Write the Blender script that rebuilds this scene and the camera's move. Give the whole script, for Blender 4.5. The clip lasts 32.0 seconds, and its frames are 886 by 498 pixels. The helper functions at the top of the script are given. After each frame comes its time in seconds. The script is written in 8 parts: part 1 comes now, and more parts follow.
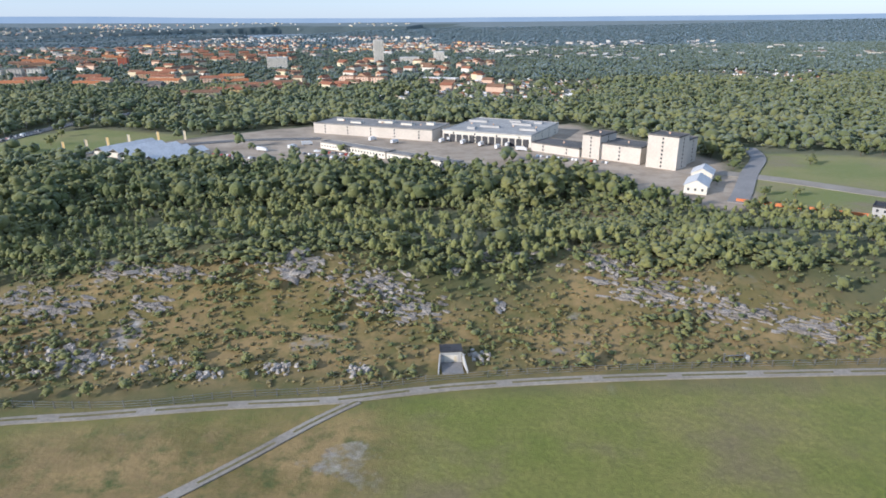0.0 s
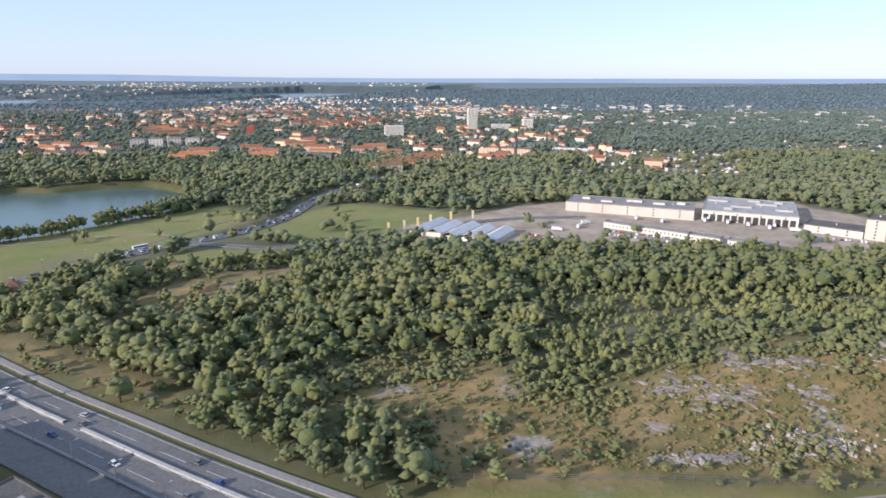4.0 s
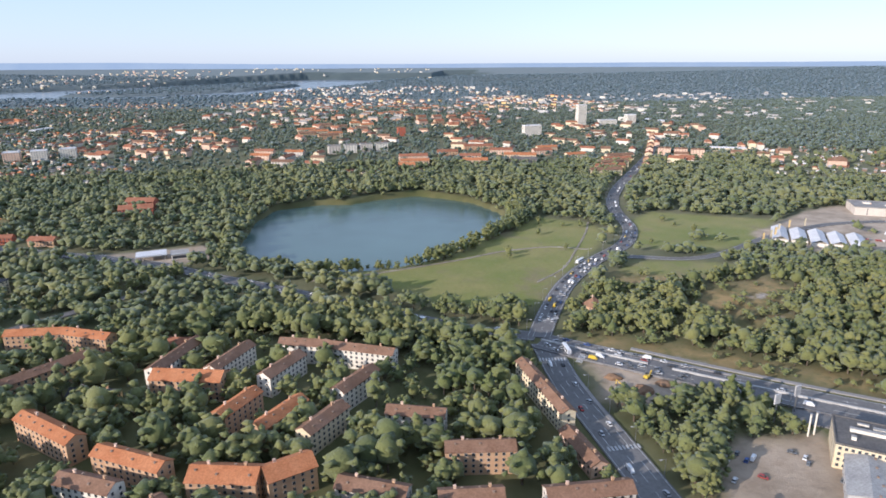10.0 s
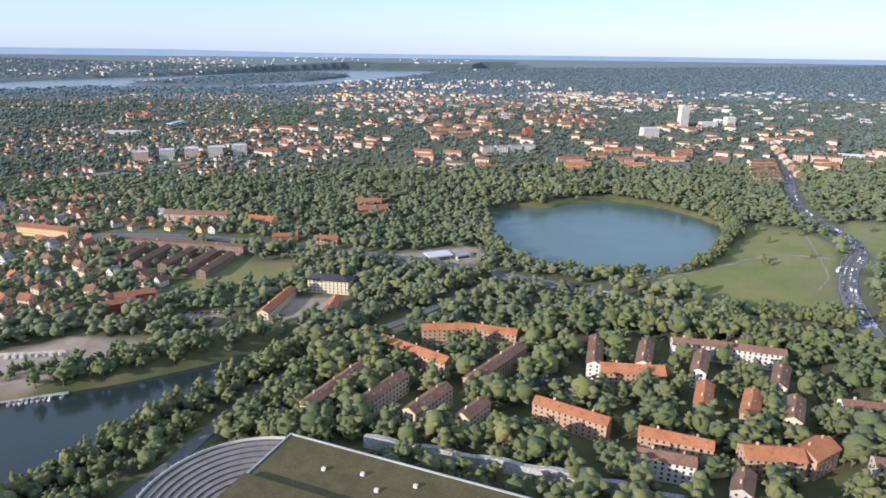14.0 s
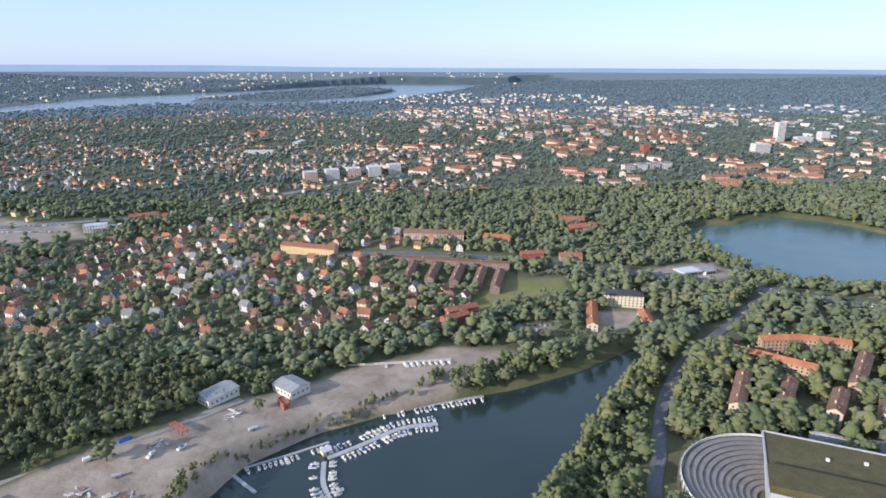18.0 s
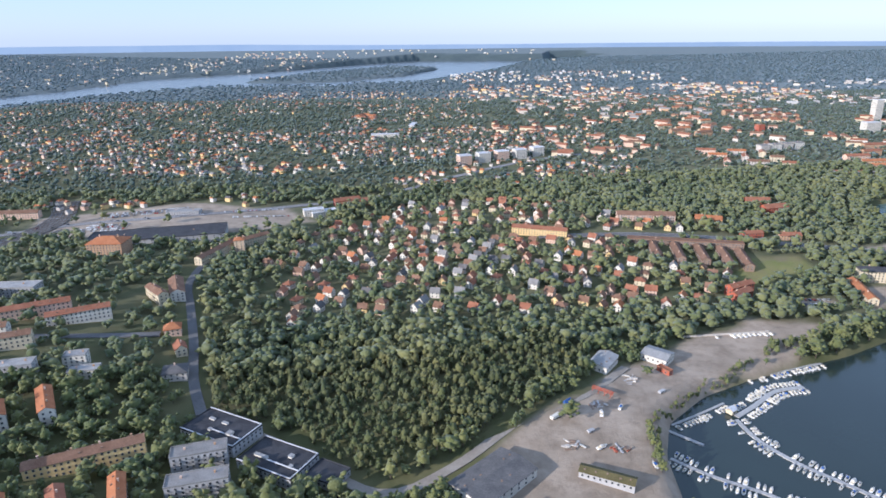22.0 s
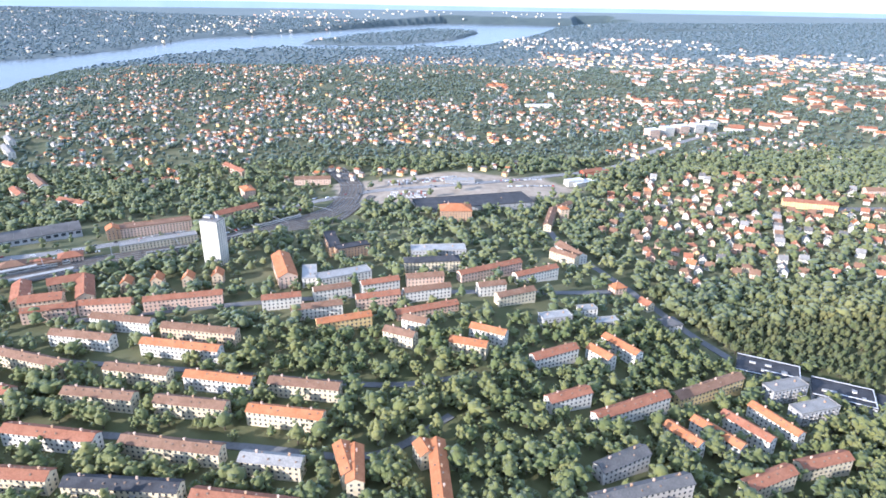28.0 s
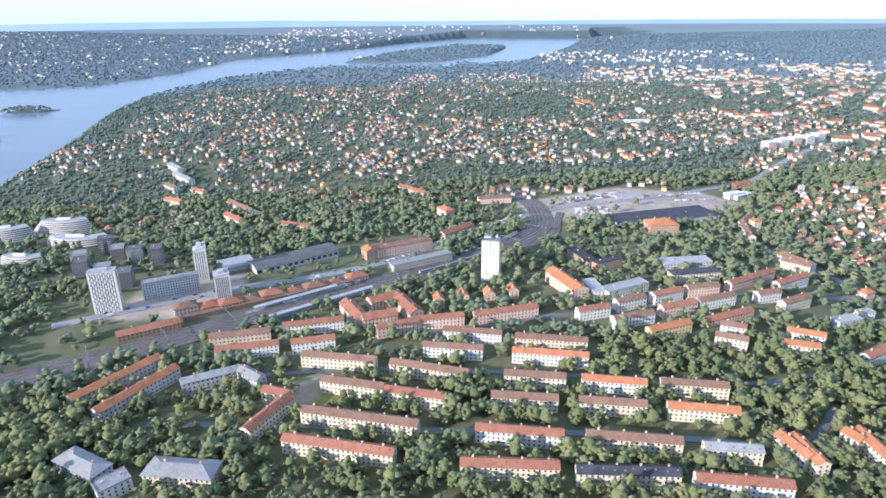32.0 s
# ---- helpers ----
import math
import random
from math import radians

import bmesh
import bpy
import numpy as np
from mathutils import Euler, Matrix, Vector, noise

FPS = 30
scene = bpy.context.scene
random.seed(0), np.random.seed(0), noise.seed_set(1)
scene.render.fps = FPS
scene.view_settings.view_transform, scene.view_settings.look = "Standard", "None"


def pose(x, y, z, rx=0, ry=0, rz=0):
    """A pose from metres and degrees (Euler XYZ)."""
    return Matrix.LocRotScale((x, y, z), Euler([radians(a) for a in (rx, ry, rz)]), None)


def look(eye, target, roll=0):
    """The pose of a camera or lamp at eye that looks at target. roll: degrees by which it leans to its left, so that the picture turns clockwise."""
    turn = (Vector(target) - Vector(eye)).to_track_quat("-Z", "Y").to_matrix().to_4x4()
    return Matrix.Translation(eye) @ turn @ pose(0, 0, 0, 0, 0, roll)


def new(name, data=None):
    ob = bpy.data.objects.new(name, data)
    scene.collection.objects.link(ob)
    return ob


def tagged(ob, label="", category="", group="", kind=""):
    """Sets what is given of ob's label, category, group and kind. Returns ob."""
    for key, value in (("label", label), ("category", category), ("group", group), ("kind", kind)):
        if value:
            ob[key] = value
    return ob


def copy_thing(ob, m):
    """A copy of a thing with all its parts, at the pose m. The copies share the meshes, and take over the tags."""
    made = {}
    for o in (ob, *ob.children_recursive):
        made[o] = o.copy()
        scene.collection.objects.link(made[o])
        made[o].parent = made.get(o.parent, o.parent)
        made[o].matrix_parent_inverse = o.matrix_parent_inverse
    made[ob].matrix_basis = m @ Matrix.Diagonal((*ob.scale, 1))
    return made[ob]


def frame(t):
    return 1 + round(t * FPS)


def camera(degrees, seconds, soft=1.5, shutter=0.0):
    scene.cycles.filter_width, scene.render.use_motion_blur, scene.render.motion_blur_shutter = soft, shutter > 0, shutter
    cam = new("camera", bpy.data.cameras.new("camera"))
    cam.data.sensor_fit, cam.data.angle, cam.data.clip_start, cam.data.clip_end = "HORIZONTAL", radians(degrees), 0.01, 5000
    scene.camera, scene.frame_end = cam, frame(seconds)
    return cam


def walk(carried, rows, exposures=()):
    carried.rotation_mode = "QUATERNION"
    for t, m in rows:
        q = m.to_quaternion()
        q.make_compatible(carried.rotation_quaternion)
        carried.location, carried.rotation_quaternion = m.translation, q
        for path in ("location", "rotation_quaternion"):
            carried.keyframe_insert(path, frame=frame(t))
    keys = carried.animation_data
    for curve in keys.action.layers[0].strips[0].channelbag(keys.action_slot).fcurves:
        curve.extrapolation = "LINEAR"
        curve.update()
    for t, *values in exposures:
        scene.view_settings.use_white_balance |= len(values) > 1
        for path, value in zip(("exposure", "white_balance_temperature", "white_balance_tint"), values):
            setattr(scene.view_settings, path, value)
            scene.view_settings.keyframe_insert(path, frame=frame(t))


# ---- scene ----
cam = camera(70.4, 32.0, soft=1.7, shutter=0.1)
METRES, EYE, TILT, LEAN, TURN = 1150.0, 39.0, -19.9, 0.4, 0.0
ROWS = [
    (0.0, 0.0, 0.0, 0.0, 0.0, 0.0, -0.0),
    (0.5, -0.0151, -0.0022, 0.0009, 0.04, -0.73, 0.35),
    (1.0, -0.0302, -0.0046, 0.002, 0.03, -0.13, 0.8),
    (1.5, -0.0453, -0.0069, 0.003, -0.13, 2.05, 0.86),
    (2.0, -0.0603, -0.0093, 0.0039, -0.15, 2.72, 0.52),
    (2.5, -0.0748, -0.0114, 0.005, -0.52, 2.35, -0.17),
    (3.0, -0.0897, -0.0135, 0.0061, -0.68, 4.1, -0.85),
    (3.5, -0.1046, -0.0157, 0.0069, -0.51, 4.66, -0.58),
    (5.5, -0.1653, -0.0248, 0.0109, -1.54, 5.36, 0.73),
    (6.0, -0.1803, -0.0272, 0.0117, -1.9, 4.24, 0.53),
    (6.5, -0.1953, -0.0295, 0.0126, -2.12, 3.42, 0.94),
    (7.0, -0.2102, -0.0319, 0.0136, -2.37, 3.04, 0.58),
    (7.5, -0.2249, -0.034, 0.0142, -2.64, 2.97, 0.57),
    (8.0, -0.2398, -0.0364, 0.015, -3.19, 2.36, 0.34),
    (8.5, -0.2546, -0.0385, 0.0159, -3.62, 2.07, 0.58),
    (9.0, -0.2693, -0.0412, 0.0169, -3.83, 2.69, 0.81),
    (9.5, -0.2841, -0.0436, 0.0177, -3.63, 2.82, 0.82),
    (10.0, -0.299, -0.0462, 0.0185, -3.13, 3.22, 1.13),
    (10.5, -0.3138, -0.0489, 0.0194, -2.7, 3.42, 1.14),
    (11.0, -0.3285, -0.0516, 0.0203, -2.25, 3.26, 0.83),
    (11.5, -0.3431, -0.054, 0.0214, -1.97, 2.71, 0.36),
    (12.0, -0.3579, -0.0565, 0.0222, -1.78, 2.38, 0.04),
    (12.5, -0.3728, -0.0594, 0.0231, -1.64, 2.27, -0.19),
    (13.0, -0.3876, -0.0621, 0.0238, -1.74, 2.24, -0.41),
    (13.5, -0.4027, -0.065, 0.0245, -1.98, 2.21, -0.46),
    (14.0, -0.4176, -0.0675, 0.0247, -2.04, 2.27, -0.24),
    (14.5, -0.4326, -0.0701, 0.0252, -1.84, 2.24, -0.27),
    (15.0, -0.4478, -0.0727, 0.0254, -1.67, 2.36, -0.41),
    (15.5, -0.463, -0.0752, 0.0256, -1.42, 2.7, -0.49),
    (17.5, -0.5242, -0.0863, 0.0263, -0.94, 3.33, -0.17),
    (18.0, -0.5396, -0.0889, 0.0264, -0.95, 3.25, -0.11),
    (18.5, -0.5551, -0.0916, 0.0264, -0.94, 2.9, -0.09),
    (19.0, -0.5706, -0.0942, 0.0265, -0.88, 2.54, 0.04),
    (19.5, -0.5862, -0.097, 0.0266, -0.75, 2.37, 0.04),
    (20.0, -0.6018, -0.0999, 0.0268, -0.52, 1.98, -0.1),
    (20.5, -0.6174, -0.1026, 0.0269, -0.35, 1.76, 0.05),
    (21.0, -0.633, -0.1058, 0.0274, -0.34, 1.64, 0.4),
    (21.5, -0.6488, -0.1091, 0.0274, -0.19, 1.53, 0.41),
    (22.0, -0.6645, -0.1118, 0.0279, -0.02, 1.16, 0.3),
    (22.5, -0.6801, -0.115, 0.0281, 0.18, 1.0, 0.23),
    (23.0, -0.6959, -0.1179, 0.0285, 0.2, 0.58, -0.2),
    (23.5, -0.7116, -0.1209, 0.0288, 0.04, 0.34, -0.55),
    (24.0, -0.7274, -0.124, 0.0292, -0.26, 0.1, -1.01),
    (24.5, -0.7433, -0.1271, 0.0294, -0.55, -0.14, -1.46),
    (25.0, -0.7591, -0.13, 0.0296, -0.72, -0.41, -1.51),
    (25.5, -0.7751, -0.1331, 0.0295, -0.84, -0.6, -1.36),
    (27.5, -0.8387, -0.144, 0.0293, -1.23, -1.93, -0.88),
    (28.0, -0.8548, -0.1468, 0.0296, -1.28, -2.17, -0.69),
    (28.5, -0.8708, -0.1496, 0.0296, -1.16, -1.76, -0.3),
    (29.0, -0.8869, -0.1525, 0.03, -1.24, -1.36, 0.25),
    (29.5, -0.9032, -0.1553, 0.03, -1.25, -1.04, 0.75),
    (30.0, -0.9194, -0.1581, 0.0305, -1.29, -0.96, 0.95),
    (30.5, -0.9356, -0.161, 0.0308, -1.3, -0.99, 0.64),
    (31.0, -0.9518, -0.1638, 0.0313, -1.38, -1.07, 0.51),
    (31.5, -0.9682, -0.1667, 0.0318, -1.43, -1.19, 0.58),
    (32.0, -0.9845, -0.1697, 0.0325, -1.4, -1.13, 0.67),
]
walk(cam, [(t, pose(0, 0, EYE, TILT, LEAN, TURN) @ pose(METRES * x, METRES * y, METRES * z, 90 + pitch, roll, yaw)) for t, x, y, z, yaw, pitch, roll in ROWS],
     exposures=[(0.0, 0.42, 5500, 13), (2.0, 0.50, 5650, 16), (6.0, 0.53, 5800, 18), (13.0, 0.55, 5600, 17), (19.0, 0.50, 5350, 17), (25.0, 0.73, 5250, 17), (28.0, 1.34, 5250, 17), (29.5, 1.2, 5150, 17), (30.3, 0.97, 5100, 16), (32.0, 1.05, 5100, 16)])

# ---- world and sun: a low morning sun behind the camera, to its left ----
SUN_AZ, SUN_EL = radians(122), radians(18.5)
to_sun = Vector((-math.sin(SUN_AZ) * math.cos(SUN_EL), math.cos(SUN_AZ) * math.cos(SUN_EL), math.sin(SUN_EL)))
world = bpy.data.worlds.new("sky")
scene.world = world
world.use_nodes = True
wn = world.node_tree
sky = wn.nodes.new("ShaderNodeTexSky")
sky.sky_type, sky.sun_disc = "NISHITA", False
sky.sun_elevation, sky.sun_rotation = SUN_EL, -SUN_AZ
sky.air_density, sky.dust_density, sky.ozone_density = 1.0, 0.4, 2.0
wn.nodes["Background"].inputs["Strength"].default_value = 0.05
wn.links.new(sky.outputs[0], wn.nodes["Background"].inputs["Color"])
# the morning haze: a pale, even brightness over the whole sky
haze = wn.nodes.new("ShaderNodeBackground")
haze.inputs["Color"].default_value, haze.inputs["Strength"].default_value = (0.67, 0.79, 0.94, 1), 0.45
both = wn.nodes.new("ShaderNodeAddShader")
wn.links.new(wn.nodes["Background"].outputs[0], both.inputs[0])
wn.links.new(haze.outputs[0], both.inputs[1])
wn.links.new(both.outputs[0], wn.nodes["World Output"].inputs["Surface"])
sun = new("sun", bpy.data.lights.new("sun", "SUN"))
sun.data.energy, sun.data.angle, sun.data.color = 4.1, radians(0.6), (1.0, 0.86, 0.68)
sun.matrix_world = look(to_sun * 100, (0, 0, 0))


# ---- materials ----
def nodes_of(name, rough=0.8, metal=0.0, spec=0.3):
    m = bpy.data.materials.new(name)
    m.use_nodes = True
    nt = m.node_tree
    b = nt.nodes["Principled BSDF"]
    b.inputs["Roughness"].default_value, b.inputs["Metallic"].default_value = rough, metal
    b.inputs["Specular IOR Level"].default_value = spec
    return m, nt, b


def mixer(nt, fac, a, b, mode="MIX"):
    n = nt.nodes.new("ShaderNodeMix")
    n.data_type, n.blend_type = "RGBA", mode
    for sock, value in ((n.inputs["Factor"], fac), (n.inputs["A"], a), (n.inputs["B"], b)):
        if isinstance(value, (int, float)):
            sock.default_value = value
        elif isinstance(value, tuple):
            sock.default_value = (*value, 1)
        else:
            nt.links.new(value, sock)
    return n.outputs["Result"]


def noise_of(nt, scale, detail=4.0, lo=0.35, hi=0.65, rough=0.6):
    co = nt.nodes.new("ShaderNodeNewGeometry")
    n = nt.nodes.new("ShaderNodeTexNoise")
    n.inputs["Scale"].default_value, n.inputs["Detail"].default_value, n.inputs["Roughness"].default_value = scale, detail, rough
    nt.links.new(co.outputs["Position"], n.inputs["Vector"])
    r = nt.nodes.new("ShaderNodeMapRange")
    r.inputs["From Min"].default_value, r.inputs["From Max"].default_value = lo, hi
    nt.links.new(n.outputs["Fac"], r.inputs["Value"])
    return r.outputs["Result"]


def bump_of(nt, b, height, strength=0.4, dist=0.2):
    n = nt.nodes.new("ShaderNodeBump")
    n.inputs["Strength"].default_value, n.inputs["Distance"].default_value = strength, dist
    nt.links.new(height, n.inputs["Height"])
    nt.links.new(n.outputs[0], b.inputs["Normal"])


def surface(name, one, two, big=0.05, fine=2.0, rough=0.85, dark=0.75, spec=0.25, bump=0.3, per_thing=0.0, metal=0.0):
    """A weathered surface: two tones in large patches, a fine grain, and a small change from thing to thing."""
    m, nt, b = nodes_of(name, rough, metal, spec)
    col = mixer(nt, noise_of(nt, big), one, two)
    col = mixer(nt, noise_of(nt, fine, 6), mixer(nt, 1.0, col, (dark,) * 3, "MULTIPLY"), col)
    if per_thing:
        info = nt.nodes.new("ShaderNodeObjectInfo")
        r = nt.nodes.new("ShaderNodeMapRange")
        r.inputs["To Min"].default_value, r.inputs["To Max"].default_value = 1 - per_thing, 1 + per_thing * 0.6
        nt.links.new(info.outputs["Random"], r.inputs["Value"])
        hue = nt.nodes.new("ShaderNodeHueSaturation")
        nt.links.new(r.outputs["Result"], hue.inputs["Value"])
        nt.links.new(col, hue.inputs["Color"])
        col = hue.outputs["Color"]
    nt.links.new(col, b.inputs["Base Color"])
    if bump:
        bump_of(nt, b, noise_of(nt, fine * 1.5, 5), bump, 0.1)
    return m


def foliage(name, low, high, blue, sheen, tint=(0.75, 0.88, 1.0)):
    """Leaves: a tone for each tree, another for each clump, and a leafy grain. A bluish sheen imitates haze."""
    m, nt, b = nodes_of(name, 0.75, 0.0, 0.2)
    tone = nt.nodes.new("ShaderNodeAttribute")
    tone.attribute_name = "tone"
    isle = nt.nodes.new("ShaderNodeNewGeometry")
    col = mixer(nt, tone.outputs["Fac"], low, high)
    col = mixer(nt, noise_of(nt, 0.02, 2), col, mixer(nt, 0.5, col, blue))
    col = mixer(nt, isle.outputs["Random Per Island"], mixer(nt, 1.0, col, (0.86, 0.88, 0.86), "MULTIPLY"), mixer(nt, 1.0, col, (1.15, 1.13, 1.05), "MULTIPLY"))
    col = mixer(nt, noise_of(nt, 2.6, 6, 0.32, 0.68), mixer(nt, 1.0, col, (0.82, 0.84, 0.84), "MULTIPLY"), mixer(nt, 1.0, col, (1.16, 1.16, 1.08), "MULTIPLY"))
    nt.links.new(col, b.inputs["Base Color"])
    bump_of(nt, b, noise_of(nt, 1.9, 6, 0.2, 0.8), 0.6, 0.5)
    b.inputs["Sheen Weight"].default_value = sheen
    b.inputs["Sheen Roughness"].default_value = 0.5
    b.inputs["Sheen Tint"].default_value = (*tint, 1)
    return m


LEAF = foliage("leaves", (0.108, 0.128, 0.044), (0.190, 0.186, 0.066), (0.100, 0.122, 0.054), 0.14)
LEAF_YOUNG = foliage("young leaves", (0.132, 0.156, 0.052), (0.228, 0.226, 0.080), (0.122, 0.142, 0.060), 0.15)
HEATH = foliage("dry heath", (0.150, 0.125, 0.050), (0.270, 0.205, 0.095), (0.13, 0.125, 0.055), 0.10)
LEAF_PINE = foliage("pine needles", (0.080, 0.096, 0.035), (0.155, 0.147, 0.057), (0.076, 0.093, 0.045), 0.10)
# the same leaves, bluer with each distance: haze is put into the colour
LEAF_MID_HAZED = foliage("hazed leaves further off", (0.104, 0.126, 0.050), (0.184, 0.184, 0.074), (0.098, 0.122, 0.062), 0.22)
LEAF_FAR_HAZED = foliage("hazed far leaves", (0.066, 0.088, 0.050), (0.114, 0.126, 0.072), (0.064, 0.090, 0.062), 0.34, (0.62, 0.81, 1.0))
LEAF_DISTANT_HAZED = foliage("hazed distant leaves", (0.048, 0.072, 0.072), (0.066, 0.088, 0.084), (0.048, 0.074, 0.080), 0.55, (0.55, 0.76, 1.0))
BARK = surface("bark", (0.10, 0.075, 0.05), (0.16, 0.13, 0.10), 1.0, 6.0)
ASPHALT = surface("asphalt", (0.145, 0.142, 0.138), (0.195, 0.190, 0.183), 0.03, 1.2, 0.8)
TRACK = surface("gravel track", (0.30, 0.26, 0.21), (0.40, 0.36, 0.30), 0.08, 2.0, 0.95)
VERGE = surface("verge grass", (0.16, 0.15, 0.06), (0.24, 0.20, 0.10), 0.4, 3.0, 0.95)
PAVING = surface("pale paving", (0.26, 0.25, 0.24), (0.34, 0.32, 0.30), 0.06, 2.0, 0.9)
PAINT = surface("road paint", (0.46, 0.46, 0.45), (0.58, 0.58, 0.56), 0.4, 3.0, 0.6)
RAIL = surface("rail ballast", (0.125, 0.105, 0.085), (0.18, 0.155, 0.125), 0.1, 2.5, 0.95)
STEEL = surface("steel", (0.35, 0.35, 0.36), (0.45, 0.45, 0.46), 0.5, 4.0, 0.4, metal=0.8)
CONCRETE = surface("concrete", (0.42, 0.41, 0.39), (0.52, 0.51, 0.48), 0.1, 1.5)
DARK_METAL = surface("dark metal", (0.05, 0.05, 0.055), (0.08, 0.08, 0.085), 0.3, 3.0, 0.5)
WALLS = {k: surface(k + " render", a, b, 0.12, 1.4, 0.85, 0.88, 0.2, 0.15, 0.06) for k, a, b in (
    ("cream", (0.64, 0.54, 0.36), (0.72, 0.62, 0.43)), ("white", (0.69, 0.64, 0.54), (0.77, 0.72, 0.62)),
    ("yellow", (0.70, 0.50, 0.22), (0.78, 0.58, 0.28)), ("orange", (0.62, 0.47, 0.31), (0.70, 0.54, 0.37)), ("slate", (0.17, 0.15, 0.14), (0.24, 0.215, 0.20)),
    ("pink", (0.66, 0.45, 0.33), (0.74, 0.54, 0.40)), ("brick", (0.47, 0.295, 0.175), (0.55, 0.36, 0.22)),
    ("red", (0.38, 0.10, 0.06), (0.46, 0.14, 0.08)), ("grey", (0.42, 0.41, 0.40), (0.52, 0.51, 0.49)),
    ("beige", (0.55, 0.495, 0.425), (0.63, 0.57, 0.495)), ("brown", (0.24, 0.17, 0.12), (0.32, 0.23, 0.17)))}
SEATING = surface("weathered seating", (0.24, 0.215, 0.185), (0.31, 0.28, 0.245), 0.3, 2.5, 0.9)
DIRT = surface("bare soil", (0.20, 0.12, 0.07), (0.28, 0.18, 0.11), 0.3, 2.0, 0.95)
ROCK = surface("lichened granite", (0.27, 0.235, 0.20), (0.46, 0.42, 0.37), 0.35, 3.0, 0.9, 0.55, 0.2, 0.8)
ROOFS = {k: surface(k + " roofing", a, b, 0.25, 2.2, 0.85, 0.7, 0.2, 0.4, 0.10) for k, a, b in (
    ("orange", (0.46, 0.175, 0.074), (0.54, 0.230, 0.105)), ("red", (0.32, 0.132, 0.074), (0.40, 0.180, 0.105)),
    ("brown", (0.23, 0.130, 0.080), (0.30, 0.178, 0.115)), ("grey", (0.27, 0.255, 0.235), (0.35, 0.335, 0.31)),
    ("dark", (0.055, 0.055, 0.06), (0.09, 0.09, 0.095)), ("metal", (0.36, 0.35, 0.33), (0.45, 0.44, 0.415)), ("slate", (0.13, 0.125, 0.12), (0.18, 0.17, 0.16)),
    ("white", (0.66, 0.66, 0.66), (0.76, 0.76, 0.76)), ("olive", (0.115, 0.10, 0.045), (0.16, 0.135, 0.06)))}
PANE, _nt, _b = nodes_of("window glass", 0.12, 0.0, 0.6)
_b.inputs["Base Color"].default_value = (0.045, 0.052, 0.06, 1)
FRAME = surface("window frame", (0.40, 0.38, 0.35), (0.48, 0.46, 0.43), 0.5, 4.0, 0.6)


def water_material(name, deep, rough):
    m, nt, b = nodes_of(name, rough, 0.0, 0.5)
    nt.links.new(mixer(nt, noise_of(nt, 0.012, 3), deep, tuple(c * 1.3 for c in deep)), b.inputs["Base Color"])
    bump_of(nt, b, noise_of(nt, 0.7, 4, 0.2, 0.8), 0.10, 0.15)
    return m


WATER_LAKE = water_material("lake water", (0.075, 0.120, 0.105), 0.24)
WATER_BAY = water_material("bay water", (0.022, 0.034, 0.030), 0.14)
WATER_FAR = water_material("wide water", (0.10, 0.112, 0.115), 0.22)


# ---- small builders ----
class Geo:
    """Collects boxes, prisms and strips, then makes one mesh of them."""

    def __init__(self):
        self.v, self.f, self.m = [], [], []

    def add(self, verts, faces, mi=0):
        o = len(self.v)
        self.v += verts
        self.f += [tuple(i + o for i in f) for f in faces]
        self.m += [mi] * len(faces)
        return self

    def box(self, x0, y0, z0, x1, y1, z1, mi=0):
        return self.add([(x0, y0, z0), (x1, y0, z0), (x1, y1, z0), (x0, y1, z0), (x0, y0, z1), (x1, y0, z1), (x1, y1, z1), (x0, y1, z1)],
                        [(0, 3, 2, 1), (4, 5, 6, 7), (0, 1, 5, 4), (1, 2, 6, 5), (2, 3, 7, 6), (3, 0, 4, 7)], mi)

    def hull(self, low, high, mi=0):
        """A closed solid between two rings of equally many points."""
        n = len(low)
        return self.add(list(low) + list(high), [tuple(reversed(range(n))), tuple(range(n, 2 * n))] + [(i, (i + 1) % n, n + (i + 1) % n, n + i) for i in range(n)], mi)

    def data(self, name, *mats):
        me = bpy.data.meshes.new(name)
        me.from_pydata(self.v, [], self.f)
        for m in mats:
            me.materials.append(m)
        if len(mats) > 1:
            me.polygons.foreach_set("material_index", self.m)
        return me


def part(name, geo, mats, parent, label="", at=None):
    me = geo if isinstance(geo, bpy.types.Mesh) else geo.data(name, *(mats if isinstance(mats, tuple) else (mats,)))
    ob = new(name, me)
    ob.parent = parent
    if at is not None:
        ob.matrix_basis = at
    return tagged(ob, label) if label else ob


# ---- the lie of the land ----
def ss(v):
    v = np.clip(v, 0.0, 1.0)
    return v * v * (3 - 2 * v)


def hill(x, y, cx, cy, rx, ry, h):
    return h * np.exp(-((x - cx) / rx) ** 2 - ((y - cy) / ry) ** 2)
def land(x, y):
    low = 1 - 0.95 * ss(np.maximum(y - 950, -1330 - x) / 450)
    z = -14.0 + 16 * ss((-800 - x) / 180) * (1 - 0.5 * ss((y - 120) / 200)) * low
    z = z + low * (8 * ss((y - 300) / 300) + 6 * ss((y - 600) / 400)) * ss((-x - 100) / 300)
    z = z + hill(x, y, -640, 330, 110, 90, 6) + hill(x, y, -745, 105, 60, 45, 6)
    z = z + hill(x, y, -40, 128, 62, 22, 8.5) + hill(x, y, 75, 130, 60, 24, 7.5) + hill(x, y, -170, 190, 90, 40, 3)
    z = z + hill(x, y, 50, 265, 120, 65, -0.6)
    # far ground lifted, more on the left, to fit the horizon in view
    d = np.hypot(x + 500, y)
    return z + 85 * (np.clip(d - 1700, 0, 2450) / 3200) ** 2 * (1 + 0.35 * ss(-(x + 600) / 3500))


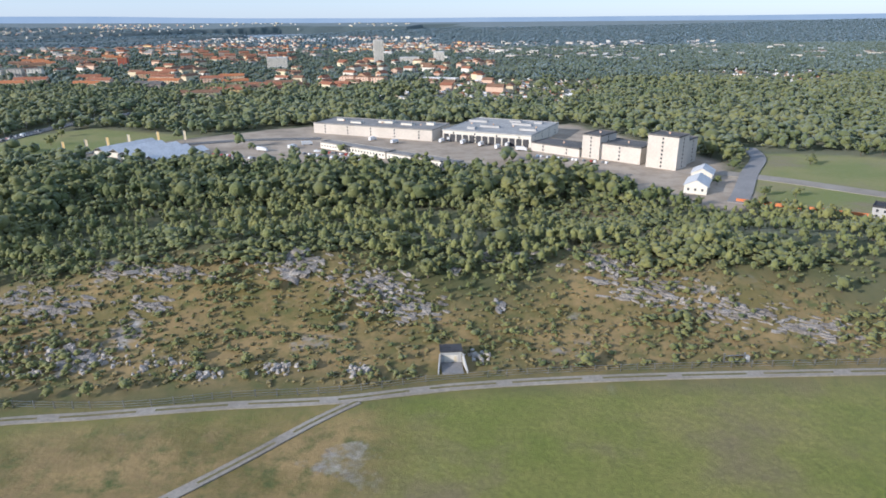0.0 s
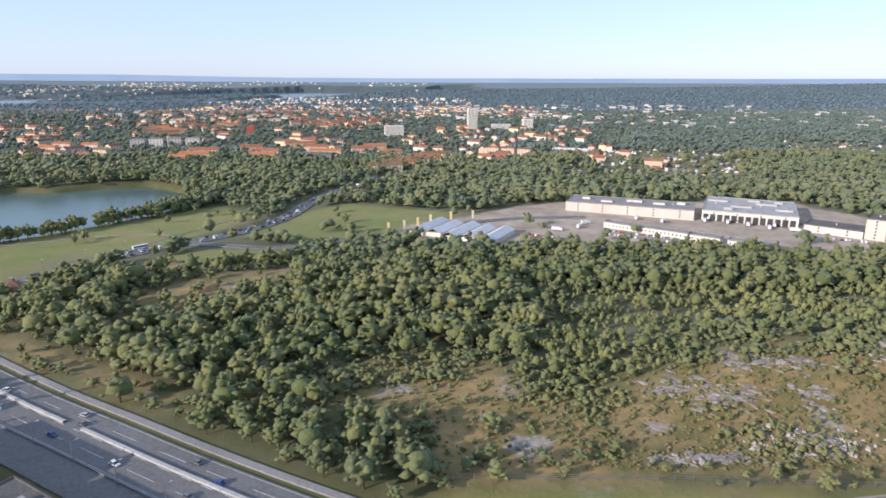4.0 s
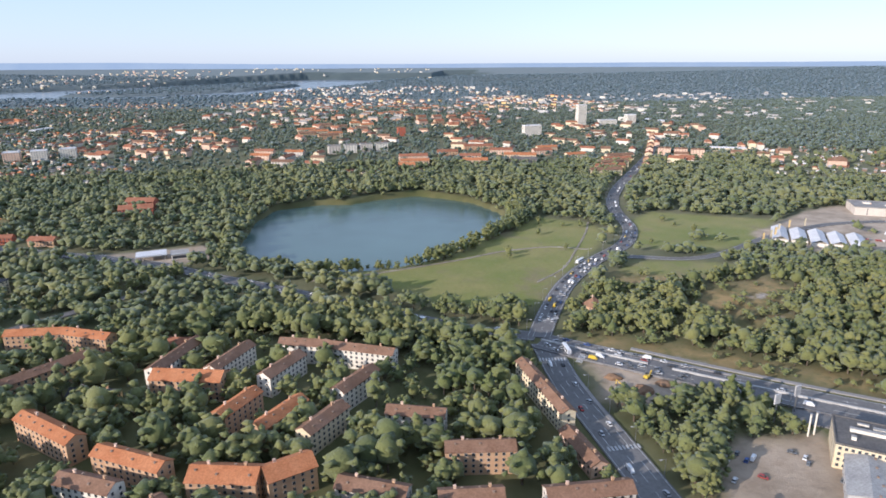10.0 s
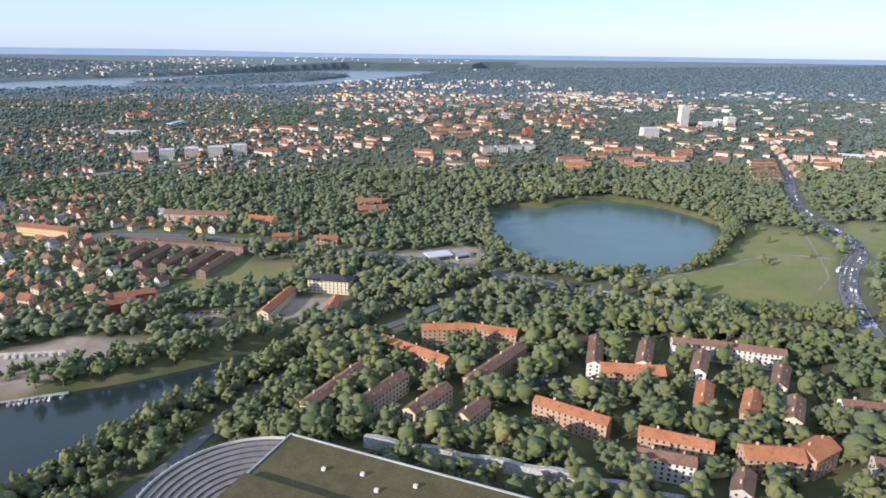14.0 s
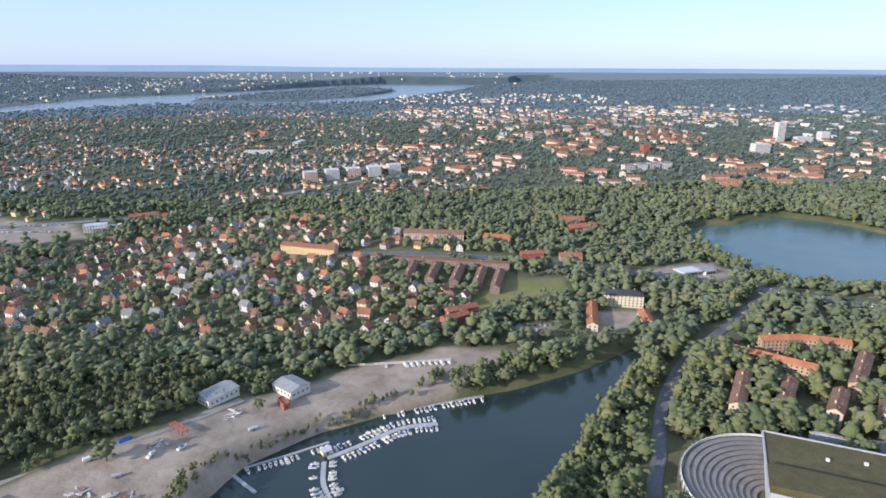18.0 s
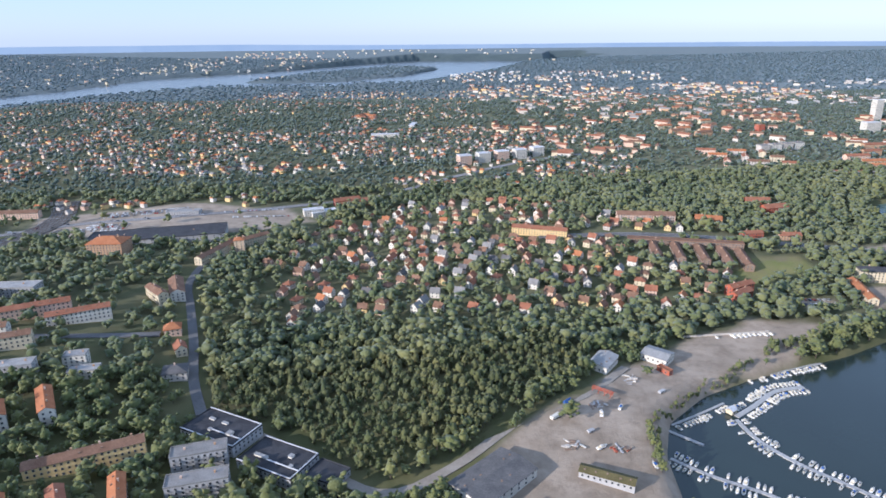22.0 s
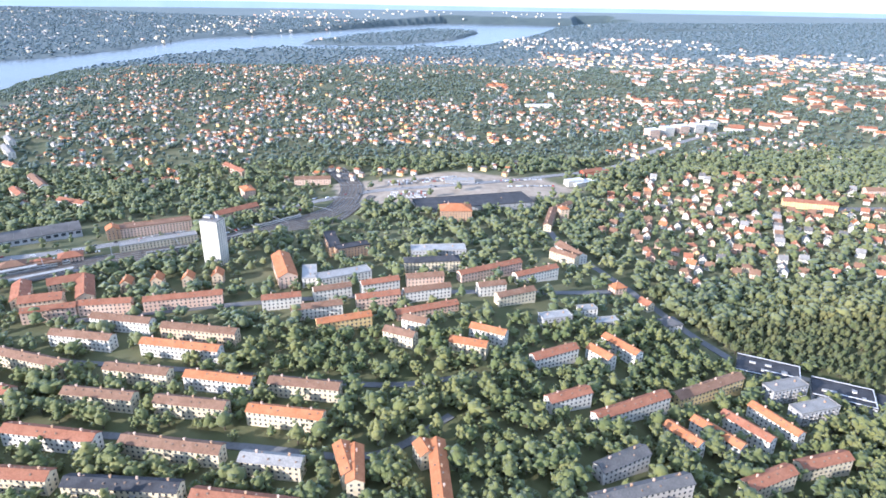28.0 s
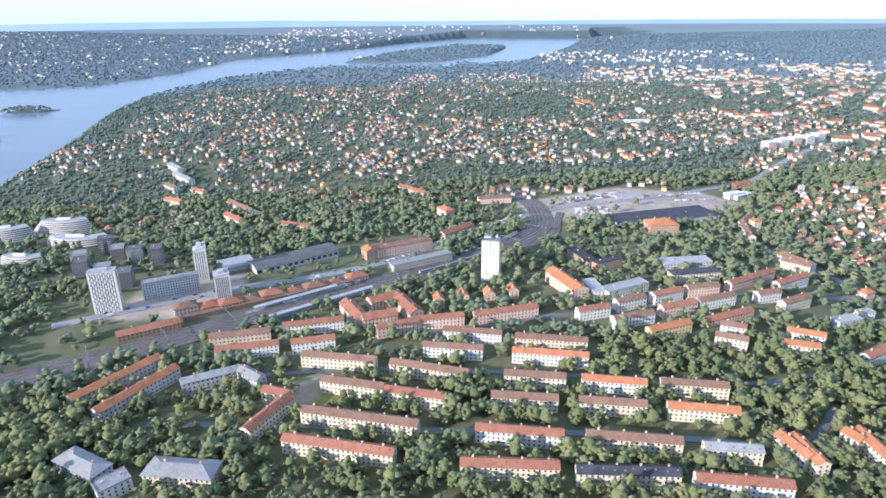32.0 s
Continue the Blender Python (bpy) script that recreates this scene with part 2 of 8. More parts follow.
def to_outline(x, y, outline):
    """Distance to a closed outline, less than nought inside it."""
    px, py = np.asarray(x, float), np.asarray(y, float)
    d2, inside = np.full(px.shape, 1e18), np.zeros(px.shape, bool)
    for (ax, ay), (bx, by) in zip(outline, outline[1:] + outline[:1]):
        ex, ey = bx - ax, by - ay
        k = np.clip(((px - ax) * ex + (py - ay) * ey) / (ex * ex + ey * ey), 0, 1)
        d2 = np.minimum(d2, (px - ax - k * ex) ** 2 + (py - ay - k * ey) ** 2)
        cross = (ay > py) != (by > py)
        inside ^= cross & (px < ex * (py - ay) / (ey if ey else 1e-9) + ax)
    return np.where(inside, -1, 1) * np.sqrt(d2)


def to_line(x, y, line):
    px, py = np.asarray(x, float), np.asarray(y, float)
    d2 = np.full(px.shape, 1e18)
    for (ax, ay), (bx, by) in zip(line, line[1:]):
        ex, ey = bx - ax, by - ay
        k = np.clip(((px - ax) * ex + (py - ay) * ey) / (ex * ex + ey * ey + 1e-9), 0, 1)
        d2 = np.minimum(d2, (px - ax - k * ex) ** 2 + (py - ay - k * ey) ** 2)
    return np.sqrt(d2)


WATER_Z = -18.0
LAKE_Z = -15.6
LAKE = [(-428, 260), (-434, 300), (-436, 343), (-431, 372), (-403, 386), (-384, 384), (-366, 398), (-338, 410), (-318, 398), (-300, 382), (-287, 352), (-283, 335), (-291, 314), (-312, 280), (-341, 248), (-365, 240), (-390, 242), (-412, 250)]
BAY = [(-526, 175), (-559, 151), (-586, 137), (-620, 125), (-640, 117), (-662, 106), (-682, 88), (-689, 70), (-692, 40), (-690, -40), (-700, -190), (-560, -190), (-585, 0), (-592, 60), (-569, 97), (-546, 131), (-532, 150)]
FJORD = [(-1530, 330), (-1582, 593), (-1605, 700), (-1660, 900), (-1697, 1141), (-1648, 1513), (-1540, 1680), (-1429, 1810), (-1222, 1790), (-1002, 1795), (-828, 1931), (-560, 2500), (-386, 3000), (120, 3480), (-500, 3600), (-900, 3700), (-1199, 3260), (-1498, 2627), (-1810, 2206), (-1830, 1700), (-1931, 1380), (-2105, 1325), (-2700, 1100), (-2700, 330)]
ISLES = [[(-1400, 2000), (-1250, 1930), (-1100, 1960), (-900, 2250), (-780, 2700), (-1000, 2750), (-1250, 2400)], [(-1880, 960), (-1835, 950), (-1800, 985), (-1830, 1015), (-1875, 1000)], [(-1060, 1850), (-1000, 1838), (-960, 1870), (-1010, 1900)],
         [(-1790, 690), (-1745, 680), (-1730, 730), (-1780, 760)]]
NARROWS = [[(-296, 3250), (-45, 3350), (80, 3800), (-120, 3800)], [(-60, 2700), (420, 2780), (470, 2900), (20, 2850)], [(-150, 2050), (60, 2080), (40, 2140), (-160, 2110)]]


def ground_z(x, y):
    x, y = np.asarray(x, float), np.asarray(y, float)
    z = land(x, y)
    wet = ss(0.5 - to_outline(x, y, LAKE) / 6)
    wet = np.maximum(wet, ss(0.5 - to_outline(x, y, BAY) / 8))
    far = ss(0.5 - to_outline(x, y, FJORD) / 40)
    for isle in ISLES:
        far = far * ss(0.5 + to_outline(x, y, isle) / 24)
    for reach in NARROWS:
        far = np.maximum(far, ss(0.5 - to_outline(x, y, reach) / 40))
    wet = np.maximum(wet, far)
    return z * (1 - wet) + np.minimum(z, -22.0) * wet


def gz(x, y):
    return float(ground_z(x, y))


# ---- what covers the ground, as outlines ----
LAWNS = [[(-372, 222), (-395, 244), (-366, 244), (-342, 251), (-312, 280), (-296, 300), (-262, 330), (-238, 318), (-232, 290), (-258, 249), (-282, 209), (-296, 185), (-326, 190)],
         [(-226, 262), (-208, 320), (-188, 340), (-122, 315), (-160, 268), (-195, 252)], [(-195, 360), (-170, 400), (-190, 350)],
         [(-260, 203), (-238, 240), (-205, 236), (-190, 228), (-225, 206)], [(-150, 20), (-150, 66), (-134, 79), (-98, 79), (-70, 76), (-20, 79), (5, 83), (100, 85), (100, 20)],
         [(101, 188), (100, 212), (128, 262), (150, 262), (240, 230), (200, 130), (118, 162)], [(-268, 70), (-238, 70), (-236, 88), (-262, 90)], [(-600, 205), (-590, 250), (-545, 255), (-548, 232)], [(-1190, 60), (-1170, 62), (-1168, 40), (-1186, 36)]]
SCRUB = [[(-112, 80), (-100, 108), (-66, 124), (-45, 121), (-36, 123), (-22, 124), (-16, 119), (-7, 114), (4, 109), (16, 111), (25, 120), (31, 128), (49, 129), (55, 116), (68, 113), (74, 104), (110, 100), (110, 88), (70, 88.5), (0, 86), (-60, 80)],
         [(30, 150), (32, 184), (48, 195), (62, 169), (57, 135), (45, 140)], [(-140, 93), (-169, 119), (-153, 134), (-131, 112), (-116, 106), (-96, 110), (-98, 80), (-134, 79)],
         [(-157, 117), (-137, 131), (-124, 126), (-111, 110), (-101, 101), (-122, 83), (-140, 92)], [(-242, 166), (-216, 168), (-187, 183), (-192, 204), (-220, 199)], [(-232, 163), (-205, 168), (-203, 160), (-227, 150)],
         [(-262, 205), (-250, 222), (-215, 214), (-240, 196)], [(-96, 50), (-82, 64), (-66, 73), (-30, 77), (-10, 79), (-6, 70), (-12, 58), (-16, 30), (-60, 26)], [(-283, 150), (-255, 138), (-217, 117), (-191, 105), (-188, 109), (-214, 123), (-250, 145), (-280, 157)]]
PAVED = [[(-748, 50), (-750, 62), (-735, 79), (-712, 97), (-697, 113), (-680, 125), (-655, 144), (-615, 166), (-584, 160), (-616, 128), (-652, 113), (-676, 90), (-688, 72), (-692, 40), (-720, 20), (-745, 40)],
         [(-90, 335), (-60, 345), (70, 345), (110, 250), (100, 190), (84, 178), (70, 192), (45, 228), (5, 233), (-47, 240), (-82, 244), (-130, 268), (-140, 292)], [(-283, 60), (-262, 92), (-240, 92), (-236, 60)],
         [(-1045, 280), (-1060, 335), (-960, 375), (-880, 360), (-860, 340), (-930, 310)], [(-543, 208), (-517, 208), (-519, 186), (-546, 179)], [(-157, 262), (-140, 250), (-104, 243), (-94, 262), (-130, 297), (-150, 290)], [(-505, 268), (-450, 285), (-440, 262), (-480, 248)], [(-1180, 62), (-1200, 45), (-1196, 34), (-1178, 45)],
         [(-221, 66), (-213, 80), (-190, 70), (-186, 58), (-200, 56)], [(-237, 62), (-224, 50), (-205, 50), (-218, 66), (-236, 74)], [(-288, 138), (-262, 132), (-264, 116), (-276, 110), (-288, 114)], [(-584, 192), (-563, 189), (-564, 179), (-584, 181)], [(-1300, 120), (-1292, 160), (-1245, 178), (-1232, 156), (-1262, 116)], [(-1021, 331), (-979, 356), (-944, 352), (-887, 369), (-870, 340), (-887, 320), (-945, 285), (-988, 291), (-1018, 280)]]


def cover_of(x, y):
    out = np.zeros((len(x), 4), np.float32)
    wob = np.array([noise.noise((a * 0.05, b * 0.05, 0)) for a, b in zip(x, y)]) * 4
    for k, (group, soft) in enumerate(((LAWNS, 5), (SCRUB, 14), (PAVED, 4))):
        for o in group:
            xs, ys = [p[0] for p in o], [p[1] for p in o]
            near = (x > min(xs) - 20) & (x < max(xs) + 20) & (y > min(ys) - 20) & (y < max(ys) + 20)
            if near.any():
                out[near, k] = np.maximum(out[near, k], ss(0.5 - (to_outline(x[near], y[near], o) + wob[near] * (1 if k else 0.5)) / soft))
    # distance ramp that drives the haze tint and sheen of far ground
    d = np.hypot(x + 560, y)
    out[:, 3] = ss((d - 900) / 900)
    return out


def spread(lo, hi, step, reach_lo, reach_hi, grow=1.07):
    mid = list(np.arange(lo, hi + 0.1, step))
    left, s, v = [], step, lo
    while v > reach_lo:
        s = min(s * grow, 64)
        v -= s
        left.append(v)
    right, s, v = [], step, mid[-1]
    while v < reach_hi:
        s = min(s * grow, 64)
        v += s
        right.append(v)
    return np.array(left[::-1] + mid + right)


def ground_sheet():
    xs, ys = spread(-1260, 130, 4.0, -4900, 3900), spread(0, 440, 4.0, -900, 4400)
    X, Y = np.meshgrid(xs, ys)
    x, y = X.ravel(), Y.ravel()
    z = ground_z(x, y)
    nx, ny = len(xs), len(ys)
    i = (np.arange(ny - 1)[:, None] * nx + np.arange(nx - 1)[None, :]).ravel()
    quads = np.stack([i, i + 1, i + nx + 1, i + nx], 1)
    me = bpy.data.meshes.new("ground")
    fill(me, np.stack([x, y, z], 1), quads)
    c = me.attributes.new("cover", "FLOAT_COLOR", "POINT")
    c.data.foreach_set("color", cover_of(x, y).ravel())
    me.polygons.foreach_set("use_smooth", np.ones(len(quads), bool))
    m, nt, b = nodes_of("ground", 0.95, 0.0, 0.15)
    at = nt.nodes.new("ShaderNodeAttribute")
    at.attribute_name = "cover"
    sep = nt.nodes.new("ShaderNodeSeparateColor")
    nt.links.new(at.outputs["Color"], sep.inputs[0])
    floor_col = mixer(nt, noise_of(nt, 0.05, 5), (0.085, 0.092, 0.034), (0.14, 0.13, 0.058))
    # far woodland ground, blue-green with haze mixed into its colour
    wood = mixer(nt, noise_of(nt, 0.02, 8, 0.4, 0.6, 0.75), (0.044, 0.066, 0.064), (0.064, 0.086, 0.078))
    lawn = mixer(nt, noise_of(nt, 0.035, 5, 0.4, 0.62), (0.175, 0.195, 0.038), (0.250, 0.228, 0.068))
    lawn = mixer(nt, noise_of(nt, 0.03, 7, 0.52, 0.64, 0.65), lawn, (0.22, 0.180, 0.085))
    lawn = mixer(nt, noise_of(nt, 1.2, 5), mixer(nt, 1.0, lawn, (0.8, 0.8, 0.8), "MULTIPLY"), lawn)
    dry = mixer(nt, noise_of(nt, 0.09, 6, 0.42, 0.58), (0.17, 0.135, 0.045), (0.31, 0.215, 0.090))
    rock = mixer(nt, noise_of(nt, 0.6, 8, 0.35, 0.65), (0.20, 0.17, 0.14), (0.42, 0.38, 0.33))
    dry = mixer(nt, noise_of(nt, 0.30, 6, 0.48, 0.68, 0.7), dry, (0.095, 0.108, 0.032))
    dry = mixer(nt, noise_of(nt, 0.16, 7, 0.48, 0.64, 0.7), dry, (0.25, 0.175, 0.075))
    dry = mixer(nt, noise_of(nt, 0.055, 7, 0.585, 0.65, 0.65), dry, rock)
    gravel0 = mixer(nt, noise_of(nt, 0.06, 6), (0.315, 0.25, 0.18), (0.43, 0.345, 0.255))
    gravel = mixer(nt, noise_of(nt, 0.16, 7, 0.45, 0.62, 0.7), gravel0, mixer(nt, 1.0, gravel0, (0.78, 0.76, 0.74), "MULTIPLY"))
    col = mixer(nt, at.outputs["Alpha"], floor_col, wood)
    col = mixer(nt, sep.outputs[0], col, lawn)
    col = mixer(nt, sep.outputs[1], col, dry)
    col = mixer(nt, sep.outputs[2], col, gravel)
    nt.links.new(col, b.inputs["Base Color"])
    bump_of(nt, b, noise_of(nt, 0.5, 8, 0.2, 0.8, 0.7), 0.35, 0.6)
    # bluish sheen, stronger far off, imitates haze over the ground
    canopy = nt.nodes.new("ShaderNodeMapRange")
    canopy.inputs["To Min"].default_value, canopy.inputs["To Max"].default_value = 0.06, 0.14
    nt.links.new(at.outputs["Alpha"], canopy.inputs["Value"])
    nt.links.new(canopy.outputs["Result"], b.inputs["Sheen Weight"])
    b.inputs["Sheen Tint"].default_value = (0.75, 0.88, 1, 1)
    me.materials.append(m)
    tagged(new("ground", me), "grass, bare rock and woodland floor rolling to the horizon, haze-tinted far off", "ground", kind="structure")


def fill(me, verts, faces):
    """Sets a mesh from arrays of points and of faces with equally many corners."""
    n, k = faces.shape
    me.vertices.add(len(verts))
    me.vertices.foreach_set("co", np.ascontiguousarray(verts, np.float32).ravel())
    me.loops.add(n * k)
    me.loops.foreach_set("vertex_index", np.ascontiguousarray(faces, np.int32).ravel())
    me.polygons.add(n)
    me.polygons.foreach_set("loop_start", np.arange(0, n * k, k, dtype=np.int32))
    me.polygons.foreach_set("loop_total", np.full(n, k, np.int32))
    me.update(calc_edges=True)


ground_sheet()


def water_sheet(name, x0, y0, x1, y1, mat, label, level=WATER_Z):
    g = Geo().box(x0, y0, level - 8, x1, y1, level)
    tagged(part(name, g, mat, None), label, "water", kind="structure")


water_sheet("lake_water", -442, 234, -277, 418, WATER_LAKE, "calm green-blue lake water between wooded shores", LAKE_Z)
water_sheet("bay_water", -705, -195, -520, 180, WATER_BAY, "dark still water of the boat harbour")
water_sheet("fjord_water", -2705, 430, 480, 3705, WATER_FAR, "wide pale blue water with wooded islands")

# ---- roads ----
blocked_lines, blocked_areas = [], []


def smooth(line, step=6.0):
    p = [Vector((*q, 0)) for q in line]
    p = [p[0] * 2 - p[1]] + p + [p[-1] * 2 - p[-2]]
    out = []
    for a, b, c, d in zip(p, p[1:], p[2:], p[3:]):
        n = max(2, int((c - b).length / step))
        for i in range(n):
            t = i / n
            out.append(0.5 * (2 * b + (c - a) * t + (2 * a - 5 * b + 4 * c - d) * t * t + (3 * b - a - 3 * c + d) * t ** 3))
    return [(q.x, q.y) for q in out + [p[-2]]]


def ribbon(line, width, lift, shift=0.0, dash=None, thick=0.25):
    """A strip that lies on the land along a line; with dash, in strokes."""
    g = Geo()
    p = np.array(line)
    t = np.gradient(p, axis=0)
    t /= np.linalg.norm(t, axis=1)[:, None] + 1e-9
    n = np.stack([-t[:, 1], t[:, 0]], 1)
    c = p + n * shift
    z = ground_z(p[:, 0], p[:, 1])
    k = np.ones(7) / 7
    z = np.convolve(np.pad(z, 3, mode="edge"), k, "valid")
    rows = [[(*(c[i] + n[i] * s * width / 2), z[i] + lift) for i in range(len(p))] for s in (-1, 1)]
    if not dash:
        v = [c for i in range(len(p)) for c in (rows[0][i], rows[1][i], (*rows[1][i][:2], rows[1][i][2] - thick), (*rows[0][i][:2], rows[0][i][2] - thick))]
        f = [(0, 1, 2, 3), tuple(len(v) - k for k in (1, 2, 3, 4))]
        for i in range(0, len(v) - 4, 4):
            f += [(i + k, i + 4 + k, i + 4 + (k + 1) % 4, i + (k + 1) % 4) for k in range(4)]
        return g.add(v, f)
    for i in range(len(p) - 1):
        if i % dash[0] >= dash[1]:
            continue
        q = [rows[0][i], rows[0][i + 1], rows[1][i + 1], rows[1][i]]
        g.add(q + [(a, b, h - thick) for a, b, h in q], [(0, 1, 2, 3), (4, 7, 6, 5), (0, 4, 5, 1), (2, 6, 7, 3)])
    return g


def road(name, points, width, mat, label, edge=True, middle=True, clear=1.5):
    line = smooth(points)
    lift = 0.16 if mat is TRACK else 0.35
    ob = tagged(part(name, ribbon(line, width, lift, thick=0.7), mat, None), label, "road", kind="structure")
    if mat is TRACK and width < 2:
        part("grass_strip", ribbon(smooth(points, 2.5), width * 0.24, lift + 0.03, 0.04, dash=(5, 4), thick=0.03), VERGE, ob, "dry grass between the wheel ruts")
    if middle:
        part("centre_line", ribbon(smooth(points, 1.6), 0.14, 0.39, dash=(4, 2), thick=0.02), PAINT, ob, "white dashed line")
    if edge:
        for s in (-1, 1):
            part("edge_line", ribbon(line, 0.12, 0.39, s * (width / 2 - 0.5), thick=0.02), PAINT, ob)
    blocked_lines.append((line, width / 2 + clear))
    return line


HIGHWAY = road("road_highway", [(-60, 18), (-110, 44), (-163, 71.5), (-186, 84), (-205, 95), (-226, 107), (-250, 122), (-275, 138), (-299, 154)], 13.0, ASPHALT, "grey dual carriageway crossing the woods", clear=2.5)
road("service_road", [(-240, 103), (-231, 98), (-210, 86), (-191, 75), (-170, 63), (-150, 52)], 7.0, ASPHALT, "asphalt service lane between factory and highway", edge=False, middle=False, clear=1.0)
road("verge_path", [(-60, 27), (-106, 52.5), (-159, 79.5), (-182, 92), (-201, 103), (-222, 115), (-246, 130), (-270, 146)], 1.6, PAVING, "pale footpath beside the highway verge", edge=False, middle=False, clear=1.0)
road("road_lakeside", [(-300, 158), (-324, 167), (-355, 186), (-381, 202), (-407, 218), (-437, 235), (-465, 252), (-497, 264), (-560, 280), (-620, 290), (-700, 292)], 7.5, ASPHALT, "asphalt road between lake and houses", clear=2.0)
UPHILL = road("road_uphill", [(-299, 157), (-290, 180), (-276, 210), (-255, 241), (-230, 270), (-216, 302), (-212, 335), (-205, 368), (-186, 415), (-139, 505), (-100, 580), (-74, 637), (-13, 775)], 8.5, ASPHALT, "busy asphalt road winding uphill past the lake", clear=2.5)
STREET = road("road_street", [(-298, 152), (-297, 124), (-293, 98), (-289, 70), (-284, 30)], 9.5, ASPHALT, "wide shaded city street", clear=2.5)
road("road_side", [(-246, 249), (-231, 246), (-211, 241), (-189, 247), (-150, 275), (-100, 300), (-60, 305)], 5.0, ASPHALT, "side road to the warehouses", middle=False)
road("road_shore", [(-437, 231), (-458, 212), (-484, 184), (-503, 166), (-517, 149), (-533, 124), (-543, 102), (-549, 85), (-557, 66), (-570, 20)], 4.4, ASPHALT, "grey quay road behind a row of trees", edge=False, middle=False, clear=1.0)
# darker surface than the stretch below, for the shade lying on this one
road("road_hillside", [(-905, 235), (-901, 204), (-888, 172), (-874, 138), (-863, 108), (-852, 86)], 4.0, ASPHALT, "street beside a wooded hill, kept darker for the shade on it", edge=False, middle=False, clear=2.0)
road("road_hillfoot", [(-852, 86), (-818, 70), (-785, 47), (-762, 57), (-737, 80), (-712, 95), (-690, 118)], 3.6, TRACK, "pale dusty road round the foot of a wooded hill", edge=False, middle=False, clear=2.0)
road("road_ridge", [(-1320, 112), (-1245, 152), (-1190, 176), (-1150, 204), (-1102, 259), (-1048, 304), (-1020, 321), (-970, 335), (-923, 354), (-876, 380), (-820, 411), (-765, 466), (-676, 541), (-560, 600)], 6.5, PAVING, "main road beside the railway", clear=2.5)
road("perimeter_track", [(-92, 58), (-82, 66.5), (-75, 71), (-66, 75), (-52, 76.5), (-32, 79), (-16, 80.2), (1, 83.5), (28, 85.8), (70, 87), (120, 88)], 1.9, TRACK, "pale gravel track along the airfield fence", edge=False, middle=False, clear=1.5)
road("field_track", [(-13, 80), (-19, 74.5), (-25, 68), (-33, 60), (-48, 46)], 1.6, TRACK, "rutted gravel track across dry grass", edge=False, middle=False, clear=1)
road("lake_path", [(-388, 224), (-370, 228), (-345, 238), (-318, 250), (-296, 262), (-270, 268), (-252, 262)], 1.6, TRACK, "pale gravel footpath across the lakeside lawn", edge=False, middle=False, clear=0.3)
road("lawn_path", [(-288, 214), (-272, 232), (-258, 262), (-243, 297), (-236, 318)], 1.0, TRACK, "narrow gravel footpath", edge=False, middle=False, clear=0.3)
road("estate_street", [(-1240, 30), (-1190, 28), (-1140, 23), (-1090, 20), (-1040, 14), (-1000, 10), (-975, 30)], 3.2, ASPHALT, "narrow street between apartment rows", edge=False, middle=False, clear=0.5)
road("estate_lane", [(-1215, 62), (-1160, 66), (-1110, 62), (-1060, 56), (-1000, 48), (-965, 55)], 3.0, ASPHALT, "narrow lane between apartment rows", edge=False, middle=False, clear=0.5)
road("town_street", [(-1140, 95), (-1090, 108), (-1040, 118), (-990, 125), (-940, 130), (-890, 142)], 4.0, ASPHALT, "town street", edge=False, middle=False, clear=0.5)
RAILWAY = smooth([(-1330, 52), (-1274, 83), (-1231, 112), (-1190, 141), (-1158, 163), (-1118, 187), (-1077, 229), (-1052, 262), (-1044, 292), (-1045, 333), (-1065, 380)])
railway = tagged(part("railway", ribbon(RAILWAY, 17.5, 0.45, thick=0.8), RAIL, None), "brown ballast of a six-track railway", "railway", kind="structure")
for s in (-8.1, -7.4, -5.1, -4.4, -1.9, -1.2, 1.2, 1.9, 4.4, 5.1, 7.4, 8.1):
    part("rail", ribbon(RAILWAY, 0.12, 0.56, s, thick=0.1), STEEL, railway)
blocked_lines.append((RAILWAY, 9.5))
BRANCH = smooth([(-1086, 216), (-1060, 228), (-1043, 246), (-1034, 280), (-1026, 306)])
branch = tagged(part("railway_branch", ribbon(BRANCH, 6.0, 0.45, thick=0.8), RAIL, None), "curved double-track branch of the railway", "railway", kind="structure")
for s in (-1.9, -1.2, 1.2, 1.9):
    part("rail", ribbon(BRANCH, 0.12, 0.56, s, thick=0.1), STEEL, branch)
blocked_lines.append((BRANCH, 5.0))

# ---- buildings ----
def pane_mesh(w, h):
    g = Geo().box(-w / 2 - 0.06, -0.03, -h / 2 - 0.06, w / 2 + 0.06, 0.03, h / 2 + 0.06, 0)
    g.box(-w / 2, -0.045, -h / 2, w / 2, 0.02, h / 2, 1)
    return g.data("window", FRAME, PANE)


WINDOW = pane_mesh(0.62, 0.72)
# brown boxes stand in for small chimneys and the shadows they cast
CHIMNEY_SHADE = Geo().box(-0.26, -0.24, -0.2, 0.26, 0.24, 0.34).data("roof_hatch", WALLS["brown"])


def roof_gable(g, L, W, z, rise, over=0.35, thick=0.18):
    l, w = L / 2 + over * 0.6, W / 2 + over
    drop = rise * over / (W / 2)
    low = [(-l, -w, z - drop), (l, -w, z - drop), (l, 0, z + rise), (l, w, z - drop), (-l, w, z - drop), (-l, 0, z + rise)]
    high = [(a, b, c + thick) for a, b, c in low]
    g.add(low + high, [(6, 7, 8, 11), (11, 8, 9, 10), (5, 2, 1, 0), (4, 3, 2, 5), (0, 1, 7, 6), (3, 4, 10, 9), (1, 2, 8, 7), (2, 3, 9, 8), (4, 5, 11, 10), (5, 0, 6, 11)])


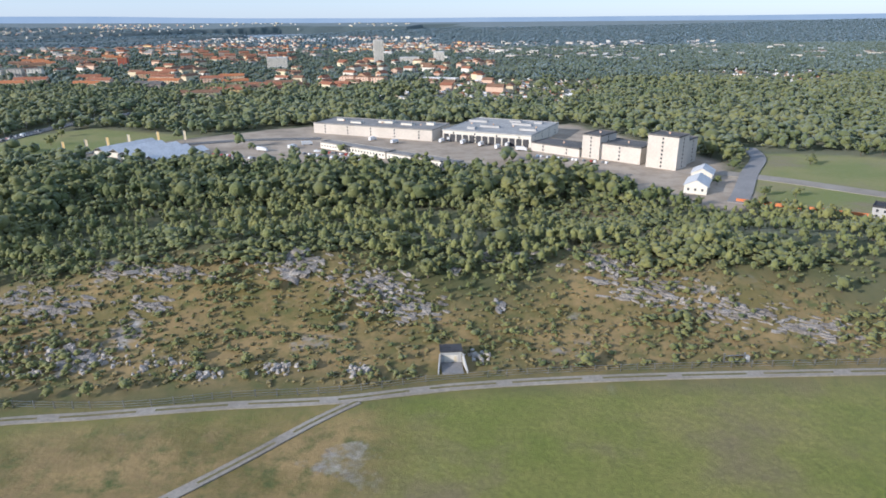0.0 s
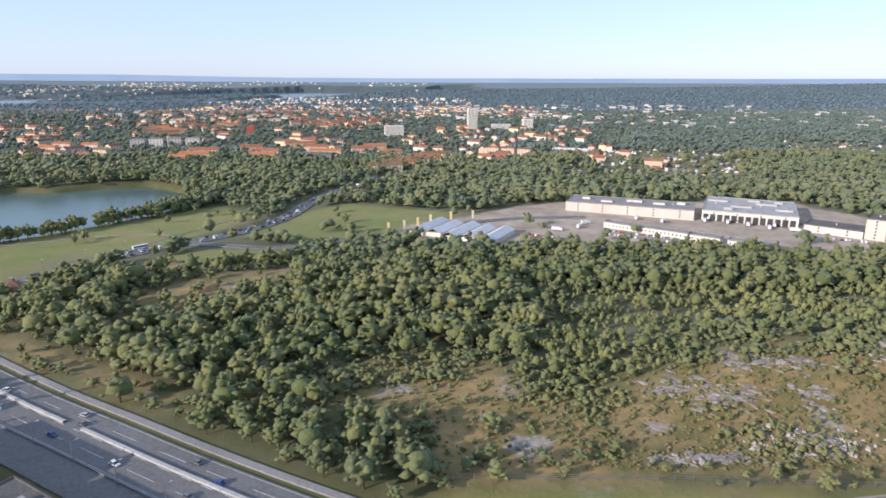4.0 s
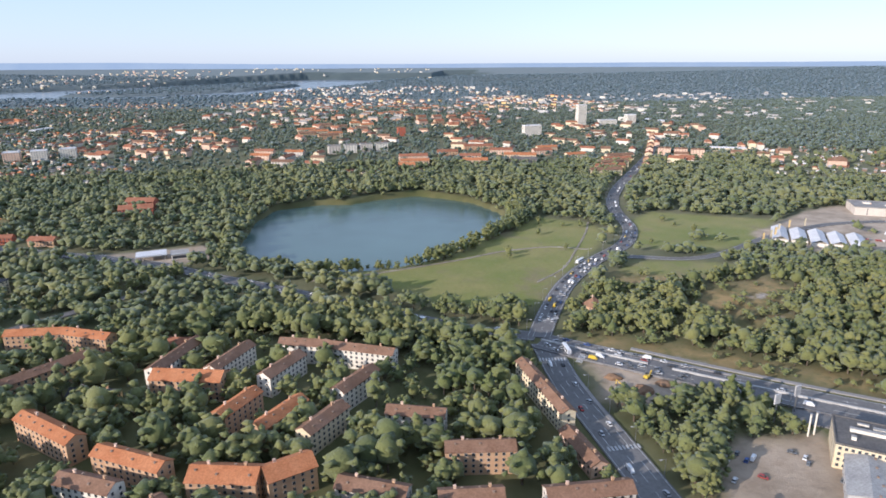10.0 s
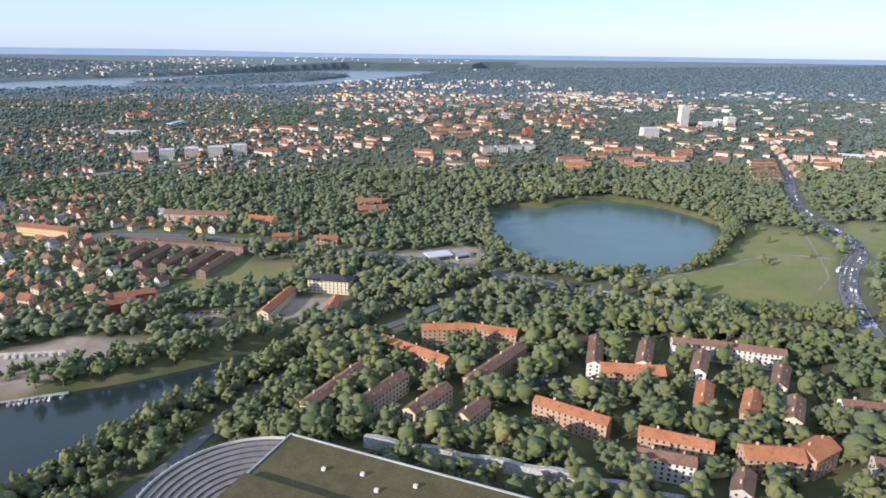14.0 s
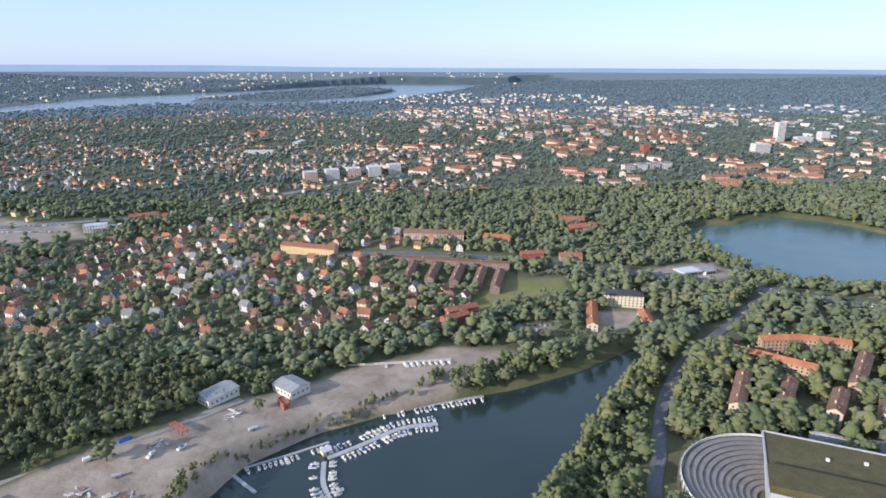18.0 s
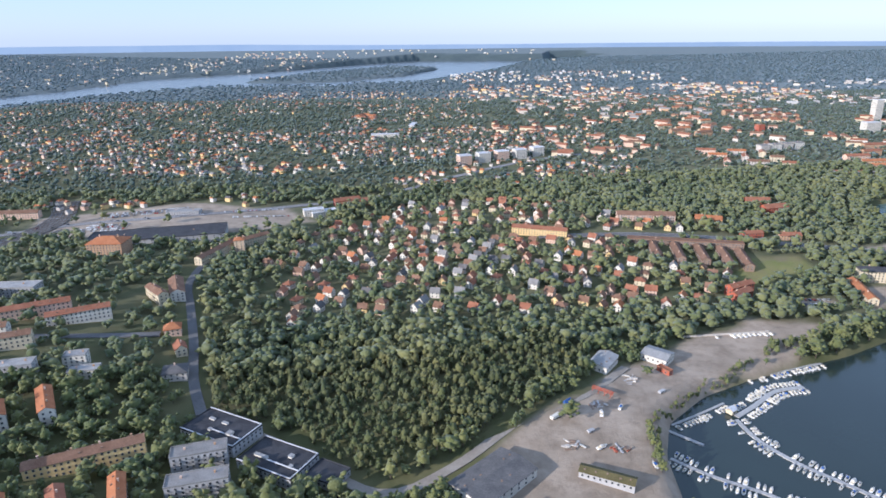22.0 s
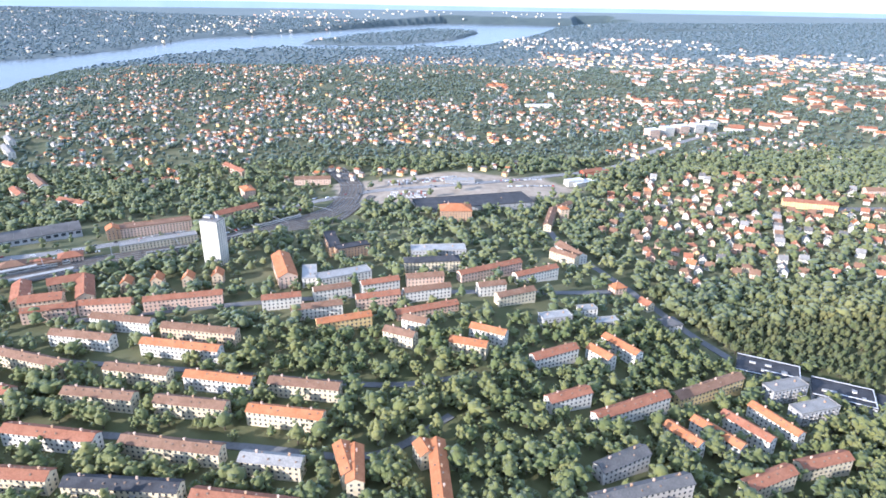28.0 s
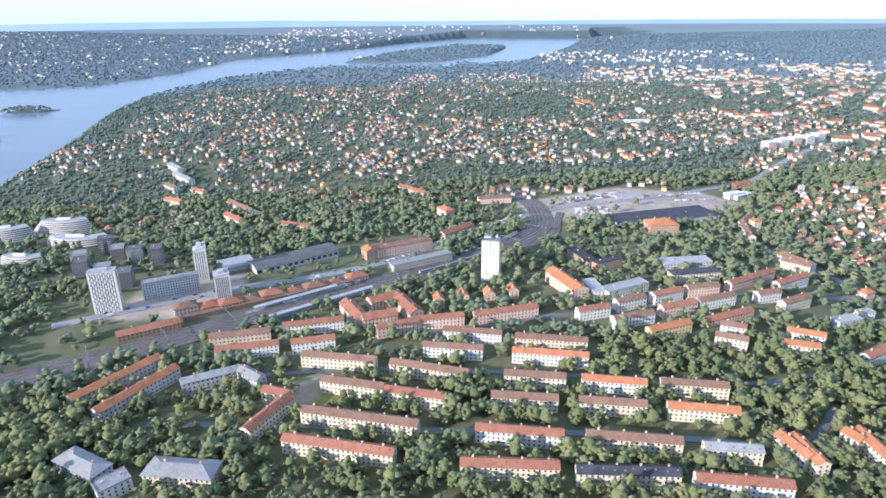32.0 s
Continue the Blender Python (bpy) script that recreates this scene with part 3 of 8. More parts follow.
def roof_hip(g, L, W, z, rise, over=0.4, thick=0.15, inset=None):
    l, w, r = L / 2 + over, W / 2 + over, max(0.3, L / 2 - (W * 0.5 if inset is None else inset))
    g.box(-l, -w, z - 0.12, l, w, z + thick)
    z += thick
    g.add([(-l, -w, z), (l, -w, z), (l, w, z), (-l, w, z), (-r, 0, z + rise), (r, 0, z + rise)], [(0, 1, 5, 4), (1, 2, 5), (2, 3, 4, 5), (3, 0, 4)])


def roof_flat(g, L, W, z, rim=0.3, thick=0.25):
    l, w = L / 2 + 0.1, W / 2 + 0.1
    g.box(-l, -w, z, l, w, z + thick)
    for a in ((-l, -w, l, -w + 0.25), (-l, w - 0.25, l, w), (-l, -w + 0.25, -l + 0.25, w - 0.25), (l - 0.25, -w + 0.25, l, w - 0.25)):
        g.box(a[0], a[1], z + thick, a[2], a[3], z + thick + rim)


def facade(L, W, storeys, high, pitch, base, sides):
    """Where the windows of a block sit: pose by pose, side by side."""
    for side in sides:
        along, out, turn = ((L, W, 0), (W, L, 90), (L, W, 180), (W, L, 270))[side]
        n = max(1, int((along - 0.8) / pitch))
        for s in range(storeys):
            for i in range(n):
                u = (i - (n - 1) / 2) * (along - 0.6) / n
                yield side, pose(0, 0, 0, 0, 0, turn) @ pose(u, -out / 2 - 0.01, base + (s + 0.55) * high)


def block(x, y, L, turn, W=5.8, storeys=3, wall="cream", roof="brown", top="gable", rise=None, high=1.5, pitch=1.75, near=False, balconies=0, chimneys=2,
          name="apartment_building", label="", category="building", group=""):
    """A building on its plot: body, roof, chimneys, windows and balconies."""
    z = gz(x, y)
    root = new(name)
    root.matrix_world = pose(x, y, z, 0, 0, turn)
    eaves = storeys * high + 0.35
    rise = (W * 0.26 if top == "gable" else W * 0.22) if rise is None else rise
    g = Geo()
    l, w = L / 2, W / 2
    if top == "gable":
        low = [(-l, -w, -2.5), (-l, w, -2.5), (l, w, -2.5), (l, -w, -2.5)]
        v = low + [(a, b, eaves) for a, b, _ in low] + [(-l, 0, eaves + rise), (l, 0, eaves + rise)]
        g.add(v, [(0, 3, 7, 4), (1, 5, 6, 2), (0, 4, 8, 5, 1), (2, 6, 9, 7, 3), (0, 1, 2, 3), (4, 7, 9, 8), (5, 8, 9, 6)])
    else:
        g.box(-l, -w, -2.5, l, w, eaves)
    part("wall", g, WALLS[wall], root)
    g = Geo()
    {"gable": roof_gable, "hip": roof_hip}[top](g, L, W, eaves, rise) if top != "flat" else roof_flat(g, L, W, eaves)
    part("roof", g, ROOFS[roof], root)
    for i in range(chimneys):
        u = (i + 0.5) / chimneys * L - l + (i % 2) * 0.6
        zr = eaves + (rise if top != "flat" else 0.2)
        g = Geo().box(u - 0.28, 0.35, zr - 1.0, u + 0.28, 0.8, zr + 0.65).box(u - 0.34, 0.29, zr + 0.65, u + 0.34, 0.86, zr + 0.75)
        part("chimney", g, WALLS["brick"] if i % 2 else WALLS["pink"], root)
    if top == "gable" and L > 12:
        rng = random.Random(int(abs(x) * 10))
        n = int(L / (3.2 if y < 200 else 8.0))
        for i in range(n):
            u, k = -l + (i + rng.uniform(0.3, 0.7)) * L / n, rng.choice((-0.35, -0.55, 0.3))
            part("roof_hatch", CHIMNEY_SHADE, None, root, at=pose(u, k * w, eaves + rise * (1 - abs(k)) + 0.1))
    sides = (0, 1, 2, 3)
    if near:
        for side, m in facade(L, W, storeys, high, pitch, 0.2, sides):
            part("window", WINDOW, None, root, at=m)
    else:
        g = Geo()
        for side, m in facade(L, W, storeys, high, pitch, 0.2, sides):
            for mi, (dw, dh, out) in enumerate(((0.37, 0.42, 0.03), (0.31, 0.36, 0.05))):
                q = [m @ Vector(c) for c in ((-dw, -out, -dh), (dw, -out, -dh), (dw, -out, dh), (-dw, -out, dh), (-dw, 0.1, -dh), (dw, 0.1, -dh), (dw, 0.1, dh), (-dw, 0.1, dh))]
                g.add([tuple(c) for c in q], [(0, 1, 2, 3), (0, 4, 5, 1), (1, 5, 6, 2), (2, 6, 7, 3), (3, 7, 4, 0)], mi)
        if g.v:
            tagged(part("glazing", g, (FRAME, PANE), root), kind="stuff")
    for i in range(balconies):
        u = (i + 0.5) / balconies * L - l
        for s in range(1, storeys):
            zb = 0.2 + s * high
            g = Geo().box(u - 0.9, -w - 0.8, zb, u + 0.9, -w, zb + 0.08)
            g.box(u - 0.9, -w - 0.8, zb + 0.08, u + 0.9, -w - 0.74, zb + 0.6).box(u - 0.9, -w - 0.74, zb + 0.08, u - 0.84, -w, zb + 0.6).box(u + 0.84, -w - 0.74, zb + 0.08, u + 0.9, -w, zb + 0.6)
            part("balcony", g, FRAME, root)
    tagged(root, label or f"{wall} {'brick' if wall == 'brick' else 'rendered'} building of {storeys} storeys with a {roof} {'flat' if top == 'flat' else 'pitched'} roof", category, group)
    c, s = math.cos(radians(turn)), math.sin(radians(turn))
    blocked_areas.append((x, y, c, s, L / 2 + 0.8, W / 2 + 0.8))
    return root


def lamella(x, y, L, turn, wall="cream", roof="brown", storeys=3, W=5.0, near=False, balconies=0):
    return block(x, y, L, turn, W, storeys, wall, roof, high=1.75 if storeys == 3 else 1.5, near=near, balconies=balconies, chimneys=max(2, int(L / 8)), group="apartment rows",
                 label=f"long {wall} rendered apartment block with a {roof} tiled roof")


lamella(-1164.4, 9.4, 40.7, -13.9, "cream", "red")
lamella(-1158.6, 25.5, 45.3, -14.3, "cream", "brown", balconies=4)
lamella(-1163.4, 48.0, 26.8, -15.7, "cream", "brown")
lamella(-1137.9, 39.8, 24.9, -15.1, "cream", "red")
lamella(-1171.6, 68.5, 33.2, -10.7, "cream", "brown")
lamella(-1132.4, 58.5, 34.3, -17.6, "cream", "brown")
lamella(-1112.0, 89.2, 27.3, -10.7, "white", "brown")
lamella(-1121.6, 75.3, 26.7, -10.1, "white", "brown")
lamella(-1076.7, 80.8, 32.5, -10.0, "orange", "brown")
lamella(-1079.5, 67.8, 32.8, -11.0, "white", "orange")
lamella(-1089.0, 50.7, 25.0, -9.3, "cream", "brown")
lamella(-1095.5, 35.6, 25.7, -8.4, "cream", "brown")
lamella(-1100.5, 14.8, 31.3, -9.4, "white", "red")
lamella(-1106.2, -2.6, 32.6, -5.2, "cream", "red")
lamella(-1057.8, 45.5, 25.5, -10.8, "white", "orange")
lamella(-1062.5, 30.6, 25.2, -9.1, "cream", "brown")
lamella(-1061.0, 9.3, 32.6, -9.4, "cream", "brown")
lamella(-1068.2, -7.5, 33.3, -4.5, "cream", "dark", balconies=4)
lamella(-1026.5, 41.6, 25.9, -9.6, "cream", "brown")
lamella(-1029.7, 25.3, 25.8, -10.3, "cream", "orange")
lamella(-1029.0, 2.5, 19.0, -8.5, "cream", "grey")
lamella(-1032.9, -13.5, 29.5, -9.2, "white", "red")
lamella(-1007.2, 2.7, 13.8, -71.2, "cream", "orange")
lamella(-983.9, 7.2, 6.6, -66.1, "cream", "orange")
lamella(-1220.6, 91.6, 27.4, 11.4, "orange", "brown")
lamella(-1214.2, 79.4, 27.3, 11.4, "white", "red")
lamella(-1188.1, 101.5, 29.0, 11.5, "white", "red")
lamella(-1185.4, 84.1, 19.6, 13.1, "white", "red")
lamella(-1261.9, 56.3, 38.5, 53.9, "beige", "orange")
lamella(-1249.5, 47.4, 36.7, 58.7, "beige", "orange")
lamella(-1223.7, 55.8, 22.3, 25.2, "beige", "grey")
lamella(-1207.1, 56.8, 14.9, -38.2, "beige", "grey")
lamella(-1192.9, 43.1, 11.6, -20.2, "cream", "red")
lamella(-1193.2, 29.2, 25.1, 62.3, "cream", "red")
lamella(-1147.5, 98.2, 21.1, 18.4, "pink", "red")
lamella(-1126.1, 104.3, 21.9, 8.5, "pink", "red")
lamella(-1094.0, 110.3, 33.6, 13.7, "pink", "red")
lamella(-988.5, 89.2, 11.0, -23.8, "white", "brown")
lamella(-994.5, 78.2, 13.7, -25.3, "cream", "brown")
lamella(-957.9, 81.7, 15.5, -25.9, "white", "orange")
lamella(-966.8, 70.8, 15.2, -18.3, "cream", "orange")
lamella(-1050.0, 110.4, 17.3, 14.5, "white", "red", near=False)
lamella(-1028.4, 120.0, 17.6, 20.0, "white", "brown", near=False)
lamella(-1006.6, 127.4, 18.5, 20.2, "white", "red", near=False)
lamella(-1032.6, 101.6, 22.3, 16.4, "white", "brown", near=False)
lamella(-1006.3, 112.3, 20.2, 16.1, "pink", "red", near=False)
lamella(-1019.0, 90.1, 23.3, 18.8, "yellow", "orange", near=False)
lamella(-983.9, 119.7, 22.5, 17.2, "white", "brown", near=False)
lamella(-983.9, 104.4, 29.1, 20.6, "pink", "red", near=False, storeys=2)
lamella(-952.9, 126.6, 13.9, 14.7, "white", "brown", near=False)
lamella(-942.2, 119.2, 19.8, 23.7, "cream", "brown", near=False)
lamella(-985.0, 134.1, 18.4, 9.3, "pink", "brown", near=False)
lamella(-951.7, 147.8, 36.4, 26.8, "pink", "red", near=False)
lamella(-928.0, 148.2, 25.6, 26.4, "white", "red", near=False)
lamella(-906.7, 179.2, 16.7, -45.8, "cream", "brown", near=False)
lamella(-933.1, 67.4, 20.5, 25.2, "white", "red", W=4.8)
lamella(-913.3, 70.7, 11.6, -53.9, "white", "orange", W=4.8)
lamella(-902.3, 79.2, 18.2, -56.4, "white", "orange", W=4.8)
lamella(-933.3, 38.6, 17.1, 22.0, "white", "red", W=4.8)
lamella(-911.2, 36.1, 31.9, 24.6, "white", "red", W=4.8)
lamella(-875.6, 54.4, 33.5, 24.7, "yellow", "brown", W=4.8)
lamella(-897.3, 22.6, 13.6, -56.6, "white", "orange", W=4.4)
lamella(-884.2, 25.6, 18.8, -55.6, "white", "orange", W=4.4)
lamella(-871.2, 31.1, 18.8, -56.7, "white", "red", W=4.4)
lamella(-857.8, 37.1, 20.2, -63.8, "white", "orange", W=4.4)
lamella(-876.9, 5.1, 19.4, 22.7, "cream", "red")
lamella(-852.6, 16.1, 19.8, 15.0, "cream", "red")
lamella(-923.0, 6.7, 19.0, 26.9, "beige", "slate")
lamella(-920.7, -5.8, 32.3, 15.7, "beige", "slate")
lamella(-979.4, -2.0, 25.2, -85.9, "cream", "orange")
lamella(-1004.2, 0.2, 15.7, -83.6, "cream", "orange")
lamella(-901.7, 251.5, 36.8, 73.7, "cream", "brown", near=False)
lamella(-888.4, 280.2, 22.6, 47.5, "cream", "brown", near=False)
lamella(-508.1, 117.9, 28.2, 59.5, "orange", "brown", storeys=4)
lamella(-492.6, 115.2, 22.0, 54.7, "orange", "brown", storeys=4)
lamella(-478.0, 108.4, 19.0, 51.8, "orange", "brown", storeys=4)
lamella(-464.5, 102.3, 11.5, 51.1, "orange", "brown", storeys=4)
lamella(-470.5, 161.0, 19.1, 2.9, "brick", "orange", storeys=4)
lamella(-452.2, 158.4, 18.6, -19.3, "brick", "orange", storeys=4)
lamella(-482.7, 142.4, 30.5, -37.5, "brick", "orange", storeys=4)
lamella(-454.2, 131.9, 32.6, 50.7, "brick", "brown", storeys=4)
lamella(-434.9, 100.9, 23.2, -33.3, "brick", "orange", storeys=4)
lamella(-408.8, 86.4, 19.8, -23.5, "brick", "orange", storeys=4)
lamella(-408.4, 126.1, 21.1, -7.7, "brick", "orange", W=7.0, storeys=4)
lamella(-417.2, 140.4, 22.8, 73.1, "white", "brown", storeys=4)
lamella(-399.8, 138.0, 18.6, 66.7, "white", "brown", storeys=4)
lamella(-378.1, 146.2, 16.4, -11.7, "white", "brown", storeys=4)
lamella(-359.3, 140.5, 22.2, -18.9, "white", "brown", storeys=4)
lamella(-382.6, 130.9, 16.9, 61.6, "white", "brown", storeys=4)
lamella(-390.6, 109.6, 14.7, 62.9, "brick", "orange", storeys=4)
lamella(-378.2, 103.9, 16.5, 58.0, "brick", "orange", storeys=4)
lamella(-359.9, 120.3, 16.3, 56.4, "white", "brown", storeys=4)
lamella(-366.6, 100.4, 15.3, 57.1, "cream", "brown", storeys=4)
lamella(-342.7, 101.9, 15.5, -12.0, "white", "brown", storeys=4)
lamella(-352.5, 72.3, 15.8, -18.6, "beige", "brown", storeys=4)
lamella(-385.3, 79.0, 15.6, -6.8, "brick", "orange", W=7.0, storeys=4)
lamella(-372.0, 80.6, 11.2, 29.1, "brick", "orange", W=7.0, storeys=4)
lamella(-414.6, 77.9, 14.8, -19.0, "white", "brown", storeys=4)
lamella(-399.0, 67.1, 10.0, 58.4, "beige", "brown", storeys=4)
lamella(-434.5, 122.9, 13.7, -8.2, "yellow", "dark", storeys=2)
lamella(-420.1, 156.5, 13.8, -10.7, "brick", "red", storeys=2)
lamella(-327.9, 85.6, 16.6, -1.4, "brick", "brown", storeys=4)
lamella(-331.8, 68.2, 13.7, 0.5, "beige", "brown", storeys=4)
lamella(-306.7, 68.2, 18.8, 4.2, "beige", "brown", storeys=4)
block(-1170.2, 115.7, 21.0, -61.8, W=7.5, storeys=3, wall="orange", roof="red", group="brick court")
block(-1157.1, 109.1, 17.3, 18.4, W=7.5, storeys=3, wall="orange", roof="red", group="brick court")
block(-1156.3, 129.0, 16.3, 28.7, W=7.5, storeys=3, wall="orange", roof="red", group="brick court")
block(-1143.7, 121.1, 24.6, -63.4, W=7.5, storeys=3, wall="orange", roof="red", group="brick court")
block(-965.6, 250.1, 20.6, 1.2, W=14, storeys=5, wall="brick", roof="orange", top="hip")
block(-1037.9, 184.6, 25.4, -73.1, W=6.5, storeys=4, wall="brick", roof="dark", top="flat")
block(-1025.6, 174.5, 18.8, 26.0, W=6.5, storeys=4, wall="brick", roof="dark", top="flat")
block(-1056.1, 144.4, 30.1, -70.2, W=9, storeys=4, wall="pink", roof="orange")
block(-1025.8, 138.2, 27.5, 24.3, W=8, storeys=3, wall="white", roof="metal", top="flat")
block(-1042.4, 139.2, 16.2, -80.2, W=7, storeys=3, wall="white", roof="metal", top="flat")
block(-978.0, 175.3, 30.2, 4.6, W=9, storeys=3, wall="grey", roof="metal", top="flat")
block(-981.5, 153.2, 28.5, 7.0, W=7, storeys=4, wall="cream", roof="dark", top="hip")
block(-1268.2, 103.4, 28.6, 29.1, W=6, storeys=2, wall="brick", roof="red", name="row_building")
block(-1150.3, 215.0, 42.0, 24.9, W=9, storeys=4, wall="pink", roof="brown", top="flat")
block(-1136.8, 188.5, 40.7, 28.9, W=7, storeys=3, wall="cream", roof="grey", top="flat")
block(-951.7, 286.0, 84.6, 13.9, W=26, storeys=2, wall="grey", roof="dark", top="flat", pitch=4.0, name="depot", label="large bus depot with a dark flat roof")
block(-1274.5, 150.0, 28.9, 24.3, W=7, storeys=6, wall="grey", roof="grey", top="flat", pitch=1.3, near=False)
block(-1214.7, -0.3, 23.6, -7.5, W=9, storeys=3, wall="cream", roof="grey", top="hip")
block(-1235.7, -5.3, 10.3, 42.7, W=7, storeys=3, wall="white", roof="grey", top="flat")
block(-1249.6, 3.9, 19.8, -29.3, W=8, storeys=3, wall="grey", roof="grey", top="hip")
block(-842.5, 59.1, 17.0, 16.2, W=6, storeys=4, wall="grey", roof="grey", top="flat", balconies=4)
block(-838.3, 46.0, 18.0, 15.2, W=6, storeys=4, wall="grey", roof="grey", top="flat", balconies=4)
block(-926.5, 100.5, 14.0, 14.0, W=6, storeys=3, wall="grey", roof="metal", top="flat")
block(-902.5, 104.0, 11.0, 12.0, W=5, storeys=2, wall="white", roof="metal", top="flat")
block(-909.5, 111.5, 8.5, 12.0, W=5, storeys=3, wall="white", roof="metal", top="flat")
block(-885.5, 145.0, 7.0, 20.0, W=6, storeys=2, wall="pink", roof="orange", top="hip", chimneys=1, rise=2.2, category="house", label="street corner house with a steep orange tiled roof")
block(-875.8, 128.5, 7.0, -60.0, W=4.6, storeys=2, wall="cream", roof="red", chimneys=1, rise=1.8, category="house", label="cream house with a red tiled roof beside the street")
block(-870.5, 110.0, 9.0, 15.0, W=7.5, storeys=2, wall="beige", roof="slate", top="hip", chimneys=1, category="house", label="beige house with a broad slate roof beside the street")
block(-699.0, 296.1, 37.1, -17.8, W=6, storeys=3, wall="yellow", roof="red")
block(-619.9, 321.6, 40.1, -7.1, W=7, storeys=3, wall="pink", roof="brown", balconies=8)
block(-578.2, 313.7, 17.6, -19.4, W=8, storeys=3, wall="yellow", roof="orange")
block(-517.2, 369.9, 18.6, -5.2, W=8, storeys=3, wall="red", roof="red")
block(-513.2, 350.9, 19.9, 14.4, W=8, storeys=3, wall="red", roof="red")
block(-559.0, 288.6, 14.2, 5.7, W=5, storeys=2, wall="red", roof="red")
block(-535.1, 286.2, 13.8, -4.8, W=6, storeys=2, wall="brick", roof="red")
block(-842.0, 386.0, 21.0, 26.2, W=7, storeys=3, wall="red", roof="red")
block(-863.4, 355.4, 15.3, 21.7, W=7, storeys=3, wall="white", roof="white", top="flat")
block(-610.0, 271.4, 70.3, -12.3, W=5, storeys=2, wall="brown", roof="brown", top="flat", group="brown row houses")
block(-633.3, 257.1, 27.4, 82.5, W=5, storeys=2, wall="brown", roof="brown", group="brown row houses")
block(-620.5, 254.0, 28.4, 80.1, W=5, storeys=2, wall="brown", roof="brown", group="brown row houses")
block(-606.9, 250.6, 28.3, 79.5, W=5, storeys=2, wall="brown", roof="brown", group="brown row houses")
block(-594.3, 247.3, 28.3, 78.8, W=5, storeys=2, wall="brown", roof="brown", group="brown row houses")
block(-584.6, 243.1, 30.0, 78.1, W=5, storeys=2, wall="brown", roof="brown", group="brown row houses")
block(-522.9, 215.3, 19.7, -11.6, W=8, storeys=4, wall="cream", roof="dark", top="hip", label="cream four-storey mansion with a dark hipped roof")
block(-543.5, 195.8, 29.0, 77.2, W=5, storeys=2, wall="cream", roof="orange", label="cream wing of the mansion with an orange tiled roof")
block(-518.6, 191.7, 15.4, 83.8, W=5, storeys=2, wall="cream", roof="orange", label="cream wing of the mansion with an orange tiled roof")
block(-606.7, 199.6, 16.2, 25.4, W=5, storeys=3, wall="red", roof="red")
block(-610.3, 190.0, 14.0, 34.4, W=5, storeys=3, wall="red", roof="red")


lamella(-306.8, 113.5, 31, -77.3, "cream", "brown", storeys=4, W=3.9)
lamella(-302.5, 88, 16, -76, "pink", "brown", storeys=2, W=4.4)


# the tall towers and single blocks, by their plots
def tower(x, y, L, W, turn, storeys, wall, roof, label, **more):
    return block(x, y, L, turn, W, storeys, wall, roof, top="flat", chimneys=1, name="tower_block", label=label, **more)


tower(-1096, 163, 10, 7.5, -16, 16, "white", "grey", "white tower block of sixteen storeys beside the railway", pitch=1.6)


def strip_tower(x, y, L, W, turn, low, high, wall, label, step=1.5, zig=0.0):
    """A tall white block with upright window strips and a level or slanting top."""
    root = new("office_tower")
    root.matrix_world = pose(x, y, gz(x, y), 0, 0, turn)
    l, w = L / 2, W / 2
    ring = [(-l, -w), (l, -w), (l, w), (-l, w)]
    part("wall", Geo().hull([(a, b, -2.5) for a, b in ring], [(a, b, low if a < 0 else high) for a, b in ring]), WALLS[wall], root)
    part("roof", Geo().hull([(a * 1.03, b * 1.04, (low if a < 0 else high) + 0.01) for a, b in ring], [(a * 1.03, b * 1.04, (low if a < 0 else high) + 0.35) for a, b in ring]), ROOFS["metal"], root)
    part("plant_room", Geo().box(-l * 0.4, -w * 0.5, min(low, high) - 0.2, l * 0.4, w * 0.5, max(low, high) + 1.1), WALLS["grey"], root)
    for side, (along, out) in enumerate(((L, W), (W, L), (L, W), (W, L))):
        g, n = Geo(), int((along - 0.8) / step)
        turn_by = pose(0, 0, 0, 0, 0, side * 90)
        for i in range(n):
            u = (i - (n - 1) / 2) * step
            z, top, k = 0.6, min(low, high) - 0.4, 0
            while z < top:
                d = zig * (1 if (k + i) % 2 else -1)
                q = [(u + d - 0.24, z), (u + d + 0.24, z), (u + d + 0.24, min(top, z + 1.32)), (u + d - 0.24, min(top, z + 1.32))]
                v = [tuple(turn_by @ Vector((a, -out / 2 - 0.04, b))) for a, b in q] + [tuple(turn_by @ Vector((a, -out / 2 + 0.1, b))) for a, b in q]
                g.add(v, [(0, 1, 2, 3), (0, 4, 5, 1), (1, 5, 6, 2), (2, 6, 7, 3), (3, 7, 4, 0)])
                z += 1.5
                k += 1
        tagged(part("strip_glazing", g, PANE, root), kind="stuff")
    tagged(root, label, "office tower")
    blocked_areas.append((x, y, math.cos(radians(turn)), math.sin(radians(turn)), l + 3, w + 3))


strip_tower(-1299, 129, 13, 6, 16, 23, 23, "white", "white slab tower with zigzag rows of window strips", 1.15, 0.14)
strip_tower(-1265, 173, 7, 9, 18, 18.5, 21, "white", "white and glass office tower with a slanting top", 1.2)
strip_tower(-1245, 146, 8, 9, 22, 13, 14.2, "white", "lower white office tower with dark window strips", 1.0)


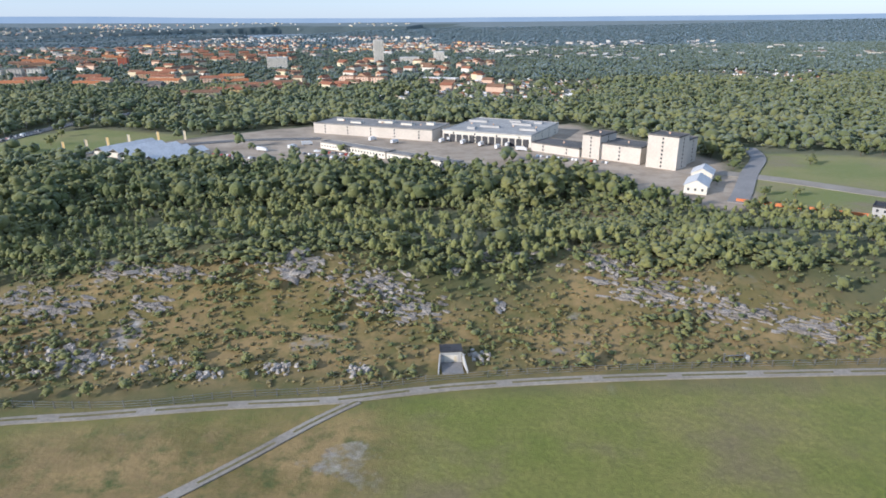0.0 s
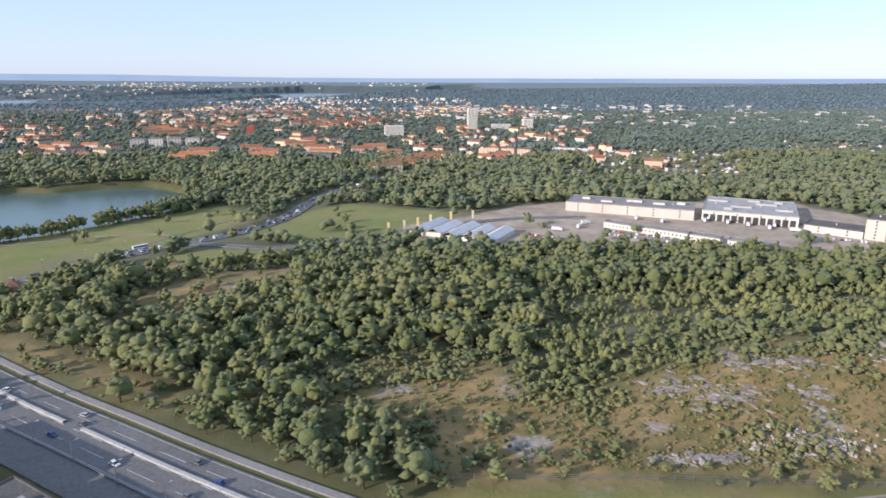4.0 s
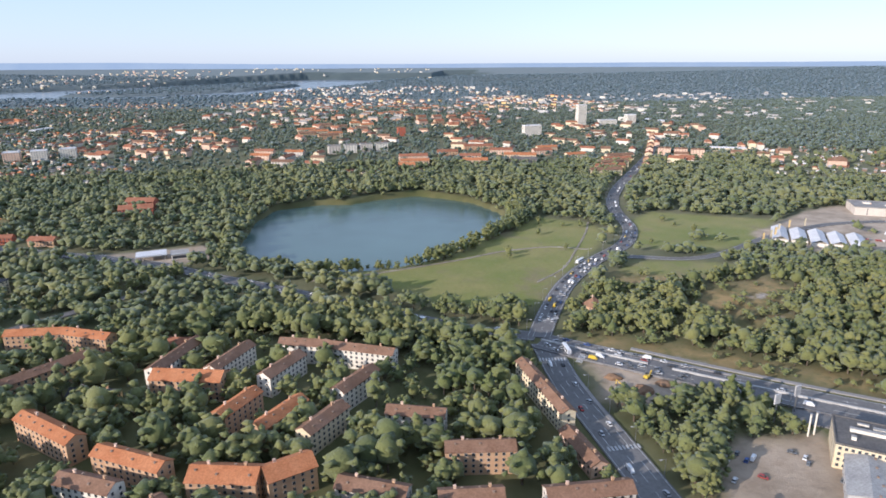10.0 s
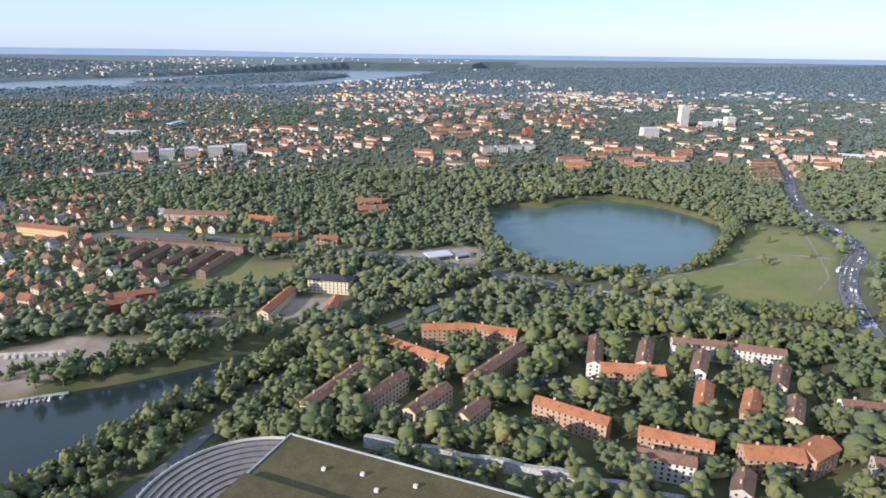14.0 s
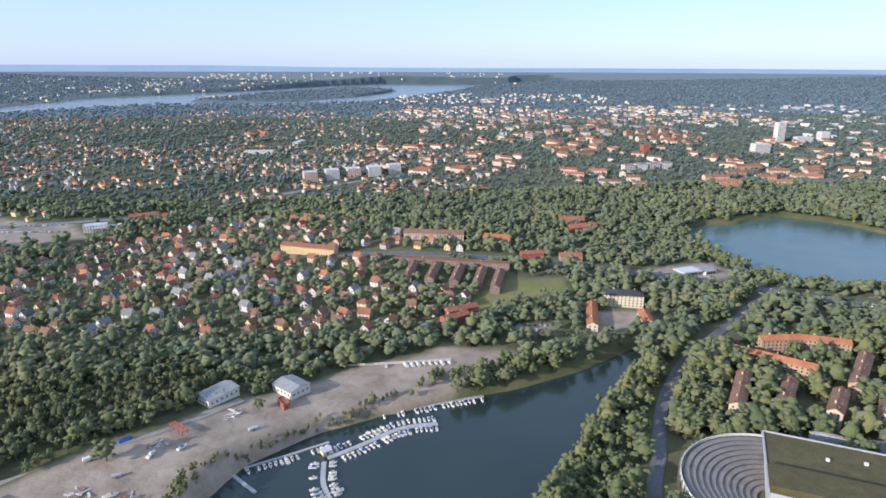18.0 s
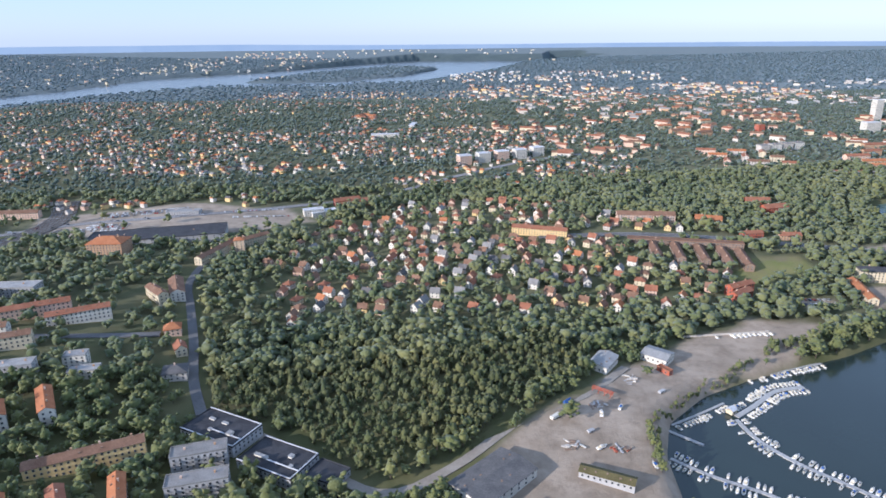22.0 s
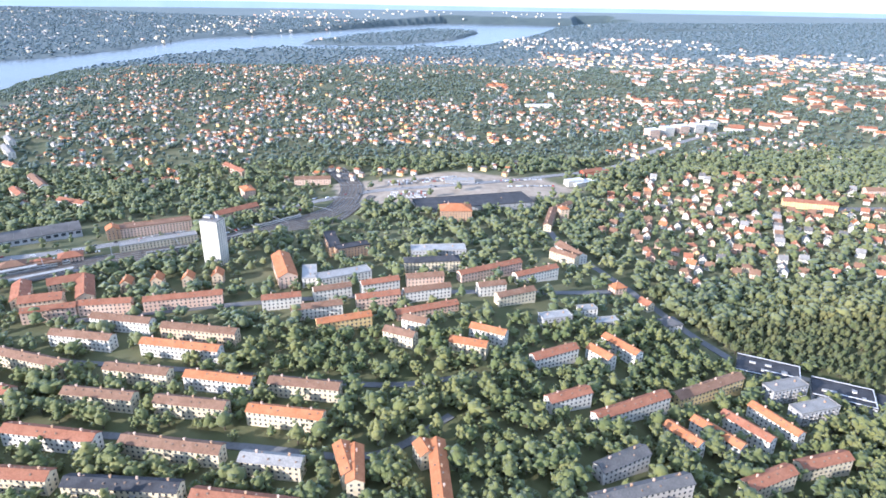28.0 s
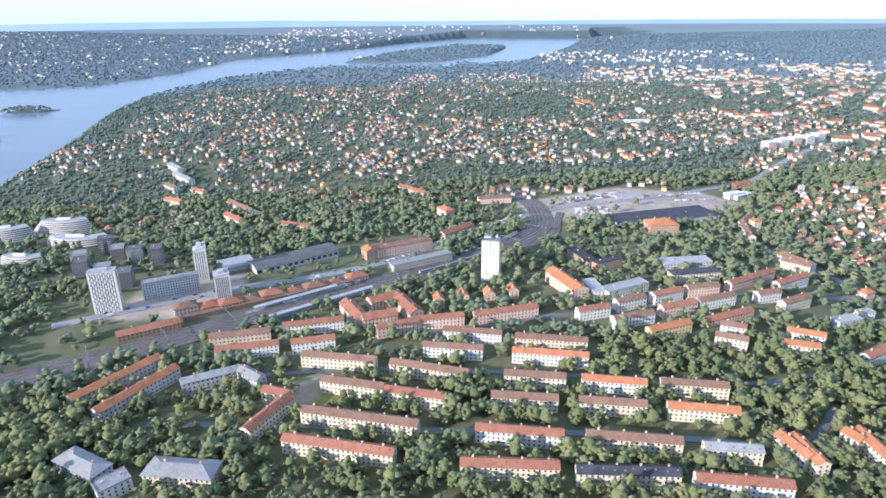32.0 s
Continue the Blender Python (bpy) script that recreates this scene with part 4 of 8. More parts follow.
def barrel_hall(x, y, L, turn, W, eaves, rise):
    """A long hall under a shallow curved roof."""
    root = new("depot_hall")
    root.matrix_world = pose(x, y, gz(x, y), 0, 0, turn)
    l, w, n = L / 2, W / 2, 9
    bow = [(-w + W * i / n, eaves + rise * math.sin(math.pi * i / n)) for i in range(n + 1)]
    part("wall", Geo().add([(s * l, a, z) for s in (-1, 1) for a, z in [(-w, -2)] + bow + [(w, -2)]], [tuple(range(n + 3)), tuple(reversed(range(n + 3, 2 * n + 6))), (0, n + 3, n + 4, 1), (n + 2, n + 1, 2 * n + 4, 2 * n + 5)]), WALLS["grey"], root)
    for i in range(8):
        u0, u1 = -l - 0.2 + (L + 0.4) * i / 8, -l - 0.2 + (L + 0.4) * (i + 1) / 8 - 0.06
        v = [(u, a * 1.03, z + h) for u in (u0, u1) for h in (0.02, 0.3) for a, z in bow]
        m = n + 1
        f = [tuple(range(m)) + tuple(reversed(range(m, 2 * m))), tuple(reversed(range(2 * m, 3 * m))) + tuple(range(3 * m, 4 * m))]
        f += [(m + k, m + k + 1, 3 * m + k + 1, 3 * m + k) for k in range(n)] + [(k + 1, k, 2 * m + k, 2 * m + k + 1) for k in range(n)] + [(0, m, 3 * m, 2 * m), (m - 1, 3 * m - 1, 4 * m - 1, 2 * m - 1)]
        part("roof_panel", Geo().add(v, f), ROOFS["slate"], root)
    for i in range(14):
        u = -l + (i + 0.5) * L / 14
        part("window", Geo().box(u - 1.2, -w - 0.06, eaves * 0.45, u + 1.2, -w + 0.1, eaves * 0.85), PANE, root)
    tagged(root, "long dark depot hall with a shallow curved roof", "depot")
    blocked_areas.append((x, y, math.cos(radians(turn)), math.sin(radians(turn)), l + 2, w + 2))


barrel_hall(-1217, 199, 54, 34, 17, 4.0, 2.2)
block(-1251, 192, 20, 30, 16, 2, "grey", "metal", top="flat", chimneys=0, pitch=1.2, name="glass_hall", label="low grey glass hall beside the depot")
for k, (bx, by) in enumerate(((-1259, 127), (-1248, 131), (-1237, 131.5), (-1228, 137), (-1218, 142), (-1207, 147), (-1196, 151), (-1186, 158), (-1174, 165))):
    block(bx, by, 9.5 if k % 2 else 11.5, 28, 8.0, 1 if k % 2 else 2, "pink" if k % 3 else "beige", "brown" if k % 3 == 0 else "red", top="hip", rise=2.0, chimneys=1, name="station_building", group="station row",
          label="red-roofed station and shop building beside the railway")
block(-1216, 137.5, 92, 27.5, 4.5, 1, "brown", "brown", top="flat", high=1.8, chimneys=0, name="arcade", label="long low brown platform arcade in front of the shops")
for bx, by, bl, turn, bw, bs, wall, roof, top in ((-1112, 253, 30, 44, 7, 3, "pink", "red", "gable"), (-1118, 303, 14, -60, 8, 4, "pink", "orange", "hip"), (-1158, 216, 20, 8, 7, 3, "brick", "brown", "gable"),
        (-1145, 365, 34, -48, 6, 3, "pink", "red", "gable"), (-1076, 337, 28, 6, 6, 3, "pink", "brown", "gable"), (-959, 347, 24, 4, 9, 1, "grey", "metal", "flat"), (-856, 357, 20, 30, 8, 2, "white", "white", "flat"),
        (-837, 386, 24, 25, 7, 2, "red", "red", "gable"), (-891, 262, 6, 10, 6, 6, "orange", "orange", "hip"), (-901, 189, 22, -66, 7, 3, "white", "brown", "gable"), (-1364, 418, 40, -50, 6, 3, "white", "grey", "gable"),
        (-1364, 387, 20, -45, 5.5, 3, "white", "brown", "gable"), (-1346, 345, 19, -30, 6, 3, "cream", "orange", "gable"), (-1334, 372, 18, -36, 5.5, 3, "cream", "red", "gable"), (-1285, 326, 40, -48, 6, 3, "white", "brown", "gable"),
        (-1282, 296, 24, -46, 6, 3, "cream", "red", "gable"), (-1230, 272, 24, -22, 6, 3, "white", "red", "gable"), (-1170, 204, 8, -60, 7, 4, "brick", "orange", "gable"), (-1385, 455, 30, -50, 6, 3, "white", "grey", "gable"),
        (-742, 530, 13, 20, 11, 6, "pink", "white", "flat"), (-722, 541, 13, 20, 11, 6, "white", "white", "flat"), (-702, 550, 13, 20, 11, 6, "pink", "white", "flat"), (-682, 558, 13, 20, 11, 6, "white", "white", "flat"),
        (-662, 570, 13, 20, 11, 6, "white", "white", "flat"), (-838, 705, 36, 4, 9, 2, "white", "white", "flat"), (-806, 792, 34, 84, 8, 2, "white", "white", "flat")):
    block(bx, by, bl, turn, bw, bs, wall, roof, top=top)
for k, (bx, by) in enumerate(((-1352, 203), (-1341, 184), (-1346, 226), (-1333, 214), (-1319, 207), (-1304, 203), (-1325, 178), (-1306, 164))):
    block(bx, by, 11 if k % 2 else 9, 20 + 90 * (k % 2), 8, 5 + k % 3, "slate" if k % 4 else "grey", "slate" if k % 3 else "grey", top="flat", label="dark grey housing block with stacked balconies", balconies=2, pitch=1.3, chimneys=1, group="dark housing blocks")
for bx, by in ((-1127, 127), (-1114, 131), (-1100, 133), (-1087, 137)):
    block(bx, by, 7, 100, 5, 3, "orange", "orange", rise=2.0, name="point_house", label="small ochre house with a steep orange roof", group="row of point houses")
tower(-87, 885, 13, 10, 10, 20, "white", "white", "distant white tower block")
tower(-188, 742, 22, 11, 10, 9, "white", "white", "distant white slab block")
tower(-46, 890, 26, 12, 5, 5, "white", "white", "distant white office block")
tower(-6, 905, 14, 12, 5, 9, "white", "white", "distant white tower block")
block(-4, 607, 36, -22, 10, 2, "cream", "white", top="flat", pitch=3.0)
# the town beyond the lake: rows of red and orange roofs, seen small
def town_row(x, y, L, turn, wall, roof, storeys=3, W=6.5, top="gable"):
    block(x, y, L, turn, W, storeys, wall, roof, top=top, chimneys=1 if L < 14 else 2, pitch=2.6, group="town beyond the lake", label=f"{wall} apartment row with a {roof} roof beyond the lake")


for k in range(9):
    town_row(-478 + (k % 3) * 27 + 5 * math.sin(k * 3.1), 516 + (k // 3) * 26 - (k % 3) * 8, 17 + 4 * math.sin(k * 2.2), -14 if k % 4 else 70, ("pink", "beige", "cream")[k % 3], ("red", "brown", "red", "orange")[k % 4], 3, 6)
for k in range(4):
    town_row(-414 + k * 15, 574 + k * 5, 12, 14, "white" if k % 2 else "beige", "grey", 5, 8, "flat")
for x, y, L, turn, wall, roof in ((-337, 507, 25, 2, "orange", "orange"), (-344, 489, 14, 2, "orange", "orange"), (-338, 532, 26, 6, "pink", "red"), (-283, 514, 22, -6, "orange", "orange"), (-285, 538, 20, -4, "pink", "red"), (-236, 550, 30, -14, "orange", "orange"),
                                   (-238, 524, 24, -10, "slate", "slate"), (-198, 609, 22, 12, "orange", "orange"), (-208, 584, 20, 10, "pink", "red"), (-250, 580, 22, -6, "pink", "red"), (-305, 560, 20, 4, "brick", "red"), (-180, 560, 22, 20, "cream", "orange"), (-270, 606, 30, 4, "brick", "red")):
    town_row(x, y, L, turn, wall, roof)
for k in range(5):
    town_row(-178 + k * 10, 472 + k * 21, 28, 8, "yellow" if k % 2 else "cream", "red" if k % 2 else "brown")
for k in range(8):
    town_row(-131 + k * 13.5, 503 + k * 33, 13, 66, ("pink", "brick", "cream")[k % 3], "brown" if k % 2 else "red", 3, 7)
for k in range(3):
    town_row(-84 + k * 14, 580 - k * 7, 12, -20, "pink", "brown", 5, 9, "flat")
for k in range(16):
    town_row(-462 + (k % 4) * 22 + 9 * math.sin(k * 2.3), 676 + (k // 4) * 34 + (k % 4) * 14, 18 + 5 * math.sin(k * 1.7), 18 if k % 3 else -60, ("pink", "brick", "cream")[k % 3], ("red", "brown", "orange")[k % 3], 3)
for k in range(10):
    town_row(-322 + (k % 5) * 23, 822 + (k // 5) * 60 + (k % 5) * 14, 13, 22, "brick" if k % 2 else "pink", "red", 4, 8)
town_row(-350, 716, 9, 10, "red", "red", 6, 9, "flat")
# the works beside the highway
block(-229.2, 79.4, 26.8, -30.8, 13.7, 4, "cream", "slate", top="flat", pitch=1.3, chimneys=0, name="factory", label="cream factory with a dark grey flat roof beside the highway", near=True)
block(-243.0, 70.4, 18, 57, 8.5, 2, "grey", "metal", chimneys=0, rise=1.0, high=2.0, pitch=3.0, name="factory_shed", label="grey factory shed with a pale ribbed metal roof")
block(-200.5, 67.2, 22, -30.8, 7, 3, "cream", "slate", top="flat", pitch=1.2, chimneys=0, name="factory", label="cream office wing with a dark grey flat roof", near=True)


def rooftop(x, y, turn, z, items, colour):
    """Skylights, hatches and air handlers on a flat roof."""
    for u, v, a, b, h in items:
        ob = new("rooftop_unit")
        ob.matrix_world = pose(x, y, gz(x, y) + z, 0, 0, turn) @ pose(u, v, 0)
        part("casing", Geo().box(-a, -b, 0, a, b, h), WALLS[colour], ob)
        part("lid", Geo().box(-a - 0.08, -b - 0.08, h, a + 0.08, b + 0.08, h + 0.1), ROOFS["metal"], ob)
        tagged(ob, "pale metal rooftop unit on a flat roof", "rooftop unit", "rooftop units")


rooftop(-229.2, 79.4, -30.8, 6.6, ((-5.5, 0.6, 4.6, 0.45, 0.9), (-3.4, 3.4, 1.6, 0.5, 0.5), (1.0, 3.6, 1.8, 0.35, 0.4), (5.4, 3.4, 1.8, 0.35, 0.4), (5.0, -0.8, 1.6, 0.9, 1.0), (0.2, 0.4, 1.6, 0.4, 0.5), (8.6, -3.2, 0.5, 0.4, 0.5), (-0.6, -1.6, 0.5, 0.5, 0.6), (2.4, -2.0, 0.6, 0.4, 0.4), (-7, 4.6, 1.2, 0.25, 0.4), (11.2, 4.6, 0.5, 0.5, 0.5), (-9.6, -3.4, 0.5, 0.4, 0.9)), "white")
rooftop(-200.5, 67.2, -30.8, 5.1, ((-3, 0.5, 0.5, 0.5, 0.8), (3, 2.4, 3.0, 0.25, 0.7), (7, 0.4, 1.0, 0.5, 0.6)), "grey")
for u in (-1.0, 1.0):
    flue = new("steel_flue")
    flue.matrix_world = pose(-241.0 + u, 93.4 + u * 0.3, gz(-241, 93))
    part("pipe", Geo().hull([(0.22 * math.cos(k * 0.785), 0.22 * math.sin(k * 0.785), -0.4) for k in range(8)], [(0.22 * math.cos(k * 0.785), 0.22 * math.sin(k * 0.785), 6.4) for k in range(8)]), WALLS["white"], flue)
    part("cap", Geo().box(-0.3, -0.3, 6.41, 0.3, 0.3, 6.6), STEEL, flue)
    tagged(flue, "pale upright flue pipe at the corner of a factory", "flue", "factory flues")
end_wall = tagged(new("parapet_wall"), "tall cream end wall standing above a flat roof", "wall")
end_wall.matrix_world = pose(-229.2, 79.4, gz(-229.2, 79.4), 0, 0, -30.8)
part("slab", Geo().box(13.52, -6.85, -2, 13.9, 6.85, 7.9), WALLS["cream"], end_wall)
part("coping", Geo().box(13.46, -6.9, 7.91, 13.96, 6.9, 8.02), ROOFS["metal"], end_wall)
rooftop(-31.7, 320.3, -22.8, 5.1, ((-24, 2, 2, 1.5, 1), (-12, -3, 3, 1.5, 0.8), (2, 3, 4, 2, 1), (15, 0, 3, 1.5, 0.9), (26, 4, 2, 1.5, 1.2)), "white")
rooftop(28.7, 309.7, -26, 5.1, ((-16, 8, 5, 1, 0.9), (-4, -6, 5, 1, 0.9), (8, 6, 5, 1, 0.9), (16, -8, 4, 1, 0.9), (-10, -14, 2, 1.5, 1.2), (2, 14, 3, 1.2, 1), (14, 14, 2, 1.2, 1)), "grey")
rooftop(-841, 75, -27, 3.6, ((-6, 2, 1.2, 0.5, 0.4), (0, 2, 1.2, 0.5, 0.4), (6, -2, 1, 1, 0.8), (-2, -3, 0.6, 0.6, 0.5)), "white")
rooftop(-818, 60, -27, 3.6, ((-5, -2, 2.6, 0.6, 0.5), (4, 2, 0.8, 0.8, 0.6), (7, -2, 0.6, 0.6, 0.5)), "white")
rooftop(-1096, 163, -16, 25.4, ((-2, 0, 2, 1.5, 1.0), (3, 0.5, 0.6, 0.6, 1.6)), "grey")
# warehouses and mill
block(-31.7, 320.3, 66, -22.8, 22, 3, "beige", "grey", top="flat", pitch=12, chimneys=3, name="warehouse", label="long beige brick warehouse with a pale flat roof")
block(28.7, 309.7, 44, -26, 43, 3, "white", "metal", top="flat", pitch=9.0, chimneys=4, name="warehouse", label="wide white distribution hall with rooftop units")
for bx, by, bl in ((-38.1, 272.4, 40), (-16.6, 255.2, 13), (-1.6, 243.4, 19)):
    block(bx, by, bl, -38.4, 6, 1, "white", "grey", top="flat", high=2.2, chimneys=0, name="terminal", label="long low white loading terminal", group="loading terminals")
for bx, by, bl, bw, bs in ((52, 272, 24, 14, 2), (65, 262, 8, 14, 6), (75, 255, 18, 14, 4), (86, 240, 12, 10, 8), (95, 250, 9, 9, 6)):
    block(bx, by, bl, -42, bw, bs, "beige", "slate", top="flat", pitch=9, chimneys=1, name="mill", label="sandy rendered mill block with blank walls", group="mill")
block(84, 203, 12, 63, 7, 1, "white", "white", high=2.4, chimneys=0, name="shed", label="white metal shed beside the mill")
block(92, 219, 9, 63, 7, 1, "white", "white", high=2.4, chimneys=0, name="shed", label="white metal shed beside the mill")
block(-274, 177, 5.5, 30, 5.5, 2, "brick", "brown", top="hip", rise=3.0, chimneys=1, name="gatehouse", label="brown timber house with a steep pyramid roof among trees")
# the boat yard and the dark hall under the hill
block(-841, 75, 24, -27, 14, 2, "grey", "dark", top="flat", chimneys=0, name="flat_hall", label="low hall with a wide black felt roof")
block(-818, 60, 22, -27, 14, 2, "grey", "dark", top="flat", chimneys=0, name="flat_hall", label="low hall with a wide black felt roof and skylights")
for hx, hy, hl, hw in ((-841, 75, 24, 14), (-818, 60, 22, 14)):
    trim = new("roof_parapet")
    trim.matrix_world = pose(hx, hy, gz(hx, hy) + 3.91, 0, 0, -27)
    for a, b, c, d in ((-hl / 2, hw / 2 - 0.35, hl / 2, hw / 2), (-hl / 2, -hw / 2, hl / 2, -hw / 2 + 0.35), (hl / 2 - 0.35, -hw / 2 + 0.35, hl / 2, hw / 2 - 0.35), (-2, -3, hl / 2 - 0.35, -2.6)):
        part("coping", Geo().box(a, b, 0, c, d, 0.22), ROOFS["white"], trim)
    tagged(trim, "white metal coping round a black felt roof", "parapet", "roof copings")
block(-801, 54, 11, -27, 9, 1, "grey", "dark", top="flat", high=2.2, chimneys=0, name="flat_hall", label="low annexe with a black felt roof")
block(-749.4, 49.7, 24.4, 44, 14.6, 2, "white", "slate", chimneys=0, rise=1.0, pitch=3.0, name="warehouse", label="white boat hall with a wide grey roof")
block(-714, 51, 17, -25, 4, 1, "grey", "olive", high=2.2, chimneys=0, rise=0.8, name="boat_shed", label="long green boat shed")
block(-699, 119, 13, 55, 8, 1, "white", "metal", high=2.6, chimneys=0, rise=1.0, name="boat_shed", label="white boat shed with a pale metal roof")
block(-674, 127, 11, -40, 9, 1, "white", "metal", high=2.8, chimneys=0, rise=1.0, name="boat_shed", label="boat shed with a pale grey roof")
block(-674.5, 116, 6, -55, 2.2, 1, "red", "red", top="flat", high=1.4, chimneys=0, name="container_hut", label="red metal storage hut")

# ---- villas: a few kinds, copied over the gardens ----
def inside(x, y, outline):
    return bool(to_outline(np.array([x]), np.array([y]), outline)[0] < 0)


def free_of(x, y, r):
    if any(abs((x - bx) * c + (y - by) * s) < hl + r and abs(-(x - bx) * s + (y - by) * c) < hw + r for bx, by, c, s, hl, hw in blocked_areas):
        return False
    return True


def villa_kind(wall, roof, L, W, top):
    root = new("villa")
    eaves, rise = random.choice((2.5, 2.9, 3.2)), W * (0.48 if top == "gable" else 0.30)
    l, w = L / 2, W / 2
    g = Geo()
    if top == "gable":
        low = [(-l, -w, -1.5), (-l, w, -1.5), (l, w, -1.5), (l, -w, -1.5)]
        g.add(low + [(a, b, eaves) for a, b, _ in low] + [(-l, 0, eaves + rise), (l, 0, eaves + rise)], [(0, 3, 7, 4), (1, 5, 6, 2), (0, 4, 8, 5, 1), (2, 6, 9, 7, 3), (0, 1, 2, 3), (4, 7, 9, 8), (5, 8, 9, 6)])
    else:
        g.box(-l, -w, -1.5, l, w, eaves)
    part("wall", g, WALLS[wall], root)
    g = Geo()
    (roof_gable if top == "gable" else roof_hip)(g, L, W, eaves, rise)
    part("roof", g, ROOFS[roof], root)
    part("chimney", Geo().box(0.3, 0.2, eaves + rise * 0.5, 0.8, 0.65, eaves + rise + 0.6), WALLS["brick"], root)
    g = Geo()
    for _, m in facade(L, W, 2, eaves / 2, 1.6, 0.1, (0, 1, 2, 3)):
        q = [m @ Vector(c) for c in ((-0.3, -0.04, -0.34), (0.3, -0.04, -0.34), (0.3, -0.04, 0.34), (-0.3, -0.04, 0.34))]
        g.add([tuple(c) for c in q] + [tuple(m @ Vector((a, 0.1, b))) for a, b in ((-0.3, -0.34), (0.3, -0.34), (0.3, 0.34), (-0.3, 0.34))], [(0, 1, 2, 3), (0, 4, 5, 1), (1, 5, 6, 2), (2, 6, 7, 3), (3, 7, 4, 0)])
    tagged(part("glazing", g, PANE, root), kind="stuff")
    return tagged(root, f"{wall} two-storey villa with a {roof} tiled roof in its garden", "house", "villas in gardens")


KINDS = [("white", "red", 5.2, 4.4, "gable"), ("cream", "red", 5.4, 4.5, "hip"), ("yellow", "brown", 5.0, 4.2, "gable"), ("white", "orange", 5.2, 4.2, "gable"), ("cream", "brown", 5.2, 4.5, "hip"),
         ("white", "slate", 5.0, 4.2, "gable"), ("pink", "red", 6.2, 4.4, "gable"), ("white", "brown", 5.0, 4.2, "gable"), ("pink", "brown", 5.2, 4.0, "gable"), ("beige", "red", 5.0, 4.5, "hip"), ("white", "grey", 5.2, 4.3, "gable")]
GARDENS = [[(-870, 240), (-845, 330), (-780, 390), (-690, 380), (-600, 300), (-592, 215), (-640, 178), (-700, 170), (-770, 175), (-840, 160)]]
villas, kinds = [], None


def plant_villas():
    global kinds
    kinds = [villa_kind(*k) for k in KINDS]
    first = set()

    def set_down(k, x, y, turn):
        m = pose(x, y, gz(x, y), 0, 0, turn)
        if k in first:
            villas.append(copy_thing(kinds[k], m))
        else:
            first.add(k)
            kinds[k].matrix_basis = m
            villas.append(kinds[k])
        blocked_areas.append((x, y, 1.0, 0.0, 3.3, 3.3))

    # a street of white houses, gable to gable, runs up the slope
    for i in range(9):
        x, y = -755.7 + 26.2 * i / 8, 228.4 + 57.2 * i / 8
        set_down((10, 5, 7)[i % 3], x, y, -25 + random.uniform(-3, 3))
    row = [(-755.7, 228.4), (-729.5, 285.6)]
    for gx in np.arange(-880, -590, 10.3):
        for gy in np.arange(160, 400, 10.0):
            x, y = gx + random.uniform(-3, 3), gy + random.uniform(-2.6, 2.6)
            if len(villas) >= 250 or not inside(x, y, GARDENS[0]) or not free_of(x, y, 4) or random.random() < 0.30:
                continue
            if any((to_line(np.array([x]), np.array([y]), ln) < half + 2.5)[0] for ln, half in blocked_lines + [(row, 4.5)]):
                continue
            k = random.randrange(len(kinds))
            set_down(k, x, y, random.choice((-32, -28, 60, 62, -15, 75)) + random.uniform(-8, 8))


plant_villas()


far_houses = []


WOODS = [[(-1140, 375), (-975, 372), (-914, 402), (-800, 472), (-690, 573), (-720, 590), (-850, 500), (-950, 452), (-1140, 460)], [(-1060, 720), (-940, 720), (-900, 860), (-1060, 860)],
         [(-1420, 350), (-1345, 325), (-1250, 295), (-1190, 262), (-1180, 300), (-1260, 360), (-1400, 430)]]


def within(x, y, outlines):
    for o in outlines:
        odd = False
        for (ax, ay), (bx, by) in zip(o, o[1:] + o[:1]):
            if (ay > y) != (by > y) and x < (bx - ax) * (y - ay) / (by - ay) + ax:
                odd = not odd
        if odd:
            return True
    return False


